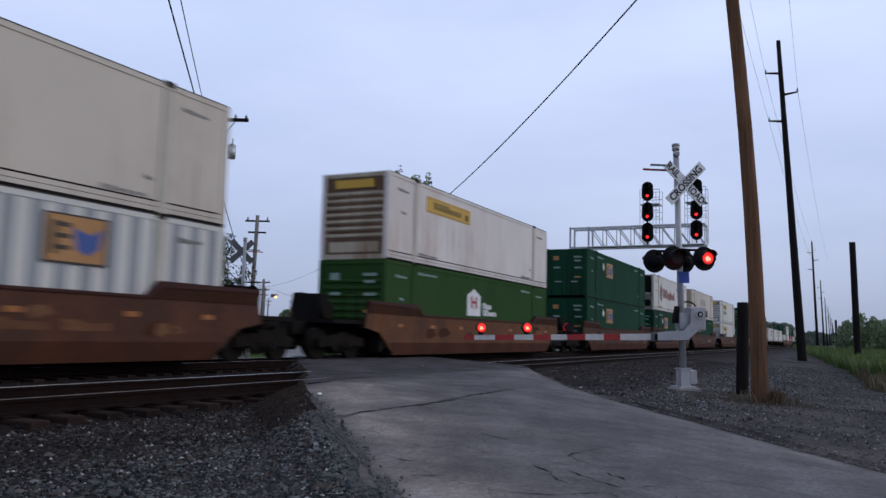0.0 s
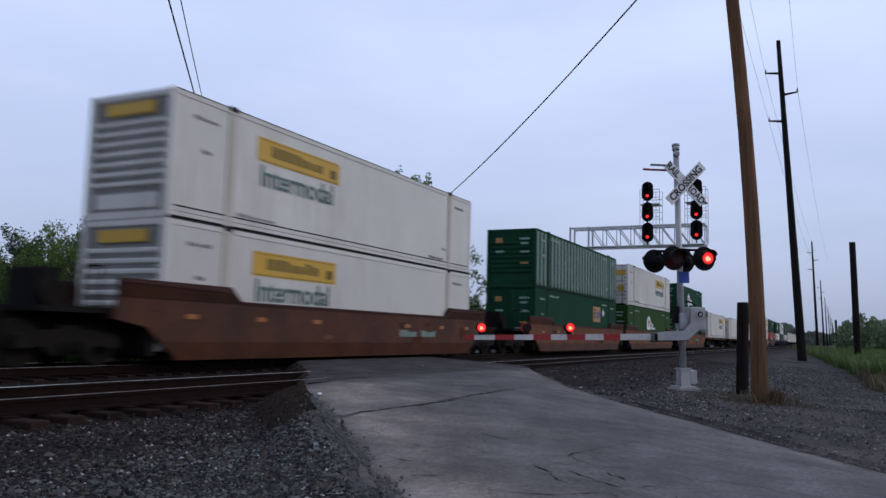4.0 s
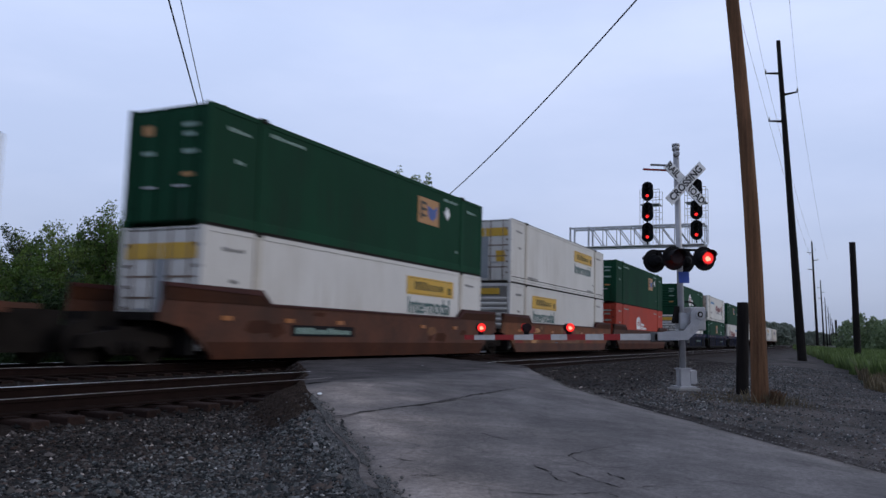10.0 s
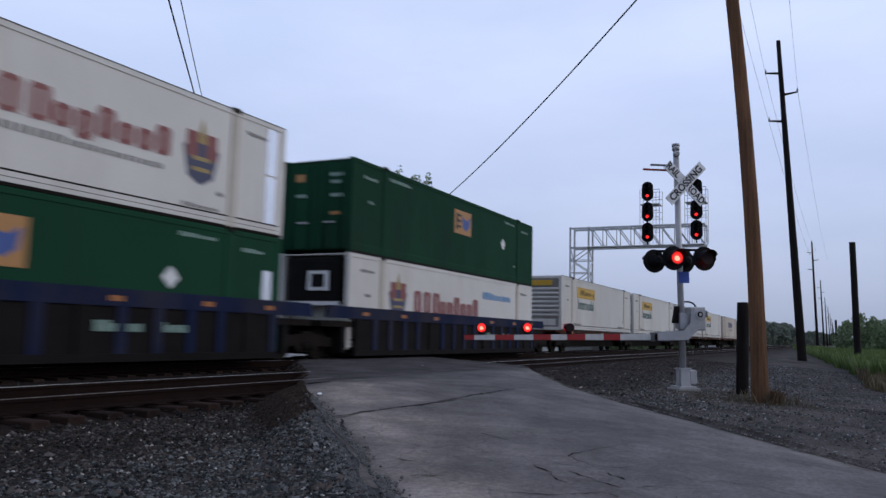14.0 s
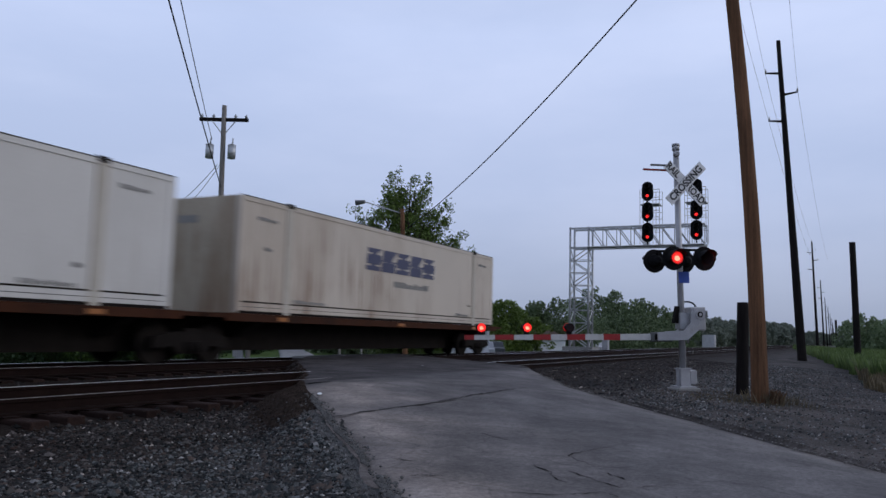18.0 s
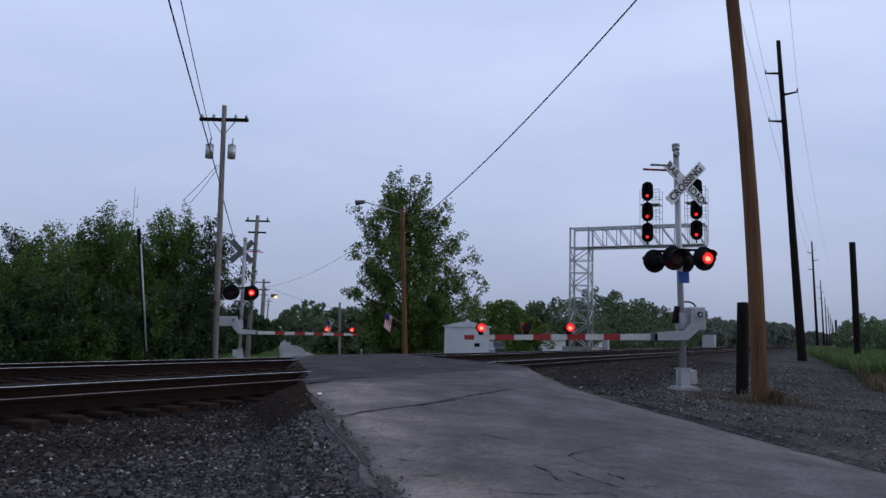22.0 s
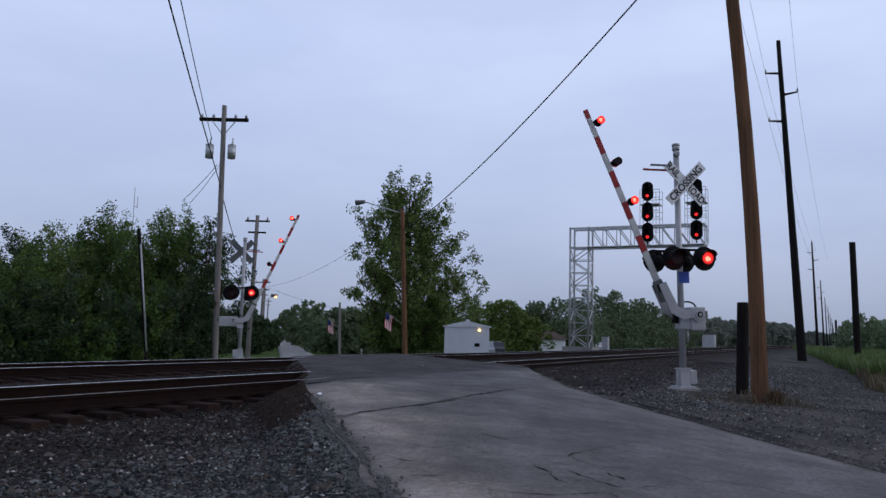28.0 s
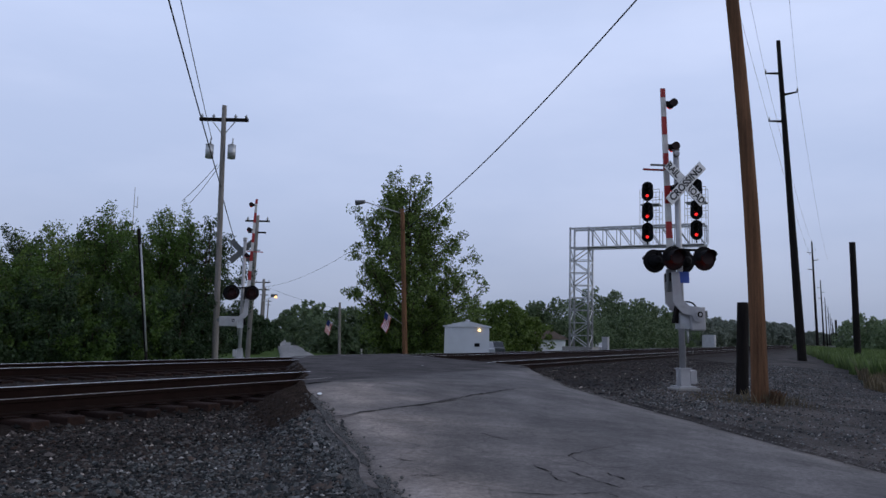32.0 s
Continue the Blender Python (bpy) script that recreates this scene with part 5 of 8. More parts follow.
def well_car(x0, paint, front, back, truck_front, truck_back, style="plate", seed=0):
    """One well of a double-stack car round a container at local x = 0 .. 16.15; front and back: gap to the next load."""
    rng = random.Random(seed)
    lab = "rust-brown well car with double-stacked containers" if paint is not CARBLUE else "dark blue ribbed well car with double-stacked containers"
    car = thing("well_car", lab, "rail car", group="cars of the train")
    f, r = -front, CL + back
    for s in (-1, 1):
        bm = bmesh.new()
        lo = 0.14
        pts = [(-1.35, 0.95), (-1.2, 1.72), (2.0, 1.72), (2.35, 1.42), (CL - 2.35, 1.42), (CL - 2.0, 1.72), (CL + 1.2, 1.72), (CL + 1.35, 0.95), (CL + 0.5, 0.8), (CL - 0.35, lo), (0.35, lo), (-0.5, 0.8)]
        if style == "plate":
            plate(bm, pts, "y", s * 1.42 - 0.03, s * 1.42 + 0.03)
        else:
            pts = [(-1.3, 1.2), (-1.2, 1.55), (CL + 1.2, 1.55), (CL + 1.3, 1.2)]
            plate(bm, pts, "y", s * 1.42 - 0.05, s * 1.42 + 0.05)
        side = part("side_sill", bm, paint, car)
        bm = bmesh.new()
        if style == "plate":
            plate(bm, [(-1.22, 1.70), (-1.22, 1.78), (2.02, 1.78), (2.40, 1.46), (CL - 2.40, 1.46), (CL - 2.02, 1.78), (CL + 1.22, 1.78), (CL + 1.22, 1.70), (CL - 2.0, 1.64), (CL - 2.36, 1.40), (2.36, 1.40), (2.0, 1.64)], "y", s * 1.42 - 0.07, s * 1.42 + 0.07)
            part("sill_cap", bm, SILLCAP, side, "dark red-brown sill cap")
            for ends in ([(-1.24, 1.40), (-1.24, 1.74), (2.02, 1.74), (2.38, 1.44), (2.3, 1.40)], [(CL + 1.24, 1.40), (CL + 1.24, 1.74), (CL - 2.02, 1.74), (CL - 2.38, 1.44), (CL - 2.3, 1.40)]):
                bm = bmesh.new()
                plate(bm, ends, "y", s * 1.42 - 0.05, s * 1.42 + 0.05)
                part("end_shelf", bm, BROWNLOW if paint is ORANGEBROWN else BROWNDARK, side, "darker raised end of the side sill")
            bm = bmesh.new()
            plate(bm, [(0.32, 0.1), (CL - 0.32, 0.1), (CL - 0.12, 0.5), (0.12, 0.5)], "y", s * 1.42 - 0.045, s * 1.42 + 0.045)
            part("lower_chord", bm, BROWN if paint is ORANGEBROWN else BROWNLOW, side)
        else:
            box(bm, 0.2, CL - 0.2, s * 1.40 - 0.02, s * 1.40 + 0.02, 0.2, 1.2)
            part("well_side", bm, CARBLACK, side, "black ribbed well side")
            for i in range(17):
                x = 0.4 + (CL - 0.8) * i / 16
                bm = bmesh.new()
                box(bm, x - 0.13, x + 0.13, s * 1.42 - 0.05, s * 1.42 + 0.06, 0.15, 1.22)
                part("stake", bm, paint if i % 5 else CARBLACK, side)
            bm = bmesh.new()
            box(bm, 0.2, CL - 0.2, s * 1.42 - 0.06, s * 1.42 + 0.06, 0.1, 0.26)
            part("lower_chord", bm, CARBLACK, side)
        if s < 0:
            for x in (0.6, 3.0, 5.4, 10.6, 13.2, 15.4):
                bm = bmesh.new()
                z = 1.0 if style == "plate" else 1.3
                box(bm, x, x + 0.34, -1.475, -1.44, z, z + 0.11)
                part("reflector", bm, REFLECTOR, side)
            bm = bmesh.new()
            board = {1: (6.85, 9.5, 0.6, 1.16), 11: (9.8, 12.9, 0.72, 1.0), 12: (3.3, 6.3, 0.66, 0.95)}.get(seed)
            if board:
                x1, x2, z1, z2 = board
                box(bm, x1, x2, -1.47, -1.445, z1, z2)
                part("marking_board", bm, BLACK, side, "black marking board with pale bars")
                bm = bmesh.new()
                bars(bm, rng, x1 + 0.15, x2 - 0.15, z1 + 0.06, z2 - 0.06, -1.468, 4 if seed == 1 else 9, 0.012)
            else:
                bars(bm, rng, 10.3, 11.5, 0.7, 0.92, -1.448, 6, 0.01)
                bars(bm, rng, 11.8, 12.9, 0.7, 0.92, -1.448, 6, 0.01)
            part("car_marking", bm, SCRAWLDIM if seed in (0, 2) else LOGOPALE, side)
            if seed == 4:
                bm = bmesh.new()
                plate(bm, [(7.1, 0.5), (10.3, 0.42), (10.5, 1.2), (7.0, 1.3)], "y", -1.4535, -1.448)
                part("faded_panel", bm, SCRAWL, side, "faded tan painted panel")
                bm = bmesh.new()
                bars(bm, rng, 7.4, 9.75, 0.6, 1.2, -1.45, 3, 0.012)
                part("red_marking", bm, DULLRED, side, "dull red painted marking")
            if style == "plate":
                for _ in range(26 if seed == 4 else rng.randint(5, 8)):
                    bm = bmesh.new()
                    c, zc = rng.choice((rng.uniform(0.8, 6.8), rng.uniform(10.2, 15.4))), rng.uniform(0.5, 1.15)
                    for _k in range(1):
                        x, z, w, q = c + rng.uniform(-0.7, 0.7), zc + rng.uniform(-0.15, 0.15), rng.uniform(0.15, 0.6), rng.uniform(0.05, 0.2)
                        k = rng.uniform(-0.1, 0.1)
                        plate(bm, [(x - w, z - q * 0.5), (x - w * 0.5, z - q + k), (x + w * 0.6, z - q * 0.7), (x + w, z + k), (x + w * 0.4, z + q), (x - w * 0.7, z + q * 0.8)], "y", -1.4535 - 0.0006 * rng.random(), -1.448)
                    part("scrawl", bm, rng.choice((SCRAWL, SCRAWLGREY, SCRAWL, DULLRED, ORANGE) if seed == 4 else (BROWNLOW, BROWNLOW, SCRAWLDIM)), side, "faded spray-painted scrawl")
    bm = bmesh.new()
    box(bm, 0.3, CL - 0.3, -1.35, 1.35, 0.1, 0.2)
    part("well_floor", bm, GRIME, car)
    for e, gap in ((-1, front), (1, back)):
        c = 0.0 if e < 0 else CL
        bm = bmesh.new()
        x1, x2 = sorted((c - e * 0.2, c + e * 1.4))
        box(bm, x1, x2, -1.35, 1.35, 0.95, 1.12)
        x1, x2 = sorted((c + e * 0.9, c + e * (gap - 0.2)))
        box(bm, x1, x2, -0.35, 0.35, 0.72, 1.1)
        part("end_platform", bm, GRIME, car)
        bm = bmesh.new()
        x1, x2 = sorted((c + e * 0.15, c + e * 0.35))
        box(bm, x1, x2, -1.35, 1.35, 0.2, 1.0)
        part("bulkhead", bm, CARBLACK, car)
        if gap > 2.5:
            for yy in (-1.2, 0.7):
                bm = bmesh.new()
                xx = c + e * 1.5
                bent(bm, [(xx, yy, 1.12), (xx, yy, 1.95), (xx, yy + 0.05, 2.0), (xx, yy + 0.45, 2.0), (xx, yy + 0.5, 1.95), (xx, yy + 0.5, 1.12)], 0.022)
                part("hand_rail", bm, GRIME, car)
            bm = bmesh.new()
            tube(bm, (c + e * 2.0, -0.5, 1.45), (c + e * 2.0, -0.32, 1.45), 0.28, seg=16)
            part("brake_wheel", bm, GRIME, car)
            bm = bmesh.new()
            box(bm, *sorted((c + e * 1.7, c + e * 2.15)), -0.3, 0.75, 1.1, 1.95)
            soften(bm, 0.03)
            part("brake_stand", bm, CARBLACK, car)
            bm = bmesh.new()
            x1, x2 = sorted((c + e * (gap - 0.6), c + e * gap))
            box(bm, x1, x2, -0.15, 0.15, 0.7, 1.0)
            part("coupler", bm, GRIME, car)
            bm = bmesh.new()
            box(bm, *sorted((c + e * 1.2, c + e * 2.9)), -1.3, 1.3, 1.05, 1.16)
            part("end_deck", bm, CARBLACK, car)
    if truck_front:
        truck(car, -truck_front)
    if truck_back:
        truck(car, CL + truck_back)
    MOVERS.append((car, x0, 0.0))


def spine_car(x0, front, back, truck_front, truck_back, seed=0):
    """A flat skeleton car under one box."""
    car = thing("spine_car", "rusty brown low skeleton flat car carrying one container", "rail car", group="cars of the train")
    bm = bmesh.new()
    box(bm, -front + 0.2, CL + back - 0.2, -0.28, 0.28, 0.26, 1.1)
    part("centre_sill", bm, GRIME, car)
    for s in (-1, 1):
        bm = bmesh.new()
        box(bm, -0.35, CL + 0.35, s * 1.28 - 0.05, s * 1.28 + 0.05, 1.0, 1.19)
        part("side_rail", bm, BROWN if seed == 3 else BROWNDARK, car)
    for i in range(9):
        x = 0.4 + (CL - 0.8) * i / 8
        bm = bmesh.new()
        box(bm, x - 0.12, x + 0.12, -1.25, 1.25, 0.98, 1.17)
        part("cross_beam", bm, BROWN if i % 2 else GRIME, car)
    for c, e in ((1.0, -1), (CL - 1.0, 1)):
        bm = bmesh.new()
        box(bm, *sorted((c, c + e * 2.0)), -1.3, 1.3, 1.08, 1.18)
        part("end_platform", bm, BROWN if seed == 3 else BROWNDARK, car)
        bm = bmesh.new()
        plate(bm, [(-1.3, 1.0), (1.3, 1.0), (0.5, 0.6), (-0.5, 0.6)], "x", c - 0.15, c + 0.15)
        part("bolster", bm, GRIME, car)
    for x in (1.6, 8.0, 14.0):
        bm = bmesh.new()
        box(bm, x, x + 0.4, -1.345, -1.32, 1.03, 1.13)
        part("reflector", bm, REFLECTOR, car)
    if truck_front:
        truck(car, -truck_front)
    if truck_back:
        truck(car, CL + truck_back)
    MOVERS.append((car, x0, 0.0))


LOW, HIGH, FLAT = 0.29, 3.204, 1.2
NEAR_JB = (("yellow", 2.95, 6.65, 1.86, 2.48), ("inter", 3.1, 6.35, 1.22, 1.78))
FAR_JB = (("yellow", 9.85, 13.5, 1.86, 2.48), ("inter", 9.95, 13.2, 1.22, 1.78))
NEAR_SQ, FAR_SQ, MID_SQ = (("square", 4.5, 6.1, 1.5, 2.42), ("diamond", 3.55, 4.0, 1.85, 2.35)), (("square", 10.5, 12.1, 1.5, 2.42), ("diamond", 12.6, 13.1, 1.85, 2.35)), (("square", 7.3, 8.85, 1.5, 2.42), ("diamond", 12.1, 12.6, 1.35, 1.85), ("steel", 15.45, 15.8, 0.3, 2.0))
HOUSE = (("house", 6.5, 7.8, 1.28, 2.35), ("white", 8.1, 9.55, 1.32, 1.85))
HEX = (("hex", 6.5, 7.85, 0.95, 2.3), ("white", 8.1, 9.6, 1.2, 1.8))
WHITE_L = "white container with a yellow sign, slightly streaked"
GREEN_L = "dark green container with an orange square sign"
LIME_L = "leaf green container with a white house emblem"
HEX_L = "dark green container with a white hexagon emblem"

# stacks: leading end, upper box, lower box
container(-1.6, HIGH, C_CREAM, "plain cream container on top of a striped one", seed=1)
container(-1.6, LOW, C_WHITE, "white container with grey ribs and an orange sign", ribs=C_GREY, logos=(("square", 11.38, 12.75, 1.68, 2.58),), seed=2)
container(22.2, HIGH, C_ROSE, "pinkish white container with a long yellow sign", logos=(("yellow", 2.8, 6.6, 1.95, 2.52),), seed=3, end_paint=RUSTCREAM)
container(22.2, LOW, C_LIME, LIME_L, logos=HOUSE, seed=4)
container(45.85, HIGH, C_GREEN, GREEN_L, "doors", logos=NEAR_SQ, seed=5)
container(45.85, LOW, C_GREEN, GREEN_L, "doors", logos=NEAR_SQ, seed=6)
container(65.45, HIGH, C_WHITE, "white refrigerated container with maroon writing and a crest", reefer=True, seed=7, logos=(("crest", 2.6, 3.75, 0.85, 2.45), ("maroon", 4.1, 9.5, 1.15, 1.95), ("sky", 10.4, 13.8, 2.1, 2.35)))
container(65.45, LOW, C_GREEN, GREEN_L, "doors", logos=NEAR_SQ, seed=8)
container(85.05, HIGH, C_CREAM, "cream container with faded grey lettering marks", "plain", end_paint=RUSTCREAM, seed=9, logos=(("grey", 5.95, 10.5, 1.5, 2.2), ("small", 7.2, 10.2, 1.0, 1.25)))
container(85.05, LOW, C_GREEN, GREEN_L, logos=NEAR_SQ, seed=10)
container(108.5, HIGH, C_WHITE, WHITE_L, logos=NEAR_JB, seed=11)
container(108.5, LOW, C_WHITE, WHITE_L, logos=NEAR_JB, seed=12)
container(132.5, HIGH, C_GREEN, "green container with pale grey-green ribs", ribs=C_GREYGREEN, seed=13)
container(132.5, LOW, C_GREEN, GREEN_L, "doors", logos=FAR_SQ, seed=14)
container(152.1, HIGH, C_WHITE, WHITE_L, "doors", logos=FAR_JB, seed=15)
container(152.1, LOW, C_LIME, LIME_L, logos=HOUSE, seed=16)
container(171.7, HIGH, C_GREEN, HEX_L, "doors", logos=HEX, seed=17)
container(171.7, LOW, C_GREEN, GREEN_L, "doors", logos=NEAR_SQ, seed=18)
container(192.75, FLAT, C_WHITE, WHITE_L, "doors", logos=FAR_JB, seed=19)
container(213.6, FLAT, C_WHITE, WHITE_L, "doors", logos=FAR_JB, seed=20)
container(232.15, FLAT, C_WHITE, WHITE_L, end_paint=RUSTY, logos=NEAR_JB, seed=21)
container(253.35, HIGH, C_GREEN, GREEN_L, "doors", logos=FAR_SQ, seed=22)
container(253.35, LOW, C_WHITE, WHITE_L, "doors", logos=FAR_JB, seed=23)
container(272.85, HIGH, C_WHITE, WHITE_L, "doors", logos=FAR_JB, seed=24)
container(272.85, LOW, C_WHITE, WHITE_L, logos=NEAR_JB, seed=25)
container(292.35, HIGH, C_GREEN, GREEN_L, "doors", logos=FAR_SQ, seed=26)
container(292.35, LOW, C_RED, "orange-red container with a white house emblem", "doors", logos=(("house", 6.25, 7.5, 1.25, 2.2), ("white", 7.7, 9.6, 1.25, 1.75)), seed=27)
container(316.1, HIGH, C_GREEN, HEX_L, logos=HEX, seed=28)
container(316.1, LOW, C_WHITE, WHITE_L, logos=NEAR_JB, seed=29)
container(335.9, HIGH, C_WHITE, "white container with maroon writing, crest and rusty doors", "doors", end_paint=RUSTY, seed=30, logos=(("maroon", 7.45, 12.2, 1.3, 2.0), ("crest", 12.5, 13.65, 0.85, 2.4), ("sky", 2.8, 6.05, 2.05, 2.35), ("small", 7.8, 12.0, 1.0, 1.15), ("small", 2.6, 4.4, 0.95, 1.1), ("steel", 15.4, 15.8, 0.3, 1.5), ("steel", 15.4, 15.8, 1.55, 2.75)))
container(335.9, LOW, C_GREEN, GREEN_L, "doors", logos=MID_SQ, seed=31)
container(355.35, HIGH, C_GREEN, GREEN_L, "doors", logos=MID_SQ[:2], seed=32)
container(355.35, LOW, C_WHITE, "white refrigerated container with maroon writing and a crest", reefer=True, seed=33, logos=(("crest", 2.45, 3.65, 1.05, 2.5), ("maroon", 4.2, 9.8, 1.2, 2.0), ("sky", 10.2, 13.4, 2.0, 2.3)))
container(376.2, FLAT, C_WHITE, WHITE_L, logos=NEAR_JB, seed=34)
container(393.4, FLAT, C_WHITE, WHITE_L, logos=NEAR_JB, seed=35)
container(410.75, FLAT, C_WHITE, WHITE_L, logos=NEAR_JB, seed=36)
container(427.9, FLAT, C_WHITE, WHITE_L, logos=NEAR_JB, seed=37)
container(446.2, FLAT, C_CREAM, "cream container with dark blue lettering marks, last of the train", "plain", end_paint=RUSTCREAM, seed=38, logos=(("navy", 5.9, 10.65, 1.55, 2.25), ("small", 7.7, 10.2, 1.1, 1.3)))

well_car(-1.6, BROWN, 3.7, 3.7, 0, 2.0, seed=0)
well_car(22.2, RUSTBROWN, 3.7, 3.7, 2.0, 2.0, seed=2)
well_car(45.85, BROWN, 3.7, 1.7, 2.0, 1.72, seed=3)
well_car(65.45, BROWN, 1.7, 1.7, 0, 1.72, seed=5)
well_car(85.05, BROWN, 1.7, 3.6, 0, 2.0, seed=6)
well_car(108.5, BROWN, 3.6, 3.9, 2.0, 2.0, seed=8)
well_car(132.5, ORANGEBROWN, 3.9, 1.7, 2.0, 1.72, seed=9)
well_car(152.1, ORANGEBROWN, 1.7, 1.7, 0, 1.72, seed=1)
well_car(171.7, ORANGEBROWN, 1.7, 2.4, 0, 1.75, seed=11)
well_car(253.35, BROWN, 2.4, 1.68, 1.75, 1.68, seed=12)
well_car(272.85, ORANGEBROWN, 1.68, 1.68, 0, 1.68, seed=4)
well_car(292.35, BROWN, 1.68, 3.8, 0, 2.0, seed=14)
well_car(316.1, CARBLUE, 3.8, 1.8, 2.0, 1.8, "ribbed", seed=15)
well_car(335.9, CARBLUE, 1.8, 1.65, 0, 1.65, "ribbed", seed=17)
well_car(355.35, CARBLUE, 1.65, 2.3, 0, 1.75, "ribbed", seed=18)
spine_car(192.75, 2.4, 2.3, -1.2, -1.2, 1)
spine_car(213.6, 2.3, 1.2, -1.2, 1.2, 2)
spine_car(232.15, 1.2, 2.5, 0, -1.2, 3)
spine_car(376.2, 2.3, 0.5, -1.0, 0.5, 4)
spine_car(393.4, 0.5, 0.6, 0, 0.6, 5)
spine_car(410.75, 0.6, 0.5, 0, 0.5, 6)
spine_car(427.9, 0.5, 1.0, 0, 1.0, 7)
spine_car(446.2, 1.0, 2.0, 0, -1.0, 8)


# ---- crossing signals ----
LAMPS = []
GATES = []


def lens_mesh(r, name, mid=0.78):
    """A lamp's turning disc: lit on its front, dark on its back."""
    bm = bmesh.new()
    tube(bm, (0, -0.008, 0), (0, 0.008, 0), r, seg=24)
    tube(bm, (0, 0.0082, 0), (0, 0.011, 0), r * mid, seg=20)
    tube(bm, (r * 0.08, 0.0112, -r * 0.12), (r * 0.08, 0.016, -r * 0.12), r * 0.42, seg=12)
    tube(bm, (-r * 0.22, 0.0112, -r * 0.2), (-r * 0.22, 0.0150, -r * 0.2), r * 0.24, seg=10)
    bmesh.ops.recalc_face_normals(bm, faces=bm.faces[:])
    for f in bm.faces:
        c = f.calc_center_median()
        f.material_index = 3 if c.y > 0.0125 else 2 if c.y > 0.009 else 1 if c.y > 0.005 else 0
    me = bpy.data.meshes.new(name)
    bm.to_mesh(me)
    bm.free()
    for m in (DARK_LENS, GLOW_DIM, GLOW_RED, GLOW_CORE):
        me.materials.append(m)
    return me


LENS, SMALL_LENS = lens_mesh(0.132, "lens"), lens_mesh(0.088, "small_lens", 0.94)


def lamp_head(sig, x, y, z, face, phase, disc=0.255):
    bm = bmesh.new()
    f = face
    tube(bm, (x, y, z), (x, y + f * 0.02, z), disc, seg=28)
    tube(bm, (x, y - f * 0.14, z), (x, y, z), 0.12, 0.16, seg=16)
    tube(bm, (x, y - f * 0.2, z), (x, y - f * 0.14, z), 0.05, 0.12, seg=12)
    head = part("signal_head", bm, BLACK, sig, "black round signal head with hooded red lens")
    bm = bmesh.new()
    seg, r = 14, 0.165
    ring = []
    for i in range(seg + 1):
        a = math.pi * (-0.12 + 1.24 * i / seg)
        d = 0.30 if 0.2 < i / seg < 0.8 else 0.20
        ring.append([bm.verts.new((x + q * math.cos(a), y + f * e, z + q * math.sin(a))) for q in (r, r + 0.008) for e in (0.02, d)])
    for a, b in zip(ring, ring[1:]):
        bm.faces.new((a[0], a[1], b[1], b[0]))
        bm.faces.new((a[2], b[2], b[3], a[3]))
        bm.faces.new((a[1], a[3], b[3], b[1]))
    part("visor", bm, BLACK, head)
    lens = part("lens", LENS, DARK_LENS, head, "round red lamp lens")
    LAMPS.append((lens, (x, y + f * 0.165, z), 0 if f > 0 else 180, phase, -0.03))


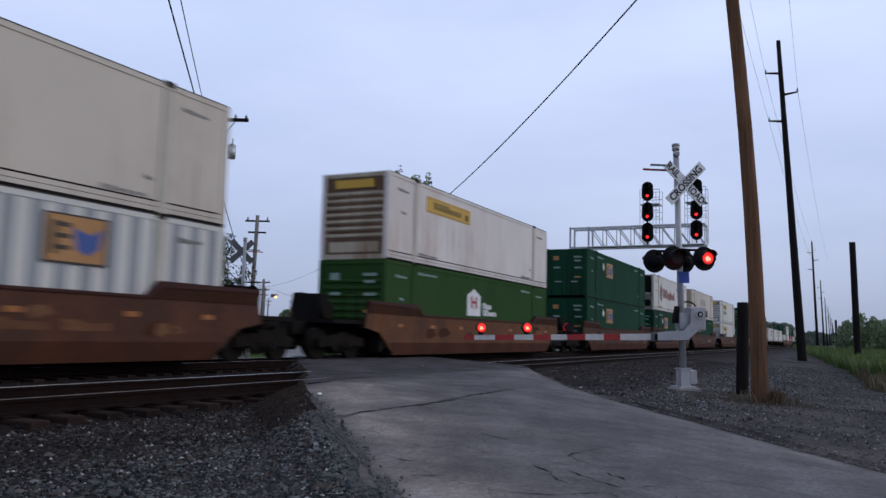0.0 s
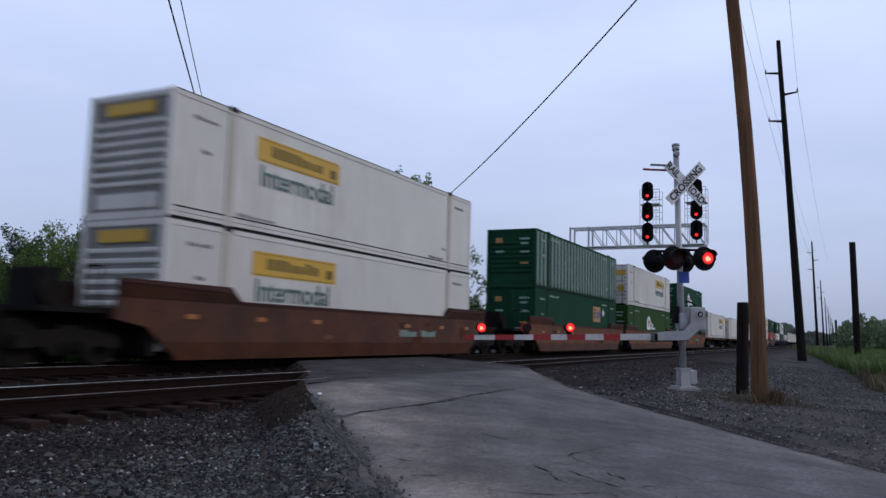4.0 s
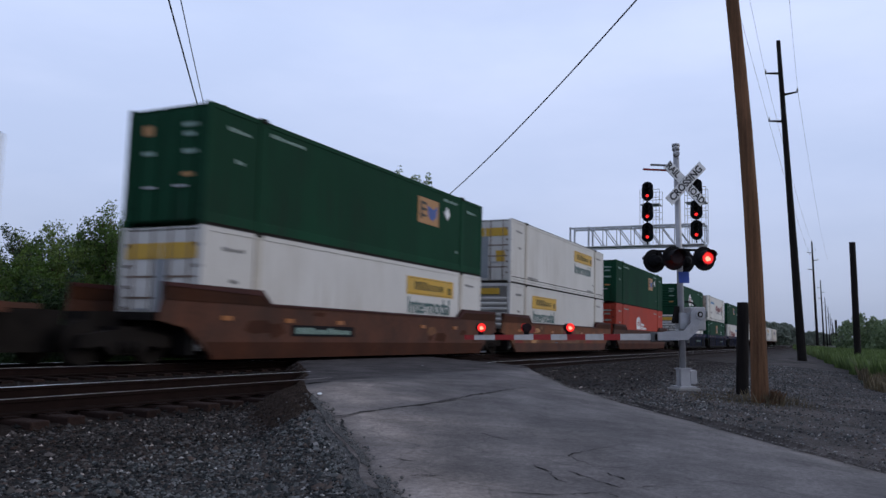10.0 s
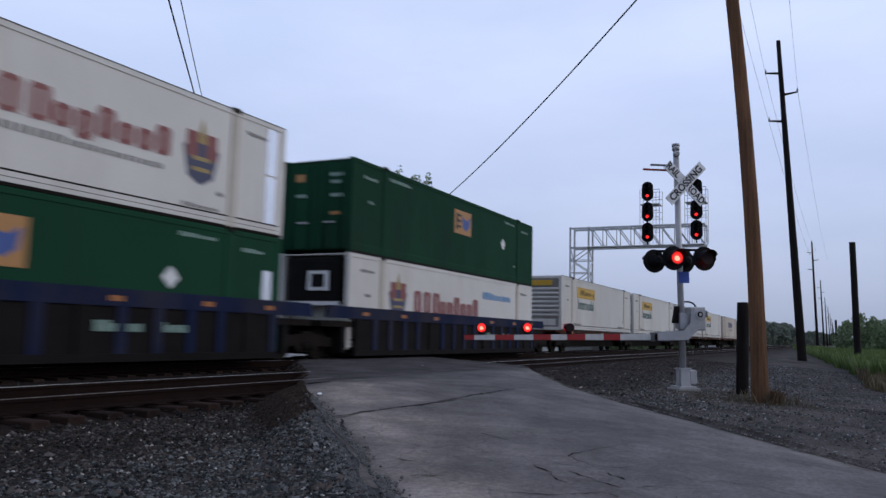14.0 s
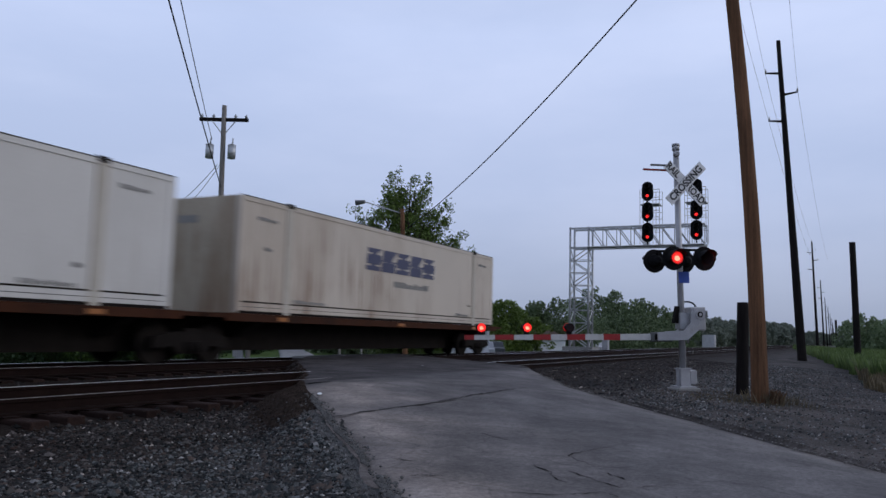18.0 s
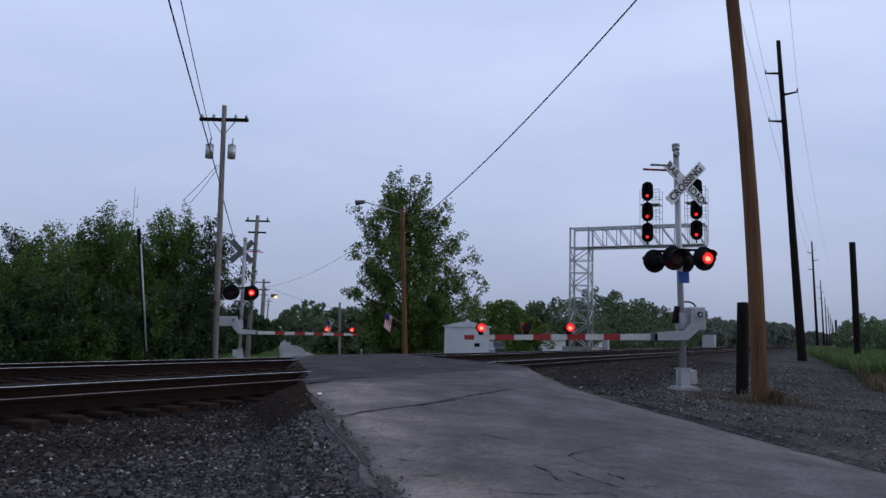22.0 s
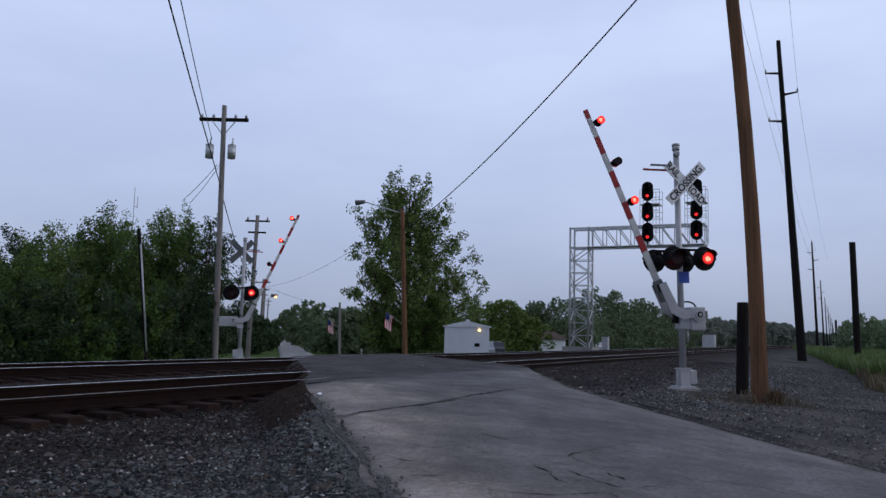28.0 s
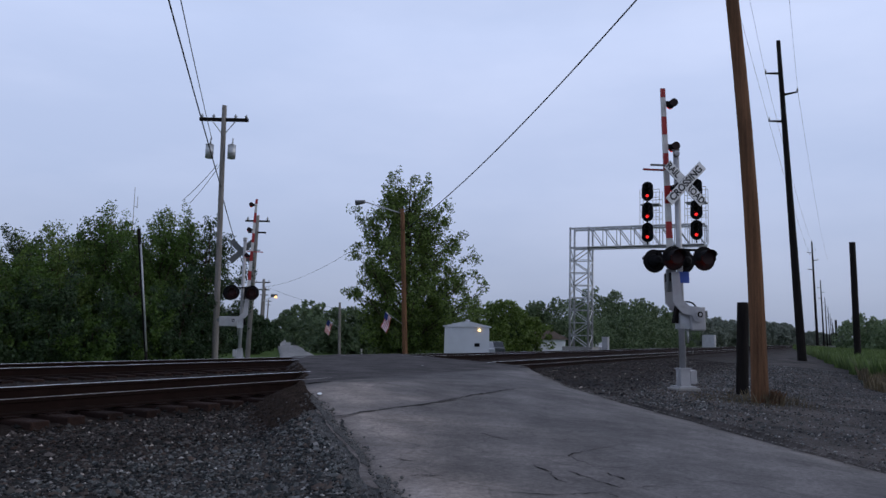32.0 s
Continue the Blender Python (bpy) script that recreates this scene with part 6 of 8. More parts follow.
def crossing_signal(m, label, h_mast, pairs, raised_sign=True, order=(0, 1), buck=0.0, grow=1.0, lamps=0.0, disc=0.255, arm_lamps=(4.61, 3.65, 2.742), tip=4.95, squeeze=0.955, back=0.48):
    sig = thing("crossing_signal", label, "crossing signal", m, group="crossing signals with gates")
    bm = bmesh.new()
    tube(bm, (0, 0, 0.3), (0, 0, h_mast), 0.068, 0.064, seg=18)
    part("mast", bm, ALU, sig, "grey painted steel mast")
    bm = bmesh.new()
    tube(bm, (0, 0, h_mast - 0.02), (0, 0, h_mast + 0.03), 0.085, seg=16)
    tube(bm, (0.02, 0.06, h_mast - 0.2), (0.03, 0.12, h_mast - 0.2), 0.075, 0.05, seg=16)
    tube(bm, (0, 0, h_mast - 0.12), (0, 0, h_mast), 0.078, seg=16)
    part("bell", bm, ALU, sig, "grey bell below the mast cap")
    bm = bmesh.new()
    box(bm, -0.26, 0.26, -0.26, 0.26, -0.1, 0.05)
    soften(bm, 0.02)
    part("footing", bm, CONCRETE, sig, "pale concrete footing")
    bm = bmesh.new()
    box(bm, -0.2, 0.2, -0.2, 0.2, 0.05, 0.08)
    for gx in (-0.12, 0.12):
        plate(bm, [(gx * 1.45, 0.08), (gx * 0.55, 0.08), (gx * 0.55, 0.42), (gx * 0.95, 0.42)], "y", -0.012, 0.012)
    box(bm, -0.105, 0.105, -0.105, 0.105, 0.08, 0.43)
    box(bm, -0.125, 0.125, -0.125, 0.125, 0.43, 0.455)
    part("base_casting", bm, ALU, sig)
    bm = bmesh.new()
    box(bm, -0.27, -0.11, -0.1, 0.1, 0.12, 0.41)
    soften(bm, 0.015)
    part("junction_box", bm, ALU, sig)
    # crossbuck
    for k, (ang, words) in enumerate(((45, "RAIL      ROAD"), (-45, "CROSSING"))):
        turn = pose(-0.12, 0.14 + 0.03 * k, h_mast - 0.86 + buck, 0, 0, 0) @ pose(0, 0, 0, 0, -ang, 0) 
        bm = bmesh.new()
        box(bm, -0.58, 0.58, -0.012, 0.0, -0.11, 0.11)
        b = part("crossbuck_board", bm, BACKING, sig, "crossbuck board with black letters on white")
        b.matrix_basis = turn @ Matrix.Scale(grow, 4)
        bm = bmesh.new()
        box(bm, -0.578, 0.578, 0.0005, 0.004, -0.108, 0.108)
        face = part("board_face", bm, WHITE, b)
        me = text_mesh(words, 0.215, LETTER, 0.002, 0.006)
        span = max(v.co.x for v in me.vertices) - min(v.co.x for v in me.vertices)
        lt = part("lettering", me, LETTER, b, "black letters")
        lt.matrix_basis = pose(0, 0.008, 0, 90, 0, 180) @ Matrix.Diagonal(((1.0 if k else 1.13) / span, 1.0, 1, 1))
    for dz, dx in ((0.0, 0.0), (-0.08, 0.12)):
        bm = bmesh.new()
        box(bm, 0.1, 0.62 + dx, 0.02 - dx, 0.05 - dx, h_mast - 0.48 + dz, h_mast - 0.44 + dz)
        part("side_bracket", bm, BACKING if dx == 0 else REDSTRIPE, sig)
    # flashing lamps
    for y, f, xs, tilt in pairs:
        bm = bmesh.new()
        z = h_mast - 2.30 + lamps
        tube(bm, (min(xs) - 0.05, y * 0.55, z), (max(xs) + 0.05, y * 0.55, z), 0.028, seg=8)
        tube(bm, (0, 0, z), (0, y * 0.6, z), 0.035, seg=8)
        for x in xs:
            tube(bm, (x, y * 0.55, z), (x, y * 0.7, z - 0.1), 0.03, seg=8)
        part("lamp_bracket", bm, BLACK, sig)
        for x, phase in zip(xs, (0, 1)):
            lamp_head(sig, x, y, z - 0.2, f, phase, disc)
    bm = bmesh.new()
    box(bm, -0.17, 0.07, 0.07, 0.085, h_mast - 3.0, h_mast - 2.76)
    if raised_sign:
        part("blue_sign", bm, BLUE, sig, "small blue notice plate")
    # gate mechanism
    bm = bmesh.new()
    box(bm, -back, -0.14, -0.17, 0.17, 1.24 if back < 0.5 else 1.34, 1.74)
    soften(bm, 0.03, 2)
    part("gate_mechanism", bm, ALU, sig, "grey gate motor housing")
    bm = bmesh.new()
    box(bm, -0.16, 0.09, -0.11, 0.11, 1.28, 1.62)
    part("clamp", bm, STEEL, sig)
    for s in (-1, 1):
        bm = bmesh.new()
        tube(bm, (-0.3, s * 0.17, 1.58), (-0.3, s * 0.25, 1.58), 0.1, seg=16)
        hub = part("pivot_hub", bm, ALU, sig)
        bm = bmesh.new()
        tube(bm, (-0.3, s * 0.245, 1.58), (-0.3, s * 0.262, 1.58), 0.062, seg=16)
        part("hub_cap", bm, CARBLACK, hub, "dark hub cap")
        bm = bmesh.new()
        tube(bm, (-0.3, s * 0.262, 1.58), (-0.3, s * 0.27, 1.58), 0.035, seg=12)
        part("hub_bolt", bm, ALU, hub)
    bm = bmesh.new()
    plate(bm, [(0.1, 1.40), (0.2, 1.40), (0.16, 1.6), (0.12, 1.76), (0.06, 1.76)], "y", -0.06, 0.06)
    part("buffer_bracket", bm, CARBLACK, sig, "dark rusty buffer bracket")
    bm = bmesh.new()
    for k in range(7):
        a0, a1 = math.pi * k / 7, math.pi * (k + 1) / 7
        tube(bm, (-0.2 + 0.2 * math.cos(a0), -0.1, 1.74 + 0.12 * math.sin(a0)), (-0.2 + 0.2 * math.cos(a1), -0.1, 1.74 + 0.12 * math.sin(a1)), 0.018, seg=6)
    part("cable_loop", bm, BLACK, sig, "black cable loop")
    bm = bmesh.new()
    box(bm, -back - 0.08, -back, -0.1, 0.1, 1.52, 1.66)
    part("crank_cover", bm, BACKING, sig)
    bm = bmesh.new()
    tube(bm, (-0.11, 0.05, 0.98), (-0.11, 0.05, 1.3), 0.025, seg=8)
    part("conduit", bm, STEEL, sig)
    # the arm, its origin at the pivot
    bm = bmesh.new()
    z = -0.47
    edges = [0.88 + squeeze * e for e in (0.0, 0.8, 1.18, 1.59, 2.0, 2.36, 2.75, 3.18, 3.6)] + [tip - 0.2, tip]

    def half(x):
        return 0.07 - 0.022 * (x - 0.6) / 4.5
    box(bm, 0.55, tip - 0.01, -0.02, 0.02, z - 0.04, z + 0.04)
    arm = part("gate_arm", bm, WHITESTRIPE, sig, "red and white striped gate arm with three red lamps")
    for i, (a, b) in enumerate(zip(edges, edges[1:])):
        bm = bmesh.new()
        plate(bm, [(a, z - half(a)), (b - 0.002, z - half(b)), (b - 0.002, z + half(b)), (a, z + half(a))], "y", -0.028, 0.028)
        part("stripe", bm, REDSTRIPE if i % 2 else WHITESTRIPE, arm)
    for s in (-1, 1):
        bm = bmesh.new()
        y = s * 0.21
        plate(bm, [(-0.16, 0.1), (0.06, 0.14), (0.16, 0.02), (0.18, -0.18), (0.32, -0.34), (0.9, -0.38), (0.9, -0.54), (0.26, -0.54), (0.02, -0.34), (-0.02, -0.14), (-0.14, -0.1)], "y", y - 0.02, y + 0.02)
        part("gate_bracket", bm, ALU, arm)
    bm = bmesh.new()
    box(bm, 0.72, 0.9, -0.2, 0.2, z - 0.06, z + 0.06)
    part("arm_saddle", bm, CARBLACK, arm, "dark arm clamp")
    bm = bmesh.new()
    box(bm, 0.5, 0.98, -0.05, 0.05, z - 0.1, z + 0.1)
    soften(bm, 0.015)
    part("arm_root", bm, BACKING, arm, "dark grey arm root")
    for x, phase in zip(arm_lamps, (2, order[0], order[1])):
        bm = bmesh.new()
        box(bm, x - 0.05, x + 0.05, -0.04, 0.04, z + half(x), z + 0.17)
        tube(bm, (x, -0.1, z + 0.2), (x, 0.1, z + 0.2), 0.085, seg=14)
        part("arm_lamp", bm, BLACK, arm)
        for f in (-1, 1):
            ln = part("arm_lens", SMALL_LENS, GLOW_RED, arm, "small red arm lamp lens")
            at = (x, f * 0.12, z + 0.2)
            if phase == 2:
                LAMPS.append((ln, at, 0 if f > 0 else 180, 2, -0.06))
            else:
                LAMPS.append((ln, at, 0 if f > 0 else 180, phase, -0.06))
    GATES.append(arm)
    return sig


crossing_signal(pose(17.526, 2.846, -0.24, 0, 1.58, 128), "grey crossing signal with crossbuck, red lamps and gate", 5.25, ((0.35, 1, (0.33, -0.37), 0), (-0.35, -1, (0.4, -0.3), 0)))
crossing_signal(pose(25.66, 21.62, -0.42, 0, 0, 308), "far grey crossing signal seen from behind with red lamps", 4.95, ((0.35, 1, (0.2, -0.5), 0), (-0.3, -1, (-0.4, 0.37), 0)), False, (1, 0), 0.33, 1.06, 0.26, 0.3, (4.8, 3.76, 2.68), 5.06, 1.0, 0.86)


# ---- poles and wires ----
def wood_pole(name, a, b, r0, r1, material, label, category="utility pole", flare=0.0, bow=0.0):
    p = thing(name, label, category)
    bm = bmesh.new()
    a, b = Vector(a), Vector(b)
    low = a - (b - a).normalized() * 0.3
    cuts, seg, last = (0.0, 0.03, 0.06, 0.12, 0.25, 0.37, 0.5, 0.62, 0.75, 0.87, 1.0), 16, None
    for u in cuts:
        c = low.lerp(b, u) - Vector((0, bow * 4 * u * (1 - u), 0))
        r = r0 + (r1 - r0) * u + flare * max(0.0, 1 - u / 0.1) ** 2
        ring = [bm.verts.new(c + Vector((r * math.cos(6.28319 * k / seg), r * math.sin(6.28319 * k / seg), 0))) for k in range(seg)]
        if last:
            for k in range(seg):
                bm.faces.new((last[k], last[(k + 1) % seg], ring[(k + 1) % seg], ring[k])).smooth = True
        else:
            bm.faces.new(ring[::-1])
        last = ring
    bm.faces.new(last)
    part("shaft", bm, material, p)
    return p


def wire(name, a, b, sag, r, label="thin dark overhead wire", n=24):
    bm = bmesh.new()
    a, b = Vector(a), Vector(b)
    side = (b - a).cross(Vector((0, 0, 1))).normalized()
    up = side.cross(b - a).normalized()
    last = None
    for i in range(n + 1):
        p = a.lerp(b, i / n) - Vector((0, 0, sag * 4 * (i / n) * (1 - i / n)))
        ring = [bm.verts.new(p + side * (r * math.cos(k * 1.2566)) + up * (r * math.sin(k * 1.2566))) for k in range(5)]
        if last:
            for k in range(5):
                bm.faces.new((last[k], last[(k + 1) % 5], ring[(k + 1) % 5], ring[k])).smooth = True
        last = ring
    return solid(name, bm, WIRE, label, "wire")


def insulator(parent, at, material=STEEL, h=0.22):
    bm = bmesh.new()
    at = Vector(at)
    tube(bm, at, at + Vector((0, 0, h)), 0.05, 0.03, 8)
    tube(bm, at + Vector((0, 0, h * 0.4)), at + Vector((0, 0, h * 0.6)), 0.07, seg=8)
    part("insulator", bm, material, parent)


near = wood_pole("utility_pole", (15.94, 1.237, -0.31), (15.88, 1.88, 10.2), 0.150, 0.112, POLE, "brown weathered wooden pole beside the gravel track", flare=0.03, bow=0.148)
wood_pole("wooden_post", (17.364, 1.67, -0.28), (17.384, 1.63, 1.6), 0.125, 0.115, DARKPOLE, "short dark creosoted wooden post behind the pole", "post")
tall = None
for k, (x, y, h) in enumerate(((55.3, 1.73, 20.9), (167, 2.5, 20.6), (262, 2.2, 20), (360, 1.8, 20), (455, 1.1, 20), (550, 0.4, 20), (650, -0.4, 20), (760, -0.9, 20), (880, -1.4, 20), (1000, -1.9, 20))):
    top = (x - 0.48, y + 0.98 * (1 if k == 0 else 0.6), -0.4 + h)
    p = wood_pole("transmission_pole", (x, y, -0.45), top, 0.28, 0.13, DARKPOLE, "tall dark wooden transmission pole with three short arms")
    tagged(p, group="transmission poles along the track")
    for dz, s in ((-2.2, 1), (-3.65, -1), (-5.4, 1)):
        bm = bmesh.new()
        c = Vector((x, y, -0.45)).lerp(Vector(top), (h + dz) / h)
        tube(bm, c, c + Vector((0, s * 0.95, 0.12)), 0.09, 0.05, 8)
        part("cross_arm", bm, DARKPOLE, p)
        insulator(p, c + Vector((0, s * 0.9, 0.08)), STEEL, 0.3)
    if k == 0:
        tall = [Vector((x, y, -0.45)).lerp(Vector(top), (h + dz) / h) + Vector((0, s * 0.93, 0.14)) for dz, s in ((-2.2, 1), (-3.65, -1), (-5.4, 1))]
for t, drift in zip(tall, (-1.2, -1.2, -0.55)):
    wire("power_line", t, (167, 1.0 + (t.y - 2.2), t.z - 0.2), 1.6, 0.009)
    wire("power_line", t, (-45, t.y + drift, t.z), 0.35, 0.008)
post = wood_pole("wooden_post", (55.76, -1.4, -0.6), (55.76, -1.27, 7.18), 0.21, 0.18, DARKPOLE, "tall dark bare post in the grass", "post")
wood_pole("wooden_post", (230, -1.0, -0.6), (229.8, -0.9, 7.0), 0.3, 0.26, DARKPOLE, "dark bare post far along the field", "post")

left = wood_pole("utility_pole", (26.02, 23.21, -0.9), (25.94, 23.37, 10.4), 0.135, 0.1, GREYPOLE, "grey wooden pole with crossarm and two transformers beside the far road")
bm = bmesh.new()
C = Vector((25.95, 23.36, 9.78))
ARM = Vector((0.44, -0.9, 0))
box(bm, -1.05, 1.05, -0.06, 0.06, -0.07, 0.07, Matrix.Translation(C) @ Matrix.Rotation(math.atan2(ARM.y, ARM.x), 4, "Z"))
part("cross_arm", bm, DARKPOLE, left)
for d in (-0.95, -0.45, 0.5, 0.95):
    insulator(left, C + ARM * d + Vector((0, 0, 0.06)), STEEL, 0.18)
for s in (-1, 1):
    bm = bmesh.new()
    tube(bm, C + ARM * (s * 0.5) + Vector((0, 0, -0.06)), C + Vector((0, 0, -0.7)), 0.02, seg=6)
    part("arm_brace", bm, STEEL, left)
for s in (-0.55, 0.40):
    bm = bmesh.new()
    c = C + ARM * s + Vector((0, 0, -1.4))
    tube(bm, c + Vector((0, 0, -0.3)), c + Vector((0, 0, 0.28)), 0.17, seg=16)
    tube(bm, c + Vector((0, 0, 0.28)), c + Vector((0, 0, 0.34)), 0.18, 0.08, 16)
    t = part("transformer", bm, STEEL, left, "grey cylindrical transformer")
    bm = bmesh.new()
    tube(bm, c + Vector((0.03, 0, 0.32)), c + Vector((0.05, 0, 0.6)), 0.04, 0.025, 8)
    part("bushing", bm, STEEL, t)
wire("service_wire", (25.92, 23.3, 6.81), (8.48, 9.99, 8.55), 0.08, 0.02)
wire("service_wire", (25.41, 23.48, 8.8), (8.87, 9.71, 8.05), 0.1, 0.013)
wire("service_wire", (25.92, 23.22, 6.49), (38.35, 31.62, 3.6), 0.35, 0.02)
wire("service_wire", (25.83, 23.47, 7.81), (26.11, 25.65, 6.38), 0.08, 0.012)
wire("service_wire", (25.89, 23.40, 7.79), (26.34, 25.41, 6.30), 0.08, 0.012)
for x, y, z0, h, r in ((38.73, 31.62, -1.1, 8.9, 0.15), (62.3, 50.1, -1.2, 7.0, 0.16), (90, 72, -1.2, 8, 0.16), (125, 99, -1.2, 8, 0.16)):
    p = wood_pole("utility_pole", (x - (0.33 if x < 40 else 0), y + (0.11 if x < 40 else 0), z0), (x - (0.2 if x < 40 else 0), y - (0.03 if x < 40 else 0.2), z0 + h), r, 0.11, GREYPOLE, "grey wooden pole beside the far road")
    bm = bmesh.new()
    box(bm, -0.75, 0.75, -0.05, 0.05, -0.05, 0.05, Matrix.Translation((x - (0.2 if x < 40 else 0), y - 0.05, z0 + h - 0.35)) @ Matrix.Rotation(math.atan2(ARM.y, ARM.x), 4, "Z"))
    part("cross_arm", bm, DARKPOLE, p)
    bm = bmesh.new()
    box(bm, -0.55, 0.55, -0.05, 0.05, -0.05, 0.05, Matrix.Translation((x - (0.2 if x < 40 else 0), y - 0.05, z0 + h - 1.05)) @ Matrix.Rotation(math.atan2(ARM.y, ARM.x), 4, "Z"))
    part("cross_arm", bm, DARKPOLE, p)
    for d in (-0.6, 0.0, 0.6):
        insulator(p, Vector((x - (0.2 if x < 40 else 0), y - 0.05, z0 + h - 0.3)) + ARM * d)


def street_lamp(at, base, label):
    p = thing("street_lamp", label, "street lamp")
    bm = bmesh.new()
    tube(bm, base, at, 0.03, seg=8)
    part("lamp_arm", bm, STEEL, p)
    bm = bmesh.new()
    a = Vector(at)
    tube(bm, a, a + Vector((-0.1, 0.55, -0.05)), 0.1, 0.16, 10)
    part("lamp_housing", bm, BACKING, p)
    return p, a


lamp, a = street_lamp((59.4, 46.0, 4.05), (62.3, 50.1, 3.6), "lit orange street lamp on a pole beside the far road")
bm = bmesh.new()
tube(bm, a + Vector((-0.05, 0.1, -0.1)), a + Vector((-0.1, 0.05, -0.22)), 0.1, 0.13, 10)
part("bulb", bm, SODIUM, lamp, "glowing orange bulb")

wood_pole("utility_pole", (40.05, 21.82, -0.6), (39.87, 22.19, 7.95), 0.155, 0.12, POLE, "brown wooden pole in front of the big tree")
lamp, a = street_lamp((39.0, 24.2, 8.35), (39.87, 22.19, 7.7), "unlit grey street lamp on the brown pole")
wire("service_wire", (15.86, 1.75, 9.5), (39.9, 22.1, 6.7), 0.6, 0.021)
wire("service_wire", (39.87, 22.2, 7.6), (62.3, 50.1, 5.0), 0.9, 0.01)
wire("service_wire", (62.3, 50.1, 5.2), (100.0, 62.0, 4.0), 0.6, 0.012)
guy = wood_pole("wooden_post", (22.5, 23.35, -0.9), (21.71, 23.4, 4.49), 0.06, 0.06, DARKPOLE, "thin leaning dark post with a steel conduit in the thicket", "post")
bm = bmesh.new()
tube(bm, (22.33, 23.26, -0.1), (21.76, 23.3, 3.9), 0.032, seg=8)
part("conduit", bm, ALU, guy, "pale steel conduit")
mast = thing("antenna", "thin grey antenna mast behind the thicket", "antenna")
bm = bmesh.new()
ax, ay = 70 * math.cos(radians(47.55)), 70 * math.sin(radians(47.55))
tube(bm, (ax, ay, -1.1), (ax, ay, 12.3), 0.05, 0.03, 6)
tube(bm, (ax + 0.18, ay - 0.18, 10.6), (ax + 0.18, ay - 0.18, 11.6), 0.03, seg=6)
tube(bm, (ax, ay, 10.7), (ax + 0.18, ay - 0.18, 10.7), 0.025, seg=6)
part("mast", bm, STEEL, mast)


# ---- signal cantilever ----
def cantilever():
    X, Y0, Y1, ZB, ZT = 62.0, 17.95, 8.35, 7.95, 9.5
    c = thing("signal_bridge", "galvanised lattice cantilever over the tracks with red signals", "signal bridge")
    ys, xs = (Y0 - 0.75, Y0 + 0.75), (X - 0.6, X + 0.6)
    for x in xs:
        for y in ys:
            bm = bmesh.new()
            tube(bm, (x, y, -0.4), (x, y, ZT + 0.1), 0.085, seg=8)
            part("tower_leg", bm, STEEL, c)
    n = 8
    for i in range(n):
        z0, z1 = i * ZB / n, (i + 1) * ZB / n
        bm = bmesh.new()
        for x in xs:
            tube(bm, (x, ys[i % 2], z0), (x, ys[1 - i % 2], z1), 0.04, seg=6)
            tube(bm, (x, ys[0], z1), (x, ys[1], z1), 0.035, seg=6)
        for y in ys:
            tube(bm, (xs[i % 2], y, z0), (xs[1 - i % 2], y, z1), 0.04, seg=6)
            tube(bm, (xs[0], y, z1), (xs[1], y, z1), 0.035, seg=6)
        part("tower_lattice", bm, STEEL, c)
    for x in xs:
        for z in (ZB, ZT):
            bm = bmesh.new()
            box(bm, x - 0.06, x + 0.06, Y1, Y0 + 0.8, z - 0.07, z + 0.07)
            part("chord", bm, STEEL, c)
    m = 8
    for i in range(m):
        y0, y1 = Y0 - 0.8 + (Y1 - Y0 + 0.8) * i / m, Y0 - 0.8 + (Y1 - Y0 + 0.8) * (i + 1) / m
        bm = bmesh.new()
        for x in xs:
            tube(bm, (x, y0, ZT), (x, y1, ZB), 0.04, seg=6)
            tube(bm, (x, y1, ZB), (x, y1, ZT), 0.035, seg=6)
        for z in (ZB, ZT):
            tube(bm, (xs[0], y0, z), (xs[1], y1, z), 0.03, seg=6)
        part("truss_lattice", bm, STEEL, c)
    bm = bmesh.new()
    box(bm, xs[0] - 0.55, xs[0] - 0.05, Y1, Y0 - 0.7, ZB - 0.05, ZB + 0.0)
    part("walkway", bm, STEEL, c)
    for y0, y1 in ((11.45, 12.9), (8.1, 9.6)):
        bm = bmesh.new()
        box(bm, xs[0] - 1.2, xs[0] + 0.1, y0, y1, ZT + 1.48, ZT + 1.53)
        for y in np.linspace(y0, y1, 4):
            for dx in (-1.15, 0.05):
                tube(bm, (xs[0] + dx, y, ZB), (xs[0] + dx, y, ZT + 2.6), 0.022, seg=5)
        for z in (ZT + 2.0, ZT + 2.6, ZT + 0.5, ZT + 1.0, ZT - 0.5):
            for dx in (-1.15, 0.05):
                tube(bm, (xs[0] + dx, y0, z), (xs[0] + dx, y1, z), 0.022, seg=5)
        part("cage", bm, STEEL, c)
    for y, zs in ((12.3, (11.95, 10.38, 8.82)), (8.75, (11.95, 10.38, 8.87))):
        for z in zs:
            bm = bmesh.new()
            x = xs[0] - 1.3
            oval = [(y + 0.44 * math.sin(q * math.pi / 8), z + (0.3 if abs(q) < 4 else -0.3) + 0.44 * math.cos(q * math.pi / 8)) for q in range(-8, 8)]
            plate(bm, oval, "x", x - 0.05, x + 0.02)
            tube(bm, (x, y, z - 0.95), (x, y, z - 0.6), 0.06, seg=6)
            for k in (-0.36, 0, 0.36):
                tube(bm, (x - 0.35, y, z + k), (x - 0.05, y, z + k), 0.17, seg=14, caps=False)
            h = part("track_signal", bm, BLACK, c, "black oval track signal showing red")
            bm = bmesh.new()
            tube(bm, (x - 0.16, y, z - 0.36), (x - 0.12, y, z - 0.36), 0.11, seg=14)
            part("red_lens", bm, GLOW_RED, h, "lit red lens")
    bm = bmesh.new()
    box(bm, X - 1.1, X + 1.1, Y0 - 1.2, Y0 + 1.2, -0.6, 0.1)
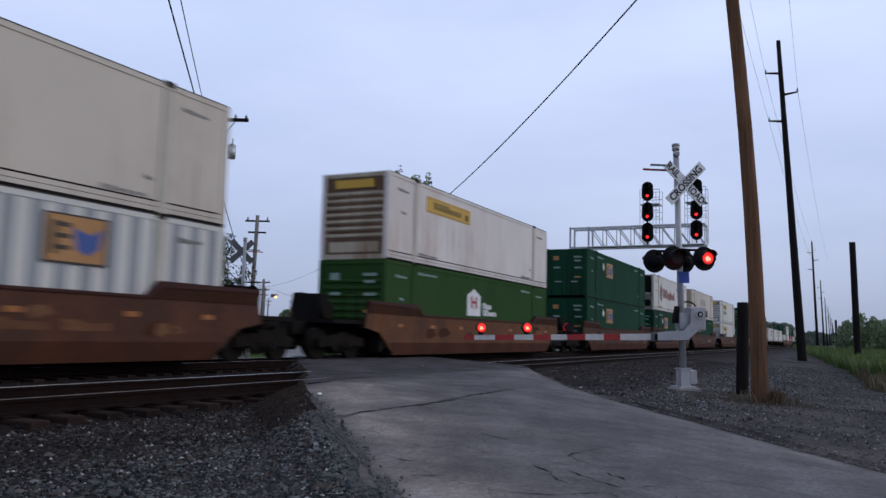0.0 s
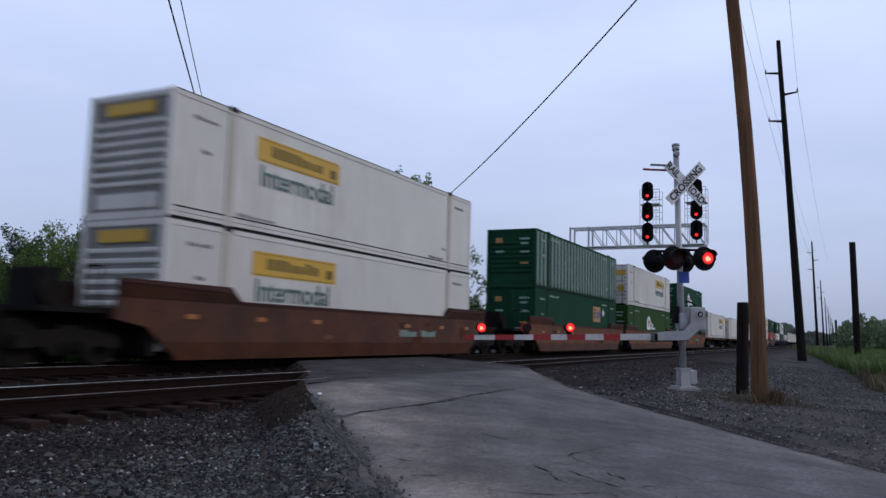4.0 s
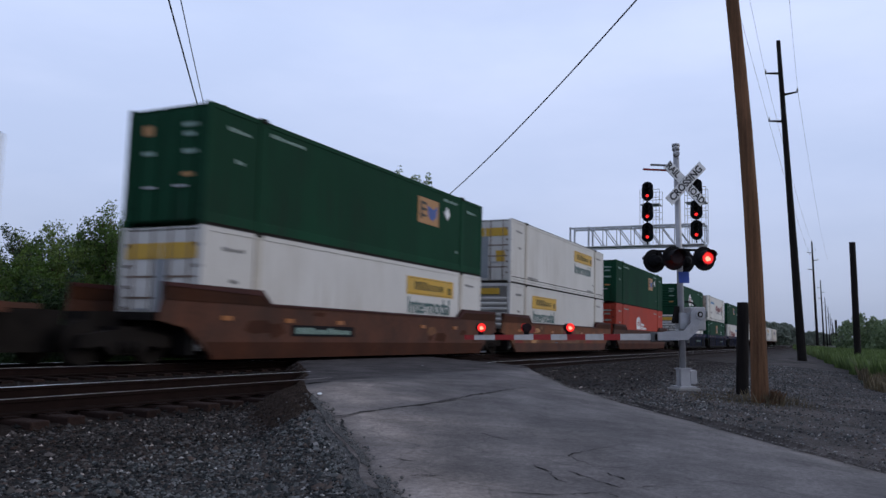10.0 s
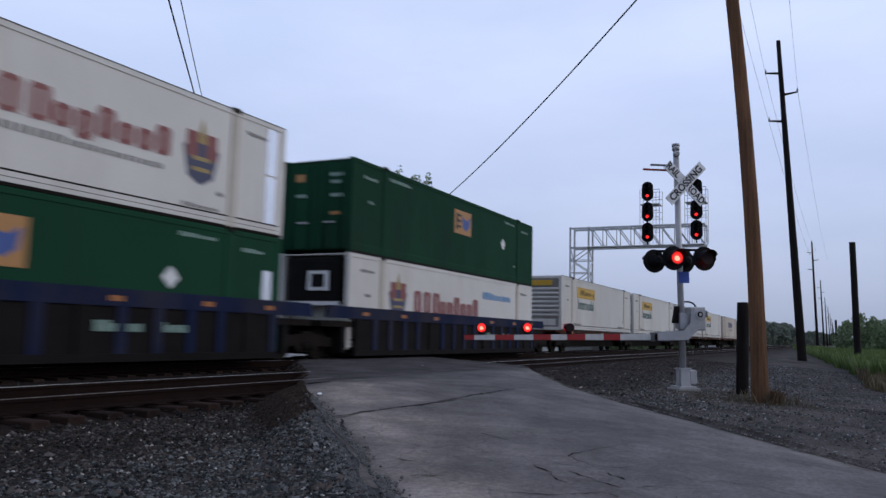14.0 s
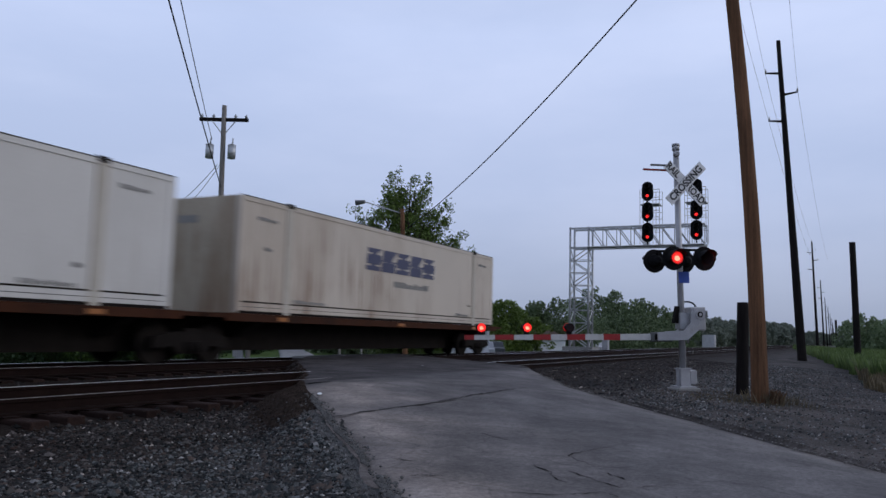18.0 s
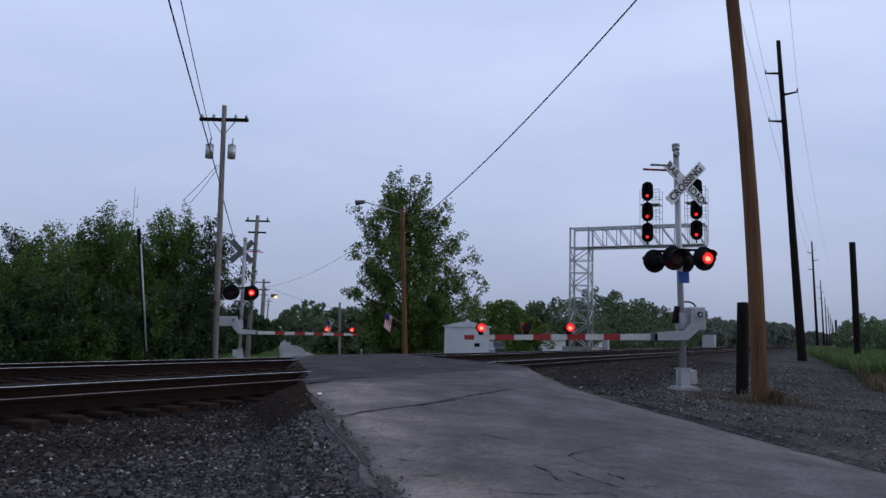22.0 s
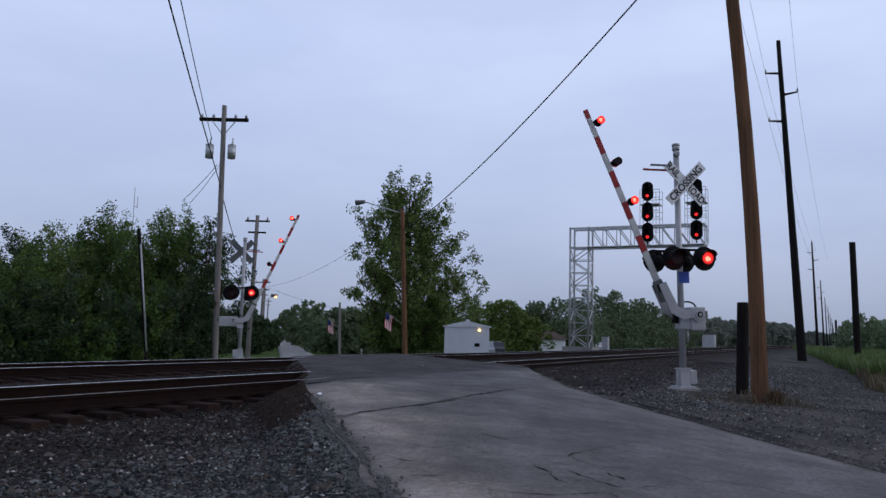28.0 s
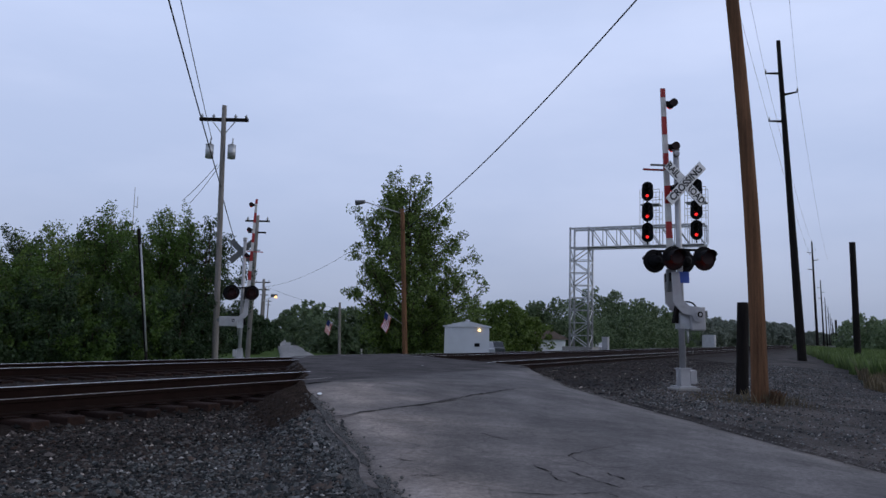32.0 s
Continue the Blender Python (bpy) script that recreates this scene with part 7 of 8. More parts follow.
    part("footing", bm, CONCRETE, c)


cantilever()


# ---- trees ----
def leaf_cloud(centres, radii, n, size, rng, flat=0.8, tight=0.62, weight=None):
    k = rng.randint(0, len(centres), n) if weight is None else rng.choice(len(centres), n, p=weight / weight.sum())
    d = rng.normal(0, 1, (n, 3))
    d /= np.linalg.norm(d, axis=1)[:, None]
    r = radii[k] * (np.abs(rng.normal(0, tight, n)) if tight else rng.rand(n) ** 0.42)
    p = centres[k] + d * r[:, None] * np.array([1, 1, flat])
    a, b = rng.normal(0, 1, (n, 3)), rng.normal(0, 1, (n, 3))
    a /= np.linalg.norm(a, axis=1)[:, None]
    b -= a * (a * b).sum(1)[:, None]
    b /= np.linalg.norm(b, axis=1)[:, None]
    s = size * rng.uniform(0.6, 1.35, n)[:, None]
    v = np.stack([p - a * s, p - b * s * 0.5, p + a * s, p + b * s * 0.5], 1).reshape(-1, 3)
    f = np.arange(n * 4).reshape(-1, 4)
    return v, f


def tree(base, height, spread, seed, leaves, size, material, label, lobes=34, trunk_r=0.25, name="tree", group="", low=0.25, shape=None, sprig=0.34, fill=0.35, lift=0.6, drift=None):
    """Trunk, limbs, side branches and twigs; the leaves sit in small tufts along the twigs, and some fill the middle."""
    rng = np.random.RandomState(seed)
    t = thing(name, label, "tree", group=group)
    base = np.array(base, float)
    bm = bmesh.new()
    top = base + np.array([rng.normal(0, 0.2), rng.normal(0, 0.2), height * 0.9])
    n = 6
    pts = [base - np.array([0, 0, 0.3])] + [base + (top - base) * (i / n) + np.append(rng.normal(0, 0.1, 2), 0) for i in range(1, n + 1)]
    for i in range(n):
        tube(bm, pts[i], pts[i + 1], trunk_r * (1 - 0.93 * i / n), trunk_r * (1 - 0.93 * (i + 1) / n), 9)
    shape = shape or ((0.0, 0.15, 0.4, 0.65, 0.85, 1.0), (0.6, 0.85, 1.0, 0.9, 0.62, 0.2))
    tufts, radii, inner, inner_r = [], [], [], []
    for i in range(lobes):
        u = low + (1 - low) * ((i + rng.rand()) / lobes) ** 1.15
        a = i * 2.399 + rng.normal(0, 0.3)
        reach = spread * float(np.interp(u, *shape)) * rng.uniform(0.6, 1.04)
        root = base + (top - base) * max(0.1, u - 0.25)
        way = np.array([math.cos(a), math.sin(a), 0.0])
        end = base + (top - base) * u + way * reach + np.array([0, 0, rng.normal(0.1, 0.25)])
        if drift:
            end = end + np.array([0.47, -0.88, 0]) * float(np.interp(u, *drift))
        mid = (root + end) / 2 - np.array([0, 0, 0.05 * reach])
        tube(bm, root, mid, trunk_r * 0.22, trunk_r * 0.14, 6, False)
        tube(bm, mid, end, trunk_r * 0.14, trunk_r * 0.04, 5, False)
        for q in (0.35, 0.6):
            inner.append(root + (end - root) * q + rng.normal(0, 0.12 * spread, 3))
            inner_r.append(spread * rng.uniform(0.13, 0.24))
        for q in np.linspace(0.4, 1.0, 6):
            p = root + (end - root) * q
            d = way * rng.uniform(0.1, 1.0) + rng.normal(0, 0.55, 3) + np.array([0, 0, lift * rng.uniform(0.4, 1.5)])
            d *= spread * rng.uniform(0.12, 0.27) / np.linalg.norm(d)
            tip = p + d
            tube(bm, p, tip, trunk_r * 0.05, 0.008, 4, False)
            for w in (0.45, 0.75, 1.0):
                tufts.append(p + d * w + rng.normal(0, 0.05 * spread, 3))
                radii.append(sprig * rng.uniform(0.6, 1.25))
    part("trunk", bm, BARK, t)
    tufts, inner = np.array(tufts), np.array(inner)
    k = int(leaves * fill)
    level = np.clip((inner[:, 2] - base[2]) / height, 0, 1)
    v1, f1 = leaf_cloud(inner, np.array(inner_r), k, size, rng, 0.85, 0.6, np.maximum(0.03, 1.25 - 1.35 * level))
    level = np.clip((tufts[:, 2] - base[2]) / height, 0, 1)
    v2, f2 = leaf_cloud(tufts, np.array(radii), leaves - k, size, rng, 1.15, 0.0, 1.2 - 0.45 * level)
    part("crown", quick_mesh("crown", np.concatenate([v1, v2]), np.concatenate([f1, f2 + len(v1)]), material), material, t)
    return t


tree((44.5, 24.45, -0.9), 12.55, 4.5, 11, 82000, 0.088, LEAF_A, "big leafy green maple tree behind the brown pole", lobes=76, trunk_r=0.32, low=0.06, shape=((0.05, 0.15, 0.28, 0.45, 0.60, 0.72, 0.84, 0.93, 1.0), (0.45, 0.6, 0.84, 1.0, 0.92, 0.78, 0.54, 0.3, 0.08)), sprig=0.35, fill=0.34, drift=((0.1, 0.3, 0.45, 0.6, 0.75, 0.9), (0.3, 0.9, 1.2, 0.5, -0.3, -0.3)))


def thicket():
    rng = random.Random(3)
    # bearing (Y over X), distance, height of the top
    spots = ((1.549, 37, 4.2), (1.443, 37.5, 3.9), (1.392, 40, 5.2), (1.324, 37, 4.2), (1.269, 38, 5.2), (1.22, 40, 5.95), (1.15, 39, 6.35), (1.118, 42, 6.6), (1.073, 37.5, 5.2), (1.016, 38, 6.15), (0.987, 42, 7.0), (0.953, 38.5, 6.3), (0.925, 38, 5.9), (1.349, 44, 5.2), (1.227, 44, 5.6), (1.067, 45, 6.2))
    for i, (r, d, top) in enumerate(spots):
        x = d / math.sqrt(1 + r * r)
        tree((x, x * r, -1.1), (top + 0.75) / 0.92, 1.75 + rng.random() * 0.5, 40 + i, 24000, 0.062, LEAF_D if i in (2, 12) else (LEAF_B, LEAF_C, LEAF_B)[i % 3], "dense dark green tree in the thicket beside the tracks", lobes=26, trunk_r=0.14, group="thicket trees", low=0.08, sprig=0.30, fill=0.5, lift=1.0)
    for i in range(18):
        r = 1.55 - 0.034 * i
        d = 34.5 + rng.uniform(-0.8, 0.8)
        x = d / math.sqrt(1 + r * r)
        # Most bushes take the dark leaf: shade at the thicket's foot as leaf colour.
        tree((x, x * r, -1.1), rng.uniform(2.6, 4.2), 1.5, 90 + i, 8500, 0.065, (LEAF_D, LEAF_D, LEAF_D, LEAF_B)[i % 4], "green bush at the thicket's shaded foot", lobes=14, trunk_r=0.06, name="bush", group="thicket bushes", low=0.04, sprig=0.22, fill=0.5)


thicket()


def far_trees(name, spots, seed, material, label):
    """Woods far off: many lumpy crowns in one mesh, the leaves on the lumps' skins."""
    rng = np.random.RandomState(seed)
    C, R = [], []
    for x, y, h, w in spots:
        for i in range(60):
            u = rng.rand()
            a = rng.rand() * 6.28
            rr = w * (0.35 + 0.65 * math.sin(math.pi * min(1, u * 0.9 + 0.1))) * rng.rand() ** 0.5
            C.append((x + math.cos(a) * rr, y + math.sin(a) * rr, -1.1 + h * (0.03 + 0.9 * u)))
            R.append(w * rng.uniform(0.10, 0.25))
    C, R = np.array(C), np.array(R)
    dist = float(np.hypot(*np.array(spots)[:, :2].mean(0)))
    n = int((2600 if dist < 150 else 1500) * len(spots))
    k = rng.choice(len(C), n, p=R ** 2 / (R ** 2).sum())
    d = rng.normal(0, 1, (n, 3))
    d /= np.linalg.norm(d, axis=1)[:, None]
    p = C[k] + d * (R[k] * rng.uniform(0.7, 1.12, n))[:, None]
    a, b = rng.normal(0, 1, (n, 3)), rng.normal(0, 1, (n, 3))
    a /= np.linalg.norm(a, axis=1)[:, None]
    b -= a * (a * b).sum(1)[:, None]
    b /= np.linalg.norm(b, axis=1)[:, None]
    sz = (0.05 + dist * 0.0009) * (1.0 if dist < 150 else 1.25) * rng.uniform(0.6, 1.35, n)[:, None]
    v = np.stack([p - a * sz, p - b * sz * 0.6, p + a * sz, p + b * sz * 0.6], 1).reshape(-1, 3)
    return tagged(new(name, quick_mesh(name, v, np.arange(n * 4).reshape(-1, 4), material)), label, "trees", kind="stuff")


def on_ray(px, dist):
    """Ground place at a bearing (degrees left of the track direction) and distance."""
    a = radians(px)
    return dist * math.cos(a), dist * math.sin(a)


def woods():
    rng = random.Random(8)

    def group(name, rows, seed, material, label, thin=1.0, close=1.0):
        spots = []
        for a, d, h in rows:
            h, d = (h - 1.9) * close + 1.9, d * close
            x, y = on_ray(a, d)
            w = h * 0.42 * thin
            spots.append((x, y, h, w))
            for s in (-1, 1):
                x, y = on_ray(a + s * math.degrees(w / d) * rng.uniform(0.6, 1.1), d * rng.uniform(1.0, 1.1))
                spots.append((x, y, h * rng.uniform(0.6, 0.85), w * 0.9))
        far_trees(name, spots, seed, material, label)

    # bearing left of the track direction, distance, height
    group("roadside_trees", ((37.0, 265, 9.2), (36.3, 140, 7.3), (35.5, 105, 6.0), (34.7, 92, 5.4)), 201, LEAF_HAZE_THIN, "rounded green trees beside the far road", 0.8)
    group("roadside_trees", ((33.6, 102, 5.2), (32.6, 100, 5.3), (31.6, 100, 4.9), (30.6, 102, 4.6), (29.4, 105, 4.4)), 202, LEAF_HAZE_THIN, "dark green trees beside the far road", close=0.72)
    group("roadside_trees", ((38.75, 90, 3.4), (39.1, 84, 3.7), (39.5, 76, 3.9), (40.0, 66, 3.8)), 203, LEAF_D, "dark trees along the other side of the far road")
    group("far_woods", ((26.5, 112, 5.2), (25.0, 112, 5.0), (23.6, 115, 6.1), (22.3, 118, 7.1), (21.3, 118, 7.3), (20.6, 122, 6.4)), 204, LEAF_C, "pale green trees behind the hut", close=0.75)
    group("far_woods", ((19.3, 125, 7.4), (18.3, 125, 7.9), (17.4, 125, 8.1), (16.4, 140, 8.6)), 205, LEAF_HAZE_THIN, "green trees behind the signal bridge", close=0.8)
    group("far_conifers", ((15.3, 150, 12.0), (14.7, 155, 10.4), (13.8, 155, 11.4), (12.8, 140, 9.4), (12.2, 145, 9.2)), 206, LEAF_HAZE_THIN, "dark green conifers behind the signal bridge", 0.7)
    group("far_woods", ((11.5, 160, 9.2), (10.8, 172, 8.8), (10.0, 200, 9.0)), 207, LEAF_HAZE_THIN, "grey-green trees in the distance")
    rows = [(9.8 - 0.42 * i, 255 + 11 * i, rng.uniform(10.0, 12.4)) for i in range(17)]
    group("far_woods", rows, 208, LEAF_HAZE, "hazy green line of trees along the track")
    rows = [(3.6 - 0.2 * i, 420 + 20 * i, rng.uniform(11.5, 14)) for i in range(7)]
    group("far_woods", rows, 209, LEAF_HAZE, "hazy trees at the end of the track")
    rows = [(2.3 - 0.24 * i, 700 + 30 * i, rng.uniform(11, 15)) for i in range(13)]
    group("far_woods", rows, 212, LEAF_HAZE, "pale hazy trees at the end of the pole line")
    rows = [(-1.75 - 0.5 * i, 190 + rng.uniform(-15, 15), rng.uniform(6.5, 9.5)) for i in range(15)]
    group("field_woods", rows, 210, LEAF_HAZE_FIELD, "green trees beyond the field")
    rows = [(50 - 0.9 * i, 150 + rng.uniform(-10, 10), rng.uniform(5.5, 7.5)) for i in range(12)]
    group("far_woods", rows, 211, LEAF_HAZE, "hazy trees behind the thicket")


woods()


# ---- hut, flags, far clutter ----
def hut():
    h = thing("equipment_hut", "pale grey metal equipment hut with a low gabled roof", "hut", pose(43.6, 19.6, -0.6, 0, 0, -66))
    bm = bmesh.new()
    box(bm, -1.3, 1.3, -1.25, 1.25, 0, 1.9)
    part("wall", bm, METALHUT, h)
    bm = bmesh.new()
    plate(bm, [(-1.42, 1.87), (1.42, 1.87), (1.42, 1.92), (0, 2.22), (-1.42, 1.92)], "y", -1.35, 1.35)
    part("roof", bm, METALHUT, h)
    bm = bmesh.new()
    tube(bm, (0, 0, 2.15), (0, 0, 2.32), 0.12, 0.1, 10)
    part("roof_vent", bm, STEEL, h)
    for i in range(1, 7):
        bm = bmesh.new()
        x = -1.3 + 2.6 * i / 7
        box(bm, x - 0.012, x + 0.012, -1.262, -1.25, 0.02, 1.86)
        part("wall_seam", bm, METALHUT, h)
    bm = bmesh.new()
    tube(bm, (0.72, -1.28, 1.72), (0.72, -1.38, 1.69), 0.06, 0.075, 12)
    part("wall_lamp", bm, WARMLAMP, h, "glowing warm wall lamp")
    bm = bmesh.new()
    box(bm, 0.45, 0.75, -1.29, -1.25, 0.75, 0.95)
    part("notice", bm, BLACK, h)


hut()


def flag(at, mast_to, w, hgt, label, rate, seed):
    """A small striped flag of stiff strips on a short staff."""
    f = thing("flag", label, "flag")
    bm = bmesh.new()
    tube(bm, at, mast_to, 0.016, seg=6)
    part("staff", bm, ALU, f)
    cloth = None
    m = Matrix.Translation(mast_to)
    reds, whites = mat("flag_red", (0.42, 0.05, 0.05), 0.7, 0, 0.1, 4, 40, 0), mat("flag_white", (0.66, 0.63, 0.63), 0.7, 0, 0.1, 4, 40, 0)
    blues = mat("flag_blue", (0.04, 0.06, 0.2), 0.7, 0, 0.1, 4, 40, 0)
    base = bmesh.new()
    box(base, -0.01, 0.01, -0.012, 0.012, -hgt, 0)
    cloth = part("cloth", base, whites, f, "striped red and white cloth with a blue field")
    cloth.matrix_basis = m
    n = 9
    for i in range(n):
        bm = bmesh.new()
        z0, z1 = -hgt * (i + 1) / n, -hgt * i / n
        q = 6
        for k in range(q):
            x0, x1 = w * k / q, w * (k + 1) / q
            y0, y1 = 0.06 * math.sin(2.2 * x0 / w * 3 + seed), 0.06 * math.sin(2.2 * x1 / w * 3 + seed)
            d0, d1 = -0.5 * x0, -0.5 * x1
            vs = [bm.verts.new(c) for c in ((x0, y0, z0 + d0), (x1, y1, z0 + d1), (x1, y1, z1 + d1), (x0, y0, z1 + d0))]
            bm.faces.new(vs)
            vs = [bm.verts.new(c) for c in ((x0, y0 + 0.006, z0 + d0), (x1, y1 + 0.006, z0 + d1), (x1, y1 + 0.006, z1 + d1), (x0, y0 + 0.006, z1 + d0))]
            bm.faces.new(vs[::-1])
        part("stripe", bm, whites if i % 2 else reds, cloth)
    bm = bmesh.new()
    for k in range(3):
        x0, x1 = w * 0.42 * k / 3, w * 0.42 * (k + 1) / 3
        y0, y1 = 0.06 * math.sin(2.2 * x0 / w * 3 + seed), 0.06 * math.sin(2.2 * x1 / w * 3 + seed)
        for off in (-0.006, 0.012):
            bm.faces.new([bm.verts.new(c) for c in ((x0, y0 + off, -hgt * 0.55 - 0.5 * x0), (x1, y1 + off, -hgt * 0.55 - 0.5 * x1), (x1, y1 + off, -0.5 * x1), (x0, y0 + off, -0.5 * x0))])
    part("canton", bm, blues, cloth)
    FLAGS.append((cloth, mast_to, rate, seed))


FLAGS = []
flag((39.93, 21.95, 1.3), (39.5, 22.85, 2.0), 0.78, 0.5, "small striped flag on a staff on the brown pole", 1.0, 1)
flag((50.2, 32.9, 1.0), (49.7, 33.7, 1.7), 0.8, 0.5, "small striped flag on a staff on a far post", 0.6, 2)
wood_pole("wooden_post", (50.2, 32.9, -1.2), (50.15, 33.0, 3.0), 0.11, 0.09, GREYPOLE, "thin post with a flag beside the far road", "post")


def house(x, y, w, d, h, turn, wall, label):
    hs = thing("house", label, "house", pose(x, y, -1.1, 0, 0, turn))
    bm = bmesh.new()
    box(bm, -w / 2, w / 2, -d / 2, d / 2, 0, h)
    part("wall", bm, wall, hs)
    bm = bmesh.new()
    plate(bm, [(-d / 2 - 0.4, h - 0.05), (d / 2 + 0.4, h - 0.05), (0, h + d * 0.28)], "x", -w / 2 - 0.3, w / 2 + 0.3)
    part("roof", bm, ROOFGREY, hs)
    for i in range(3):
        bm = bmesh.new()
        xx = -w / 2 + w * (i + 0.5) / 3
        box(bm, xx - 0.5, xx + 0.5, -d / 2 - 0.04, -d / 2 + 0.02, 0.9, 2.1)
        win = part("window", bm, GLASS, hs)
        bm = bmesh.new()
        for z in (0.85, 2.1):
            box(bm, xx - 0.58, xx + 0.58, -d / 2 - 0.06, -d / 2, z, z + 0.07)
        part("window_frame", bm, HOUSEWHITE, win)
    bm = bmesh.new()
    box(bm, w * 0.3, w * 0.3 + 0.5, -0.3, 0.3, h, h + d * 0.28 + 0.7)
    part("chimney", bm, ROOFGREY, hs)


tree((87.2, 33.0, -1.1), 4.6, 1.6, 77, 9000, 0.12, LEAF_D, "dark evergreen bush beside the white house", lobes=24, trunk_r=0.12, name="bush", low=0.04, sprig=0.35, fill=0.5)
sign = thing("road_sign", "small orange square sign on a short post beyond the hut", "sign", pose(87.5, 34.2, -1.1, 0, 0, 22))
bm = bmesh.new()
box(bm, -0.03, 0.03, -0.03, 0.03, 0, 0.55)
part("post", bm, STEEL, sign)
bm = bmesh.new()
box(bm, -0.045, -0.03, -0.26, 0.26, 0.45, 0.95)
soften(bm, 0.005)
part("panel", bm, ORANGE, sign, "orange painted panel")
house(93.5, 32.2, 5.2, 4.6, 1.7, 38, HOUSEWHITE, "low white house with a grey roof beyond the tracks")
house(205, 58, 9, 7, 2.6, 20, HOUSEWHITE, "white house far behind the signal bridge")
house(190, 40, 7, 6, 2.2, 20, HOUSEWHITE, "small white house beyond the tracks")


def car(x, y, turn, paint, label):
    c = thing("parked_car", label, "car", pose(x, y, -1.1, 0, 0, turn))
    bm = bmesh.new()
    plate(bm, [(-2.2, 0.3), (-2.2, 0.8), (-1.5, 0.9), (-0.9, 1.4), (0.7, 1.4), (1.3, 0.95), (2.1, 0.85), (2.2, 0.3)], "y", -0.85, 0.85)
    soften(bm, 0.06)
    part("body", bm, paint, c)
    for s in (-1, 1):
        bm = bmesh.new()
        plate(bm, [(-1.3, 0.95), (-0.8, 1.32), (0.6, 1.32), (1.05, 0.98)], "y", s * 0.86 - 0.01, s * 0.86 + 0.01)
        part("window", bm, GLASS, c)
        for xx in (-1.35, 1.35):
            bm = bmesh.new()
            tube(bm, (xx, s * 0.72, 0.32), (xx, s * 0.9, 0.32), 0.32, seg=14)
            part("wheel", bm, BLACK, c)


car(62, 26.5, 30, mat("grey_car", (0.3, 0.31, 0.33), 0.3, 0.4, 0.05, 2, 20, 0), "grey car parked beyond the tracks")
car(68, 28.0, 30, mat("dark_car", (0.05, 0.055, 0.06), 0.3, 0.4, 0.05, 2, 20, 0), "dark car parked beyond the tracks")
car(86.6, 35.0, 24, mat("pale_car", (0.45, 0.46, 0.48), 0.3, 0.3, 0.05, 2, 20, 0), "pale silver car parked beyond the hut")
car(91.5, 34.4, 28, mat("black_car", (0.025, 0.027, 0.03), 0.3, 0.3, 0.05, 2, 20, 0), "black car parked beyond the hut")
car(108, 28.8, 12, mat("silver_car", (0.5, 0.5, 0.51), 0.3, 0.3, 0.05, 2, 20, 0), "silver car parked near the signal bridge")
car(113, 34.0, 20, mat("white_car", (0.6, 0.6, 0.6), 0.3, 0.1, 0.05, 2, 20, 0), "white car parked beside a house")


def marker(x, y, h, label):
    c = thing("marker_post", label, "post", pose(x, y, -1.1))
    bm = bmesh.new()
    box(bm, -0.12, 0.12, -0.12, 0.12, 0, h)
    soften(bm, 0.03)
    part("body", bm, HOUSEWHITE, c)
    bm = bmesh.new()
    box(bm, -0.14, 0.14, -0.14, 0.14, h, h + 0.08)
    part("cap", bm, ALU, c)


marker(63.9, 45.1, 0.55, "short white marker post beside the far road")
marker(60.9, 37.7, 0.4, "short white marker post in the grass")
marker(65.9, 39.4, 0.6, "white marker post in the grass")


def box_cabinet(x, y, w, d, h, label):
    c = thing("trackside_cabinet", label, "cabinet", pose(x, y, float(ground_z(x, y)), 0, 0, 0))
    bm = bmesh.new()
    box(bm, -w / 2, w / 2, -d / 2, d / 2, 0, h)
    soften(bm, 0.03)
    part("body", bm, ALU, c)
    bm = bmesh.new()
    box(bm, -w / 2 - 0.05, w / 2 + 0.05, -d / 2 - 0.05, d / 2 + 0.05, h, h + 0.05)
    part("lid", bm, ALU, c)


box_cabinet(66, 17.0, 0.5, 0.5, 1.2, "small grey trackside cabinet by the signal tower")
box_cabinet(142, 18.8, 1.9, 2.0, 2.3, "grey trackside cabinet beside the far track")


# ---- grass ----
def grass_patch(name, x, y, lo, hi, material, label, seed, wide=0.012):
    rng = np.random.RandomState(seed)
    n = len(x)
    z = ground_z(x, y) - 0.02
    h, a, l = rng.uniform(lo, hi, n), rng.uniform(0, 6.28, n), rng.uniform(0.1, 0.45, n)
    p = np.stack([x, y, z], 1)
    s = np.stack([np.cos(a), np.sin(a), np.zeros(n)], 1) * (wide * rng.uniform(0.6, 1.4, n))[:, None]
    bend = np.stack([-np.sin(a), np.cos(a), np.zeros(n)], 1) * (h * l)[:, None]
    up = np.stack([np.zeros(n), np.zeros(n), h], 1)
    v = np.stack([p - s, p + s, p + bend * 0.35 + up * 0.6 + s * 0.6, p + bend + up], 1).reshape(-1, 3)
    f = np.arange(n * 4).reshape(-1, 4)
    tagged(new(name, quick_mesh(name, v, f, material)), label, "grass", kind="stuff")


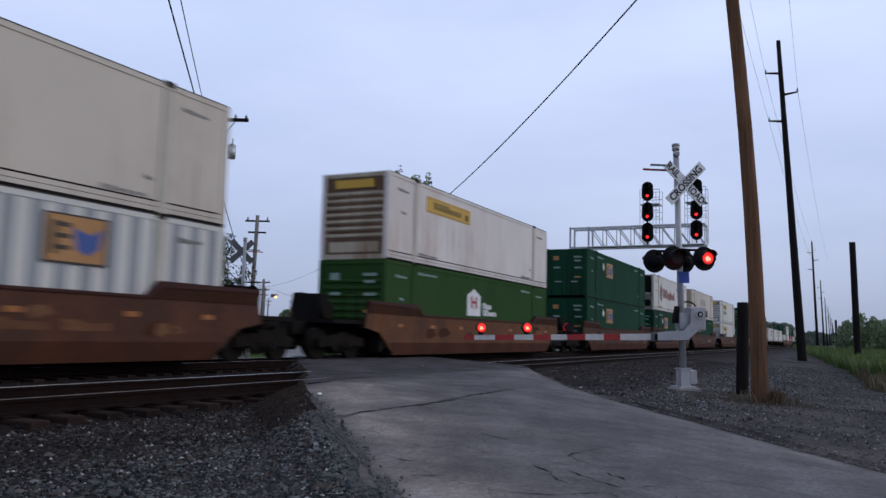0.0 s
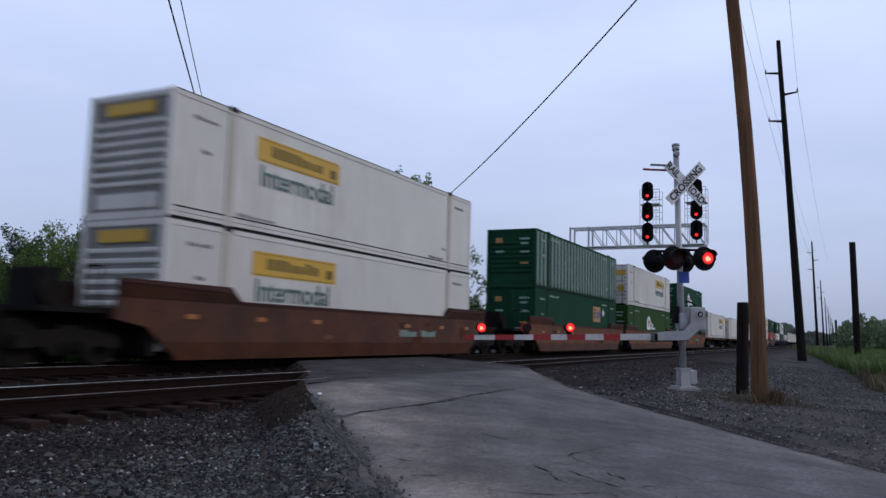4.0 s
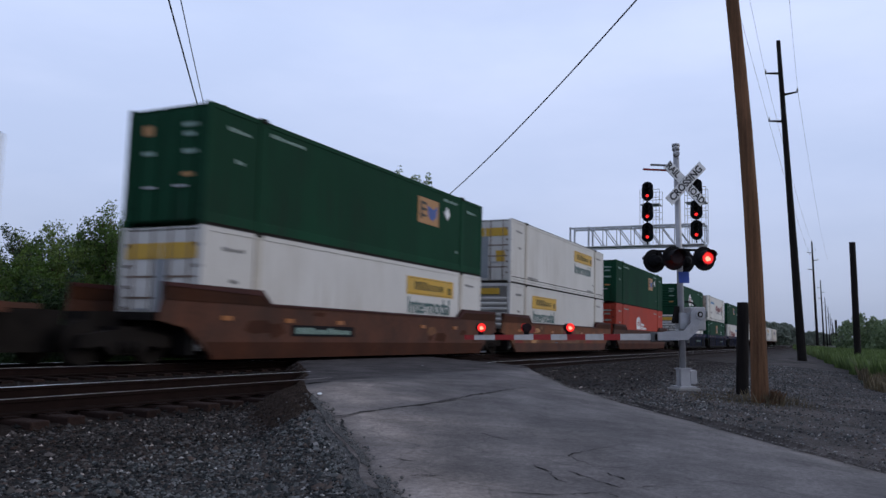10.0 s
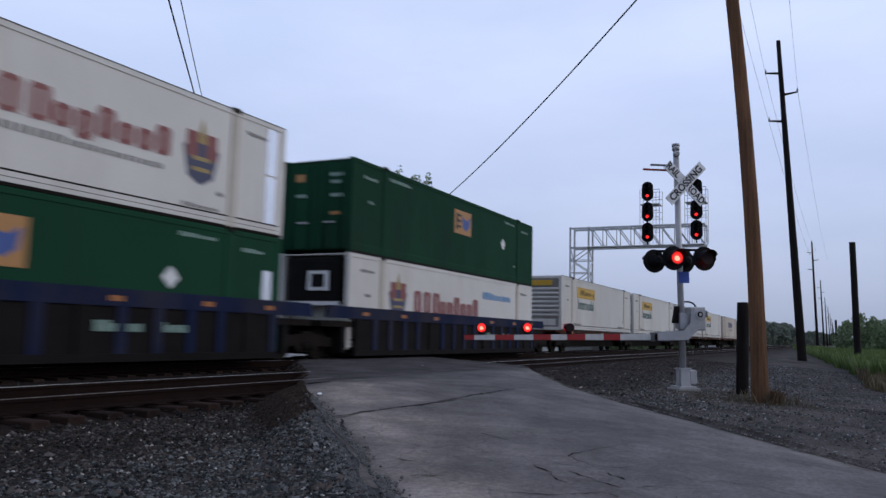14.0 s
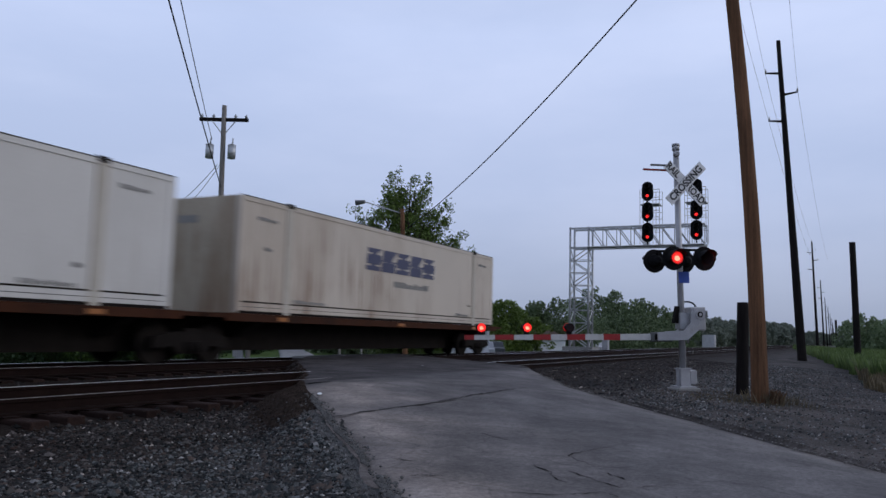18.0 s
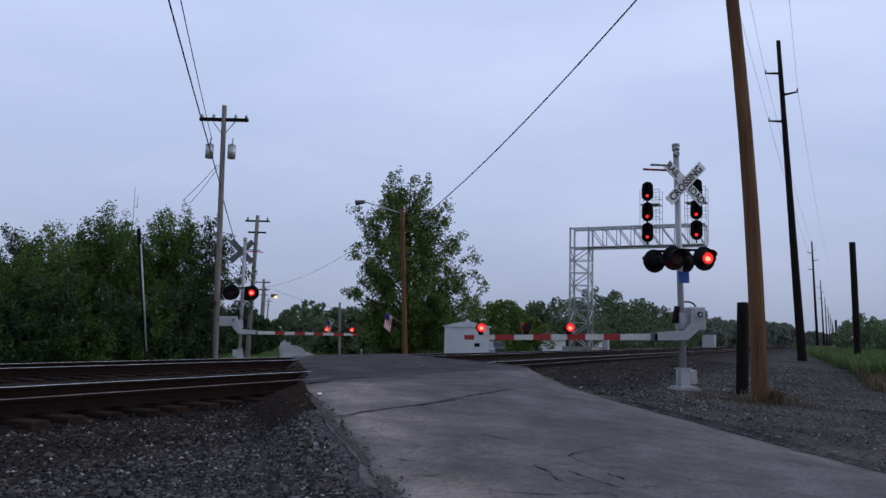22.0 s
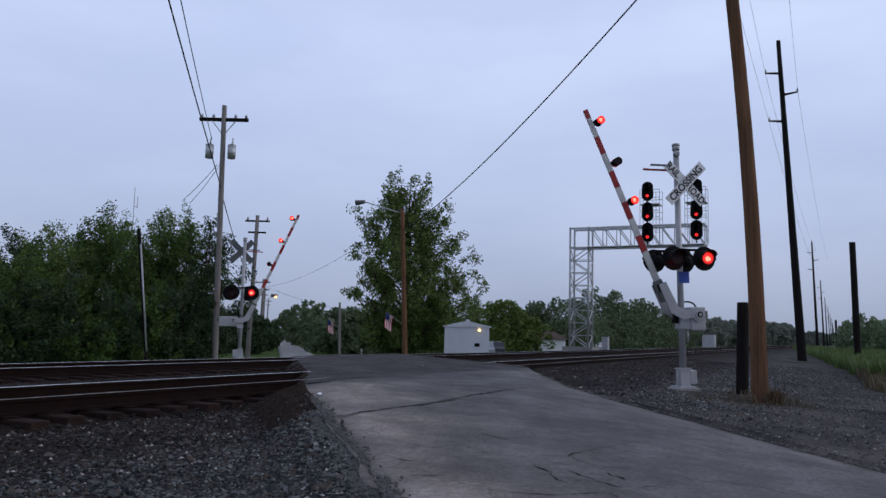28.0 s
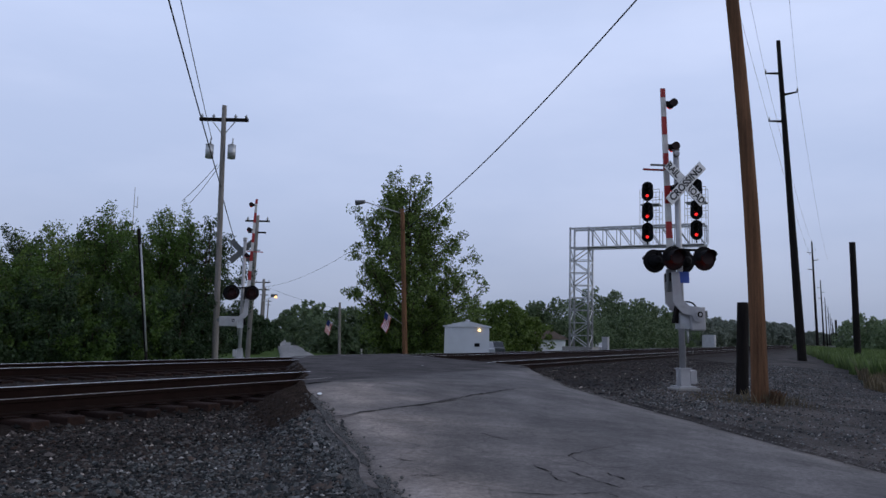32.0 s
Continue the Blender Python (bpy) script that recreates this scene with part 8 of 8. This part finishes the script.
def grasses():
    rng = np.random.RandomState(5)
    n = 60000
    x = 30 + rng.rand(n) ** 1.6 * 120
    y = -1.5 + (x - 29) * 0.062 - rng.rand(n) ** 1.3 * (6 + 0.15 * x) + 0.3 * np.sin(x * 0.7)
    grass_patch("field_grass", x, y, 0.35, 0.9, GRASSY, "tall green grass in the field beside the pole line", 1, 0.03)
    n = 260
    x, y = rng.normal(16.0, 0.3, n), rng.normal(1.1, 0.3, n)
    grass_patch("dry_tuft", x, y, 0.05, 0.28, DRYGRASS, "dry straw-coloured grass round the foot of the pole", 2, 0.008)
    n = 420
    x, y = rng.normal(15.9, 0.08, n), rng.normal(0.98, 0.06, n)
    grass_patch("brown_weed", x, y, 0.06, 0.32, BROWNWEED, "brown dead weeds against the foot of the pole", 8, 0.012)
    n = 1500
    x, y = rng.normal(16.4, 0.8, n), rng.normal(1.7, 0.5, n)
    grass_patch("dry_litter", x, y, 0.02, 0.08, DRYGRASS, "short dry grass and litter on the gravel by the post", 9, 0.008)
    n = 4200
    x = rng.uniform(24, 42, n)
    y = -1.0 - rng.rand(n) * 1.4 + 0.2 * np.sin(x)
    grass_patch("verge_grass", x, y, 0.12, 0.5, DRYGRASS, "dry tan grass along the edge of the field", 3, 0.02)
    n = 7000
    x = rng.uniform(31, 75, n)
    y = 20.5 + rng.rand(n) ** 1.5 * 9
    ok = (x < road_left(y) - 0.3) | (x > road_right(y) + 0.3)
    grass_patch("verge_weeds", x[ok], y[ok], 0.1, 0.4, GRASSY, "rough green grass beyond the far track", 4, 0.02)


grasses()


# ---- what moves ----
def flash_rows(at, turn, phase, shift):
    """Rows for a lamp disc: it faces out while lit and turns its dark back out between flashes."""
    half, out, rows = 0.745, 30.35, []
    lit = []
    if phase == 2:
        lit = [(-1.0, out)]
    else:
        k = -6
        while True:
            a = 6.0 + shift + 1.49 * k + (half if phase == 1 else 0.0)
            k += 1
            if a > out:
                break
            if a + half > 0:
                lit.append((a, min(a + half + (0.11 if shift > -0.05 else 0.04), out)))
    step = 1 / 30
    states = []
    for a, b in lit:
        states += [(a, 0), (b, 180)]
    on = any(a <= 0 < b for a, b in lit)
    angle = 0 if on else 180
    rows = [(0.0, angle)]
    for t, goal in states:
        if t <= 0.0 or t > 31.8:
            continue
        seq = (180, 120, 60, 0) if goal == 0 else (0, 60, 120, 180)
        t0 = max(t - 1.5 * step, rows[-1][0] + step)
        for i, q in enumerate(seq):
            rows.append((t0 + i * step, q))
    rows.append((32.0, rows[-1][1]))
    return [(t, pose(*at, 0, 0, turn + q)) for t, q in rows]


def motions():
    for ob, x0, z0 in MOVERS:
        walk(ob, [(t, pose(x0 - SPEED * t, TRACKS[1], z0)) for t in (0, 4, 8, 12, 16, 20, 24, 28, 32)])
    for lens, at, turn, phase, shift in LAMPS:
        walk(lens, flash_rows(at, turn, phase, shift))
    lift = ((0, -1.5), (24.4, -1.5), (24.6, 0.3), (24.8, 3.8), (25.0, 7.5), (25.2, 12.0), (25.5, 18.8), (26.2, 33.5), (27.0, 48.5), (27.5, 57.8), (27.9, 64.8), (28.2, 69.6), (28.6, 76.6), (28.9, 81.5), (29.2, 86.6), (29.4, 87.6), (32, 87.6))
    for arm, more, tilt, yaw in zip(GATES, (0.0, 1.6), (1.58, 0.0), (-6.0, 0.0)):
        walk(arm, [(t, pose(-0.3, 0, 1.58, 0, -a - tilt - more * (1 - a / 87.6), yaw)) for t, a in lift])
    for cloth, at, rate, seed in FLAGS:
        rows = [(t, pose(*at, 0, 55 + 9 * math.sin(t * rate * 1.1 + seed), 117 + 22 * math.sin(t * rate * 0.9 + seed * 2) + 9 * math.sin(t * rate * 2.7))) for t in np.arange(0, 32.1, 0.5)]
        walk(cloth, rows)


motions()
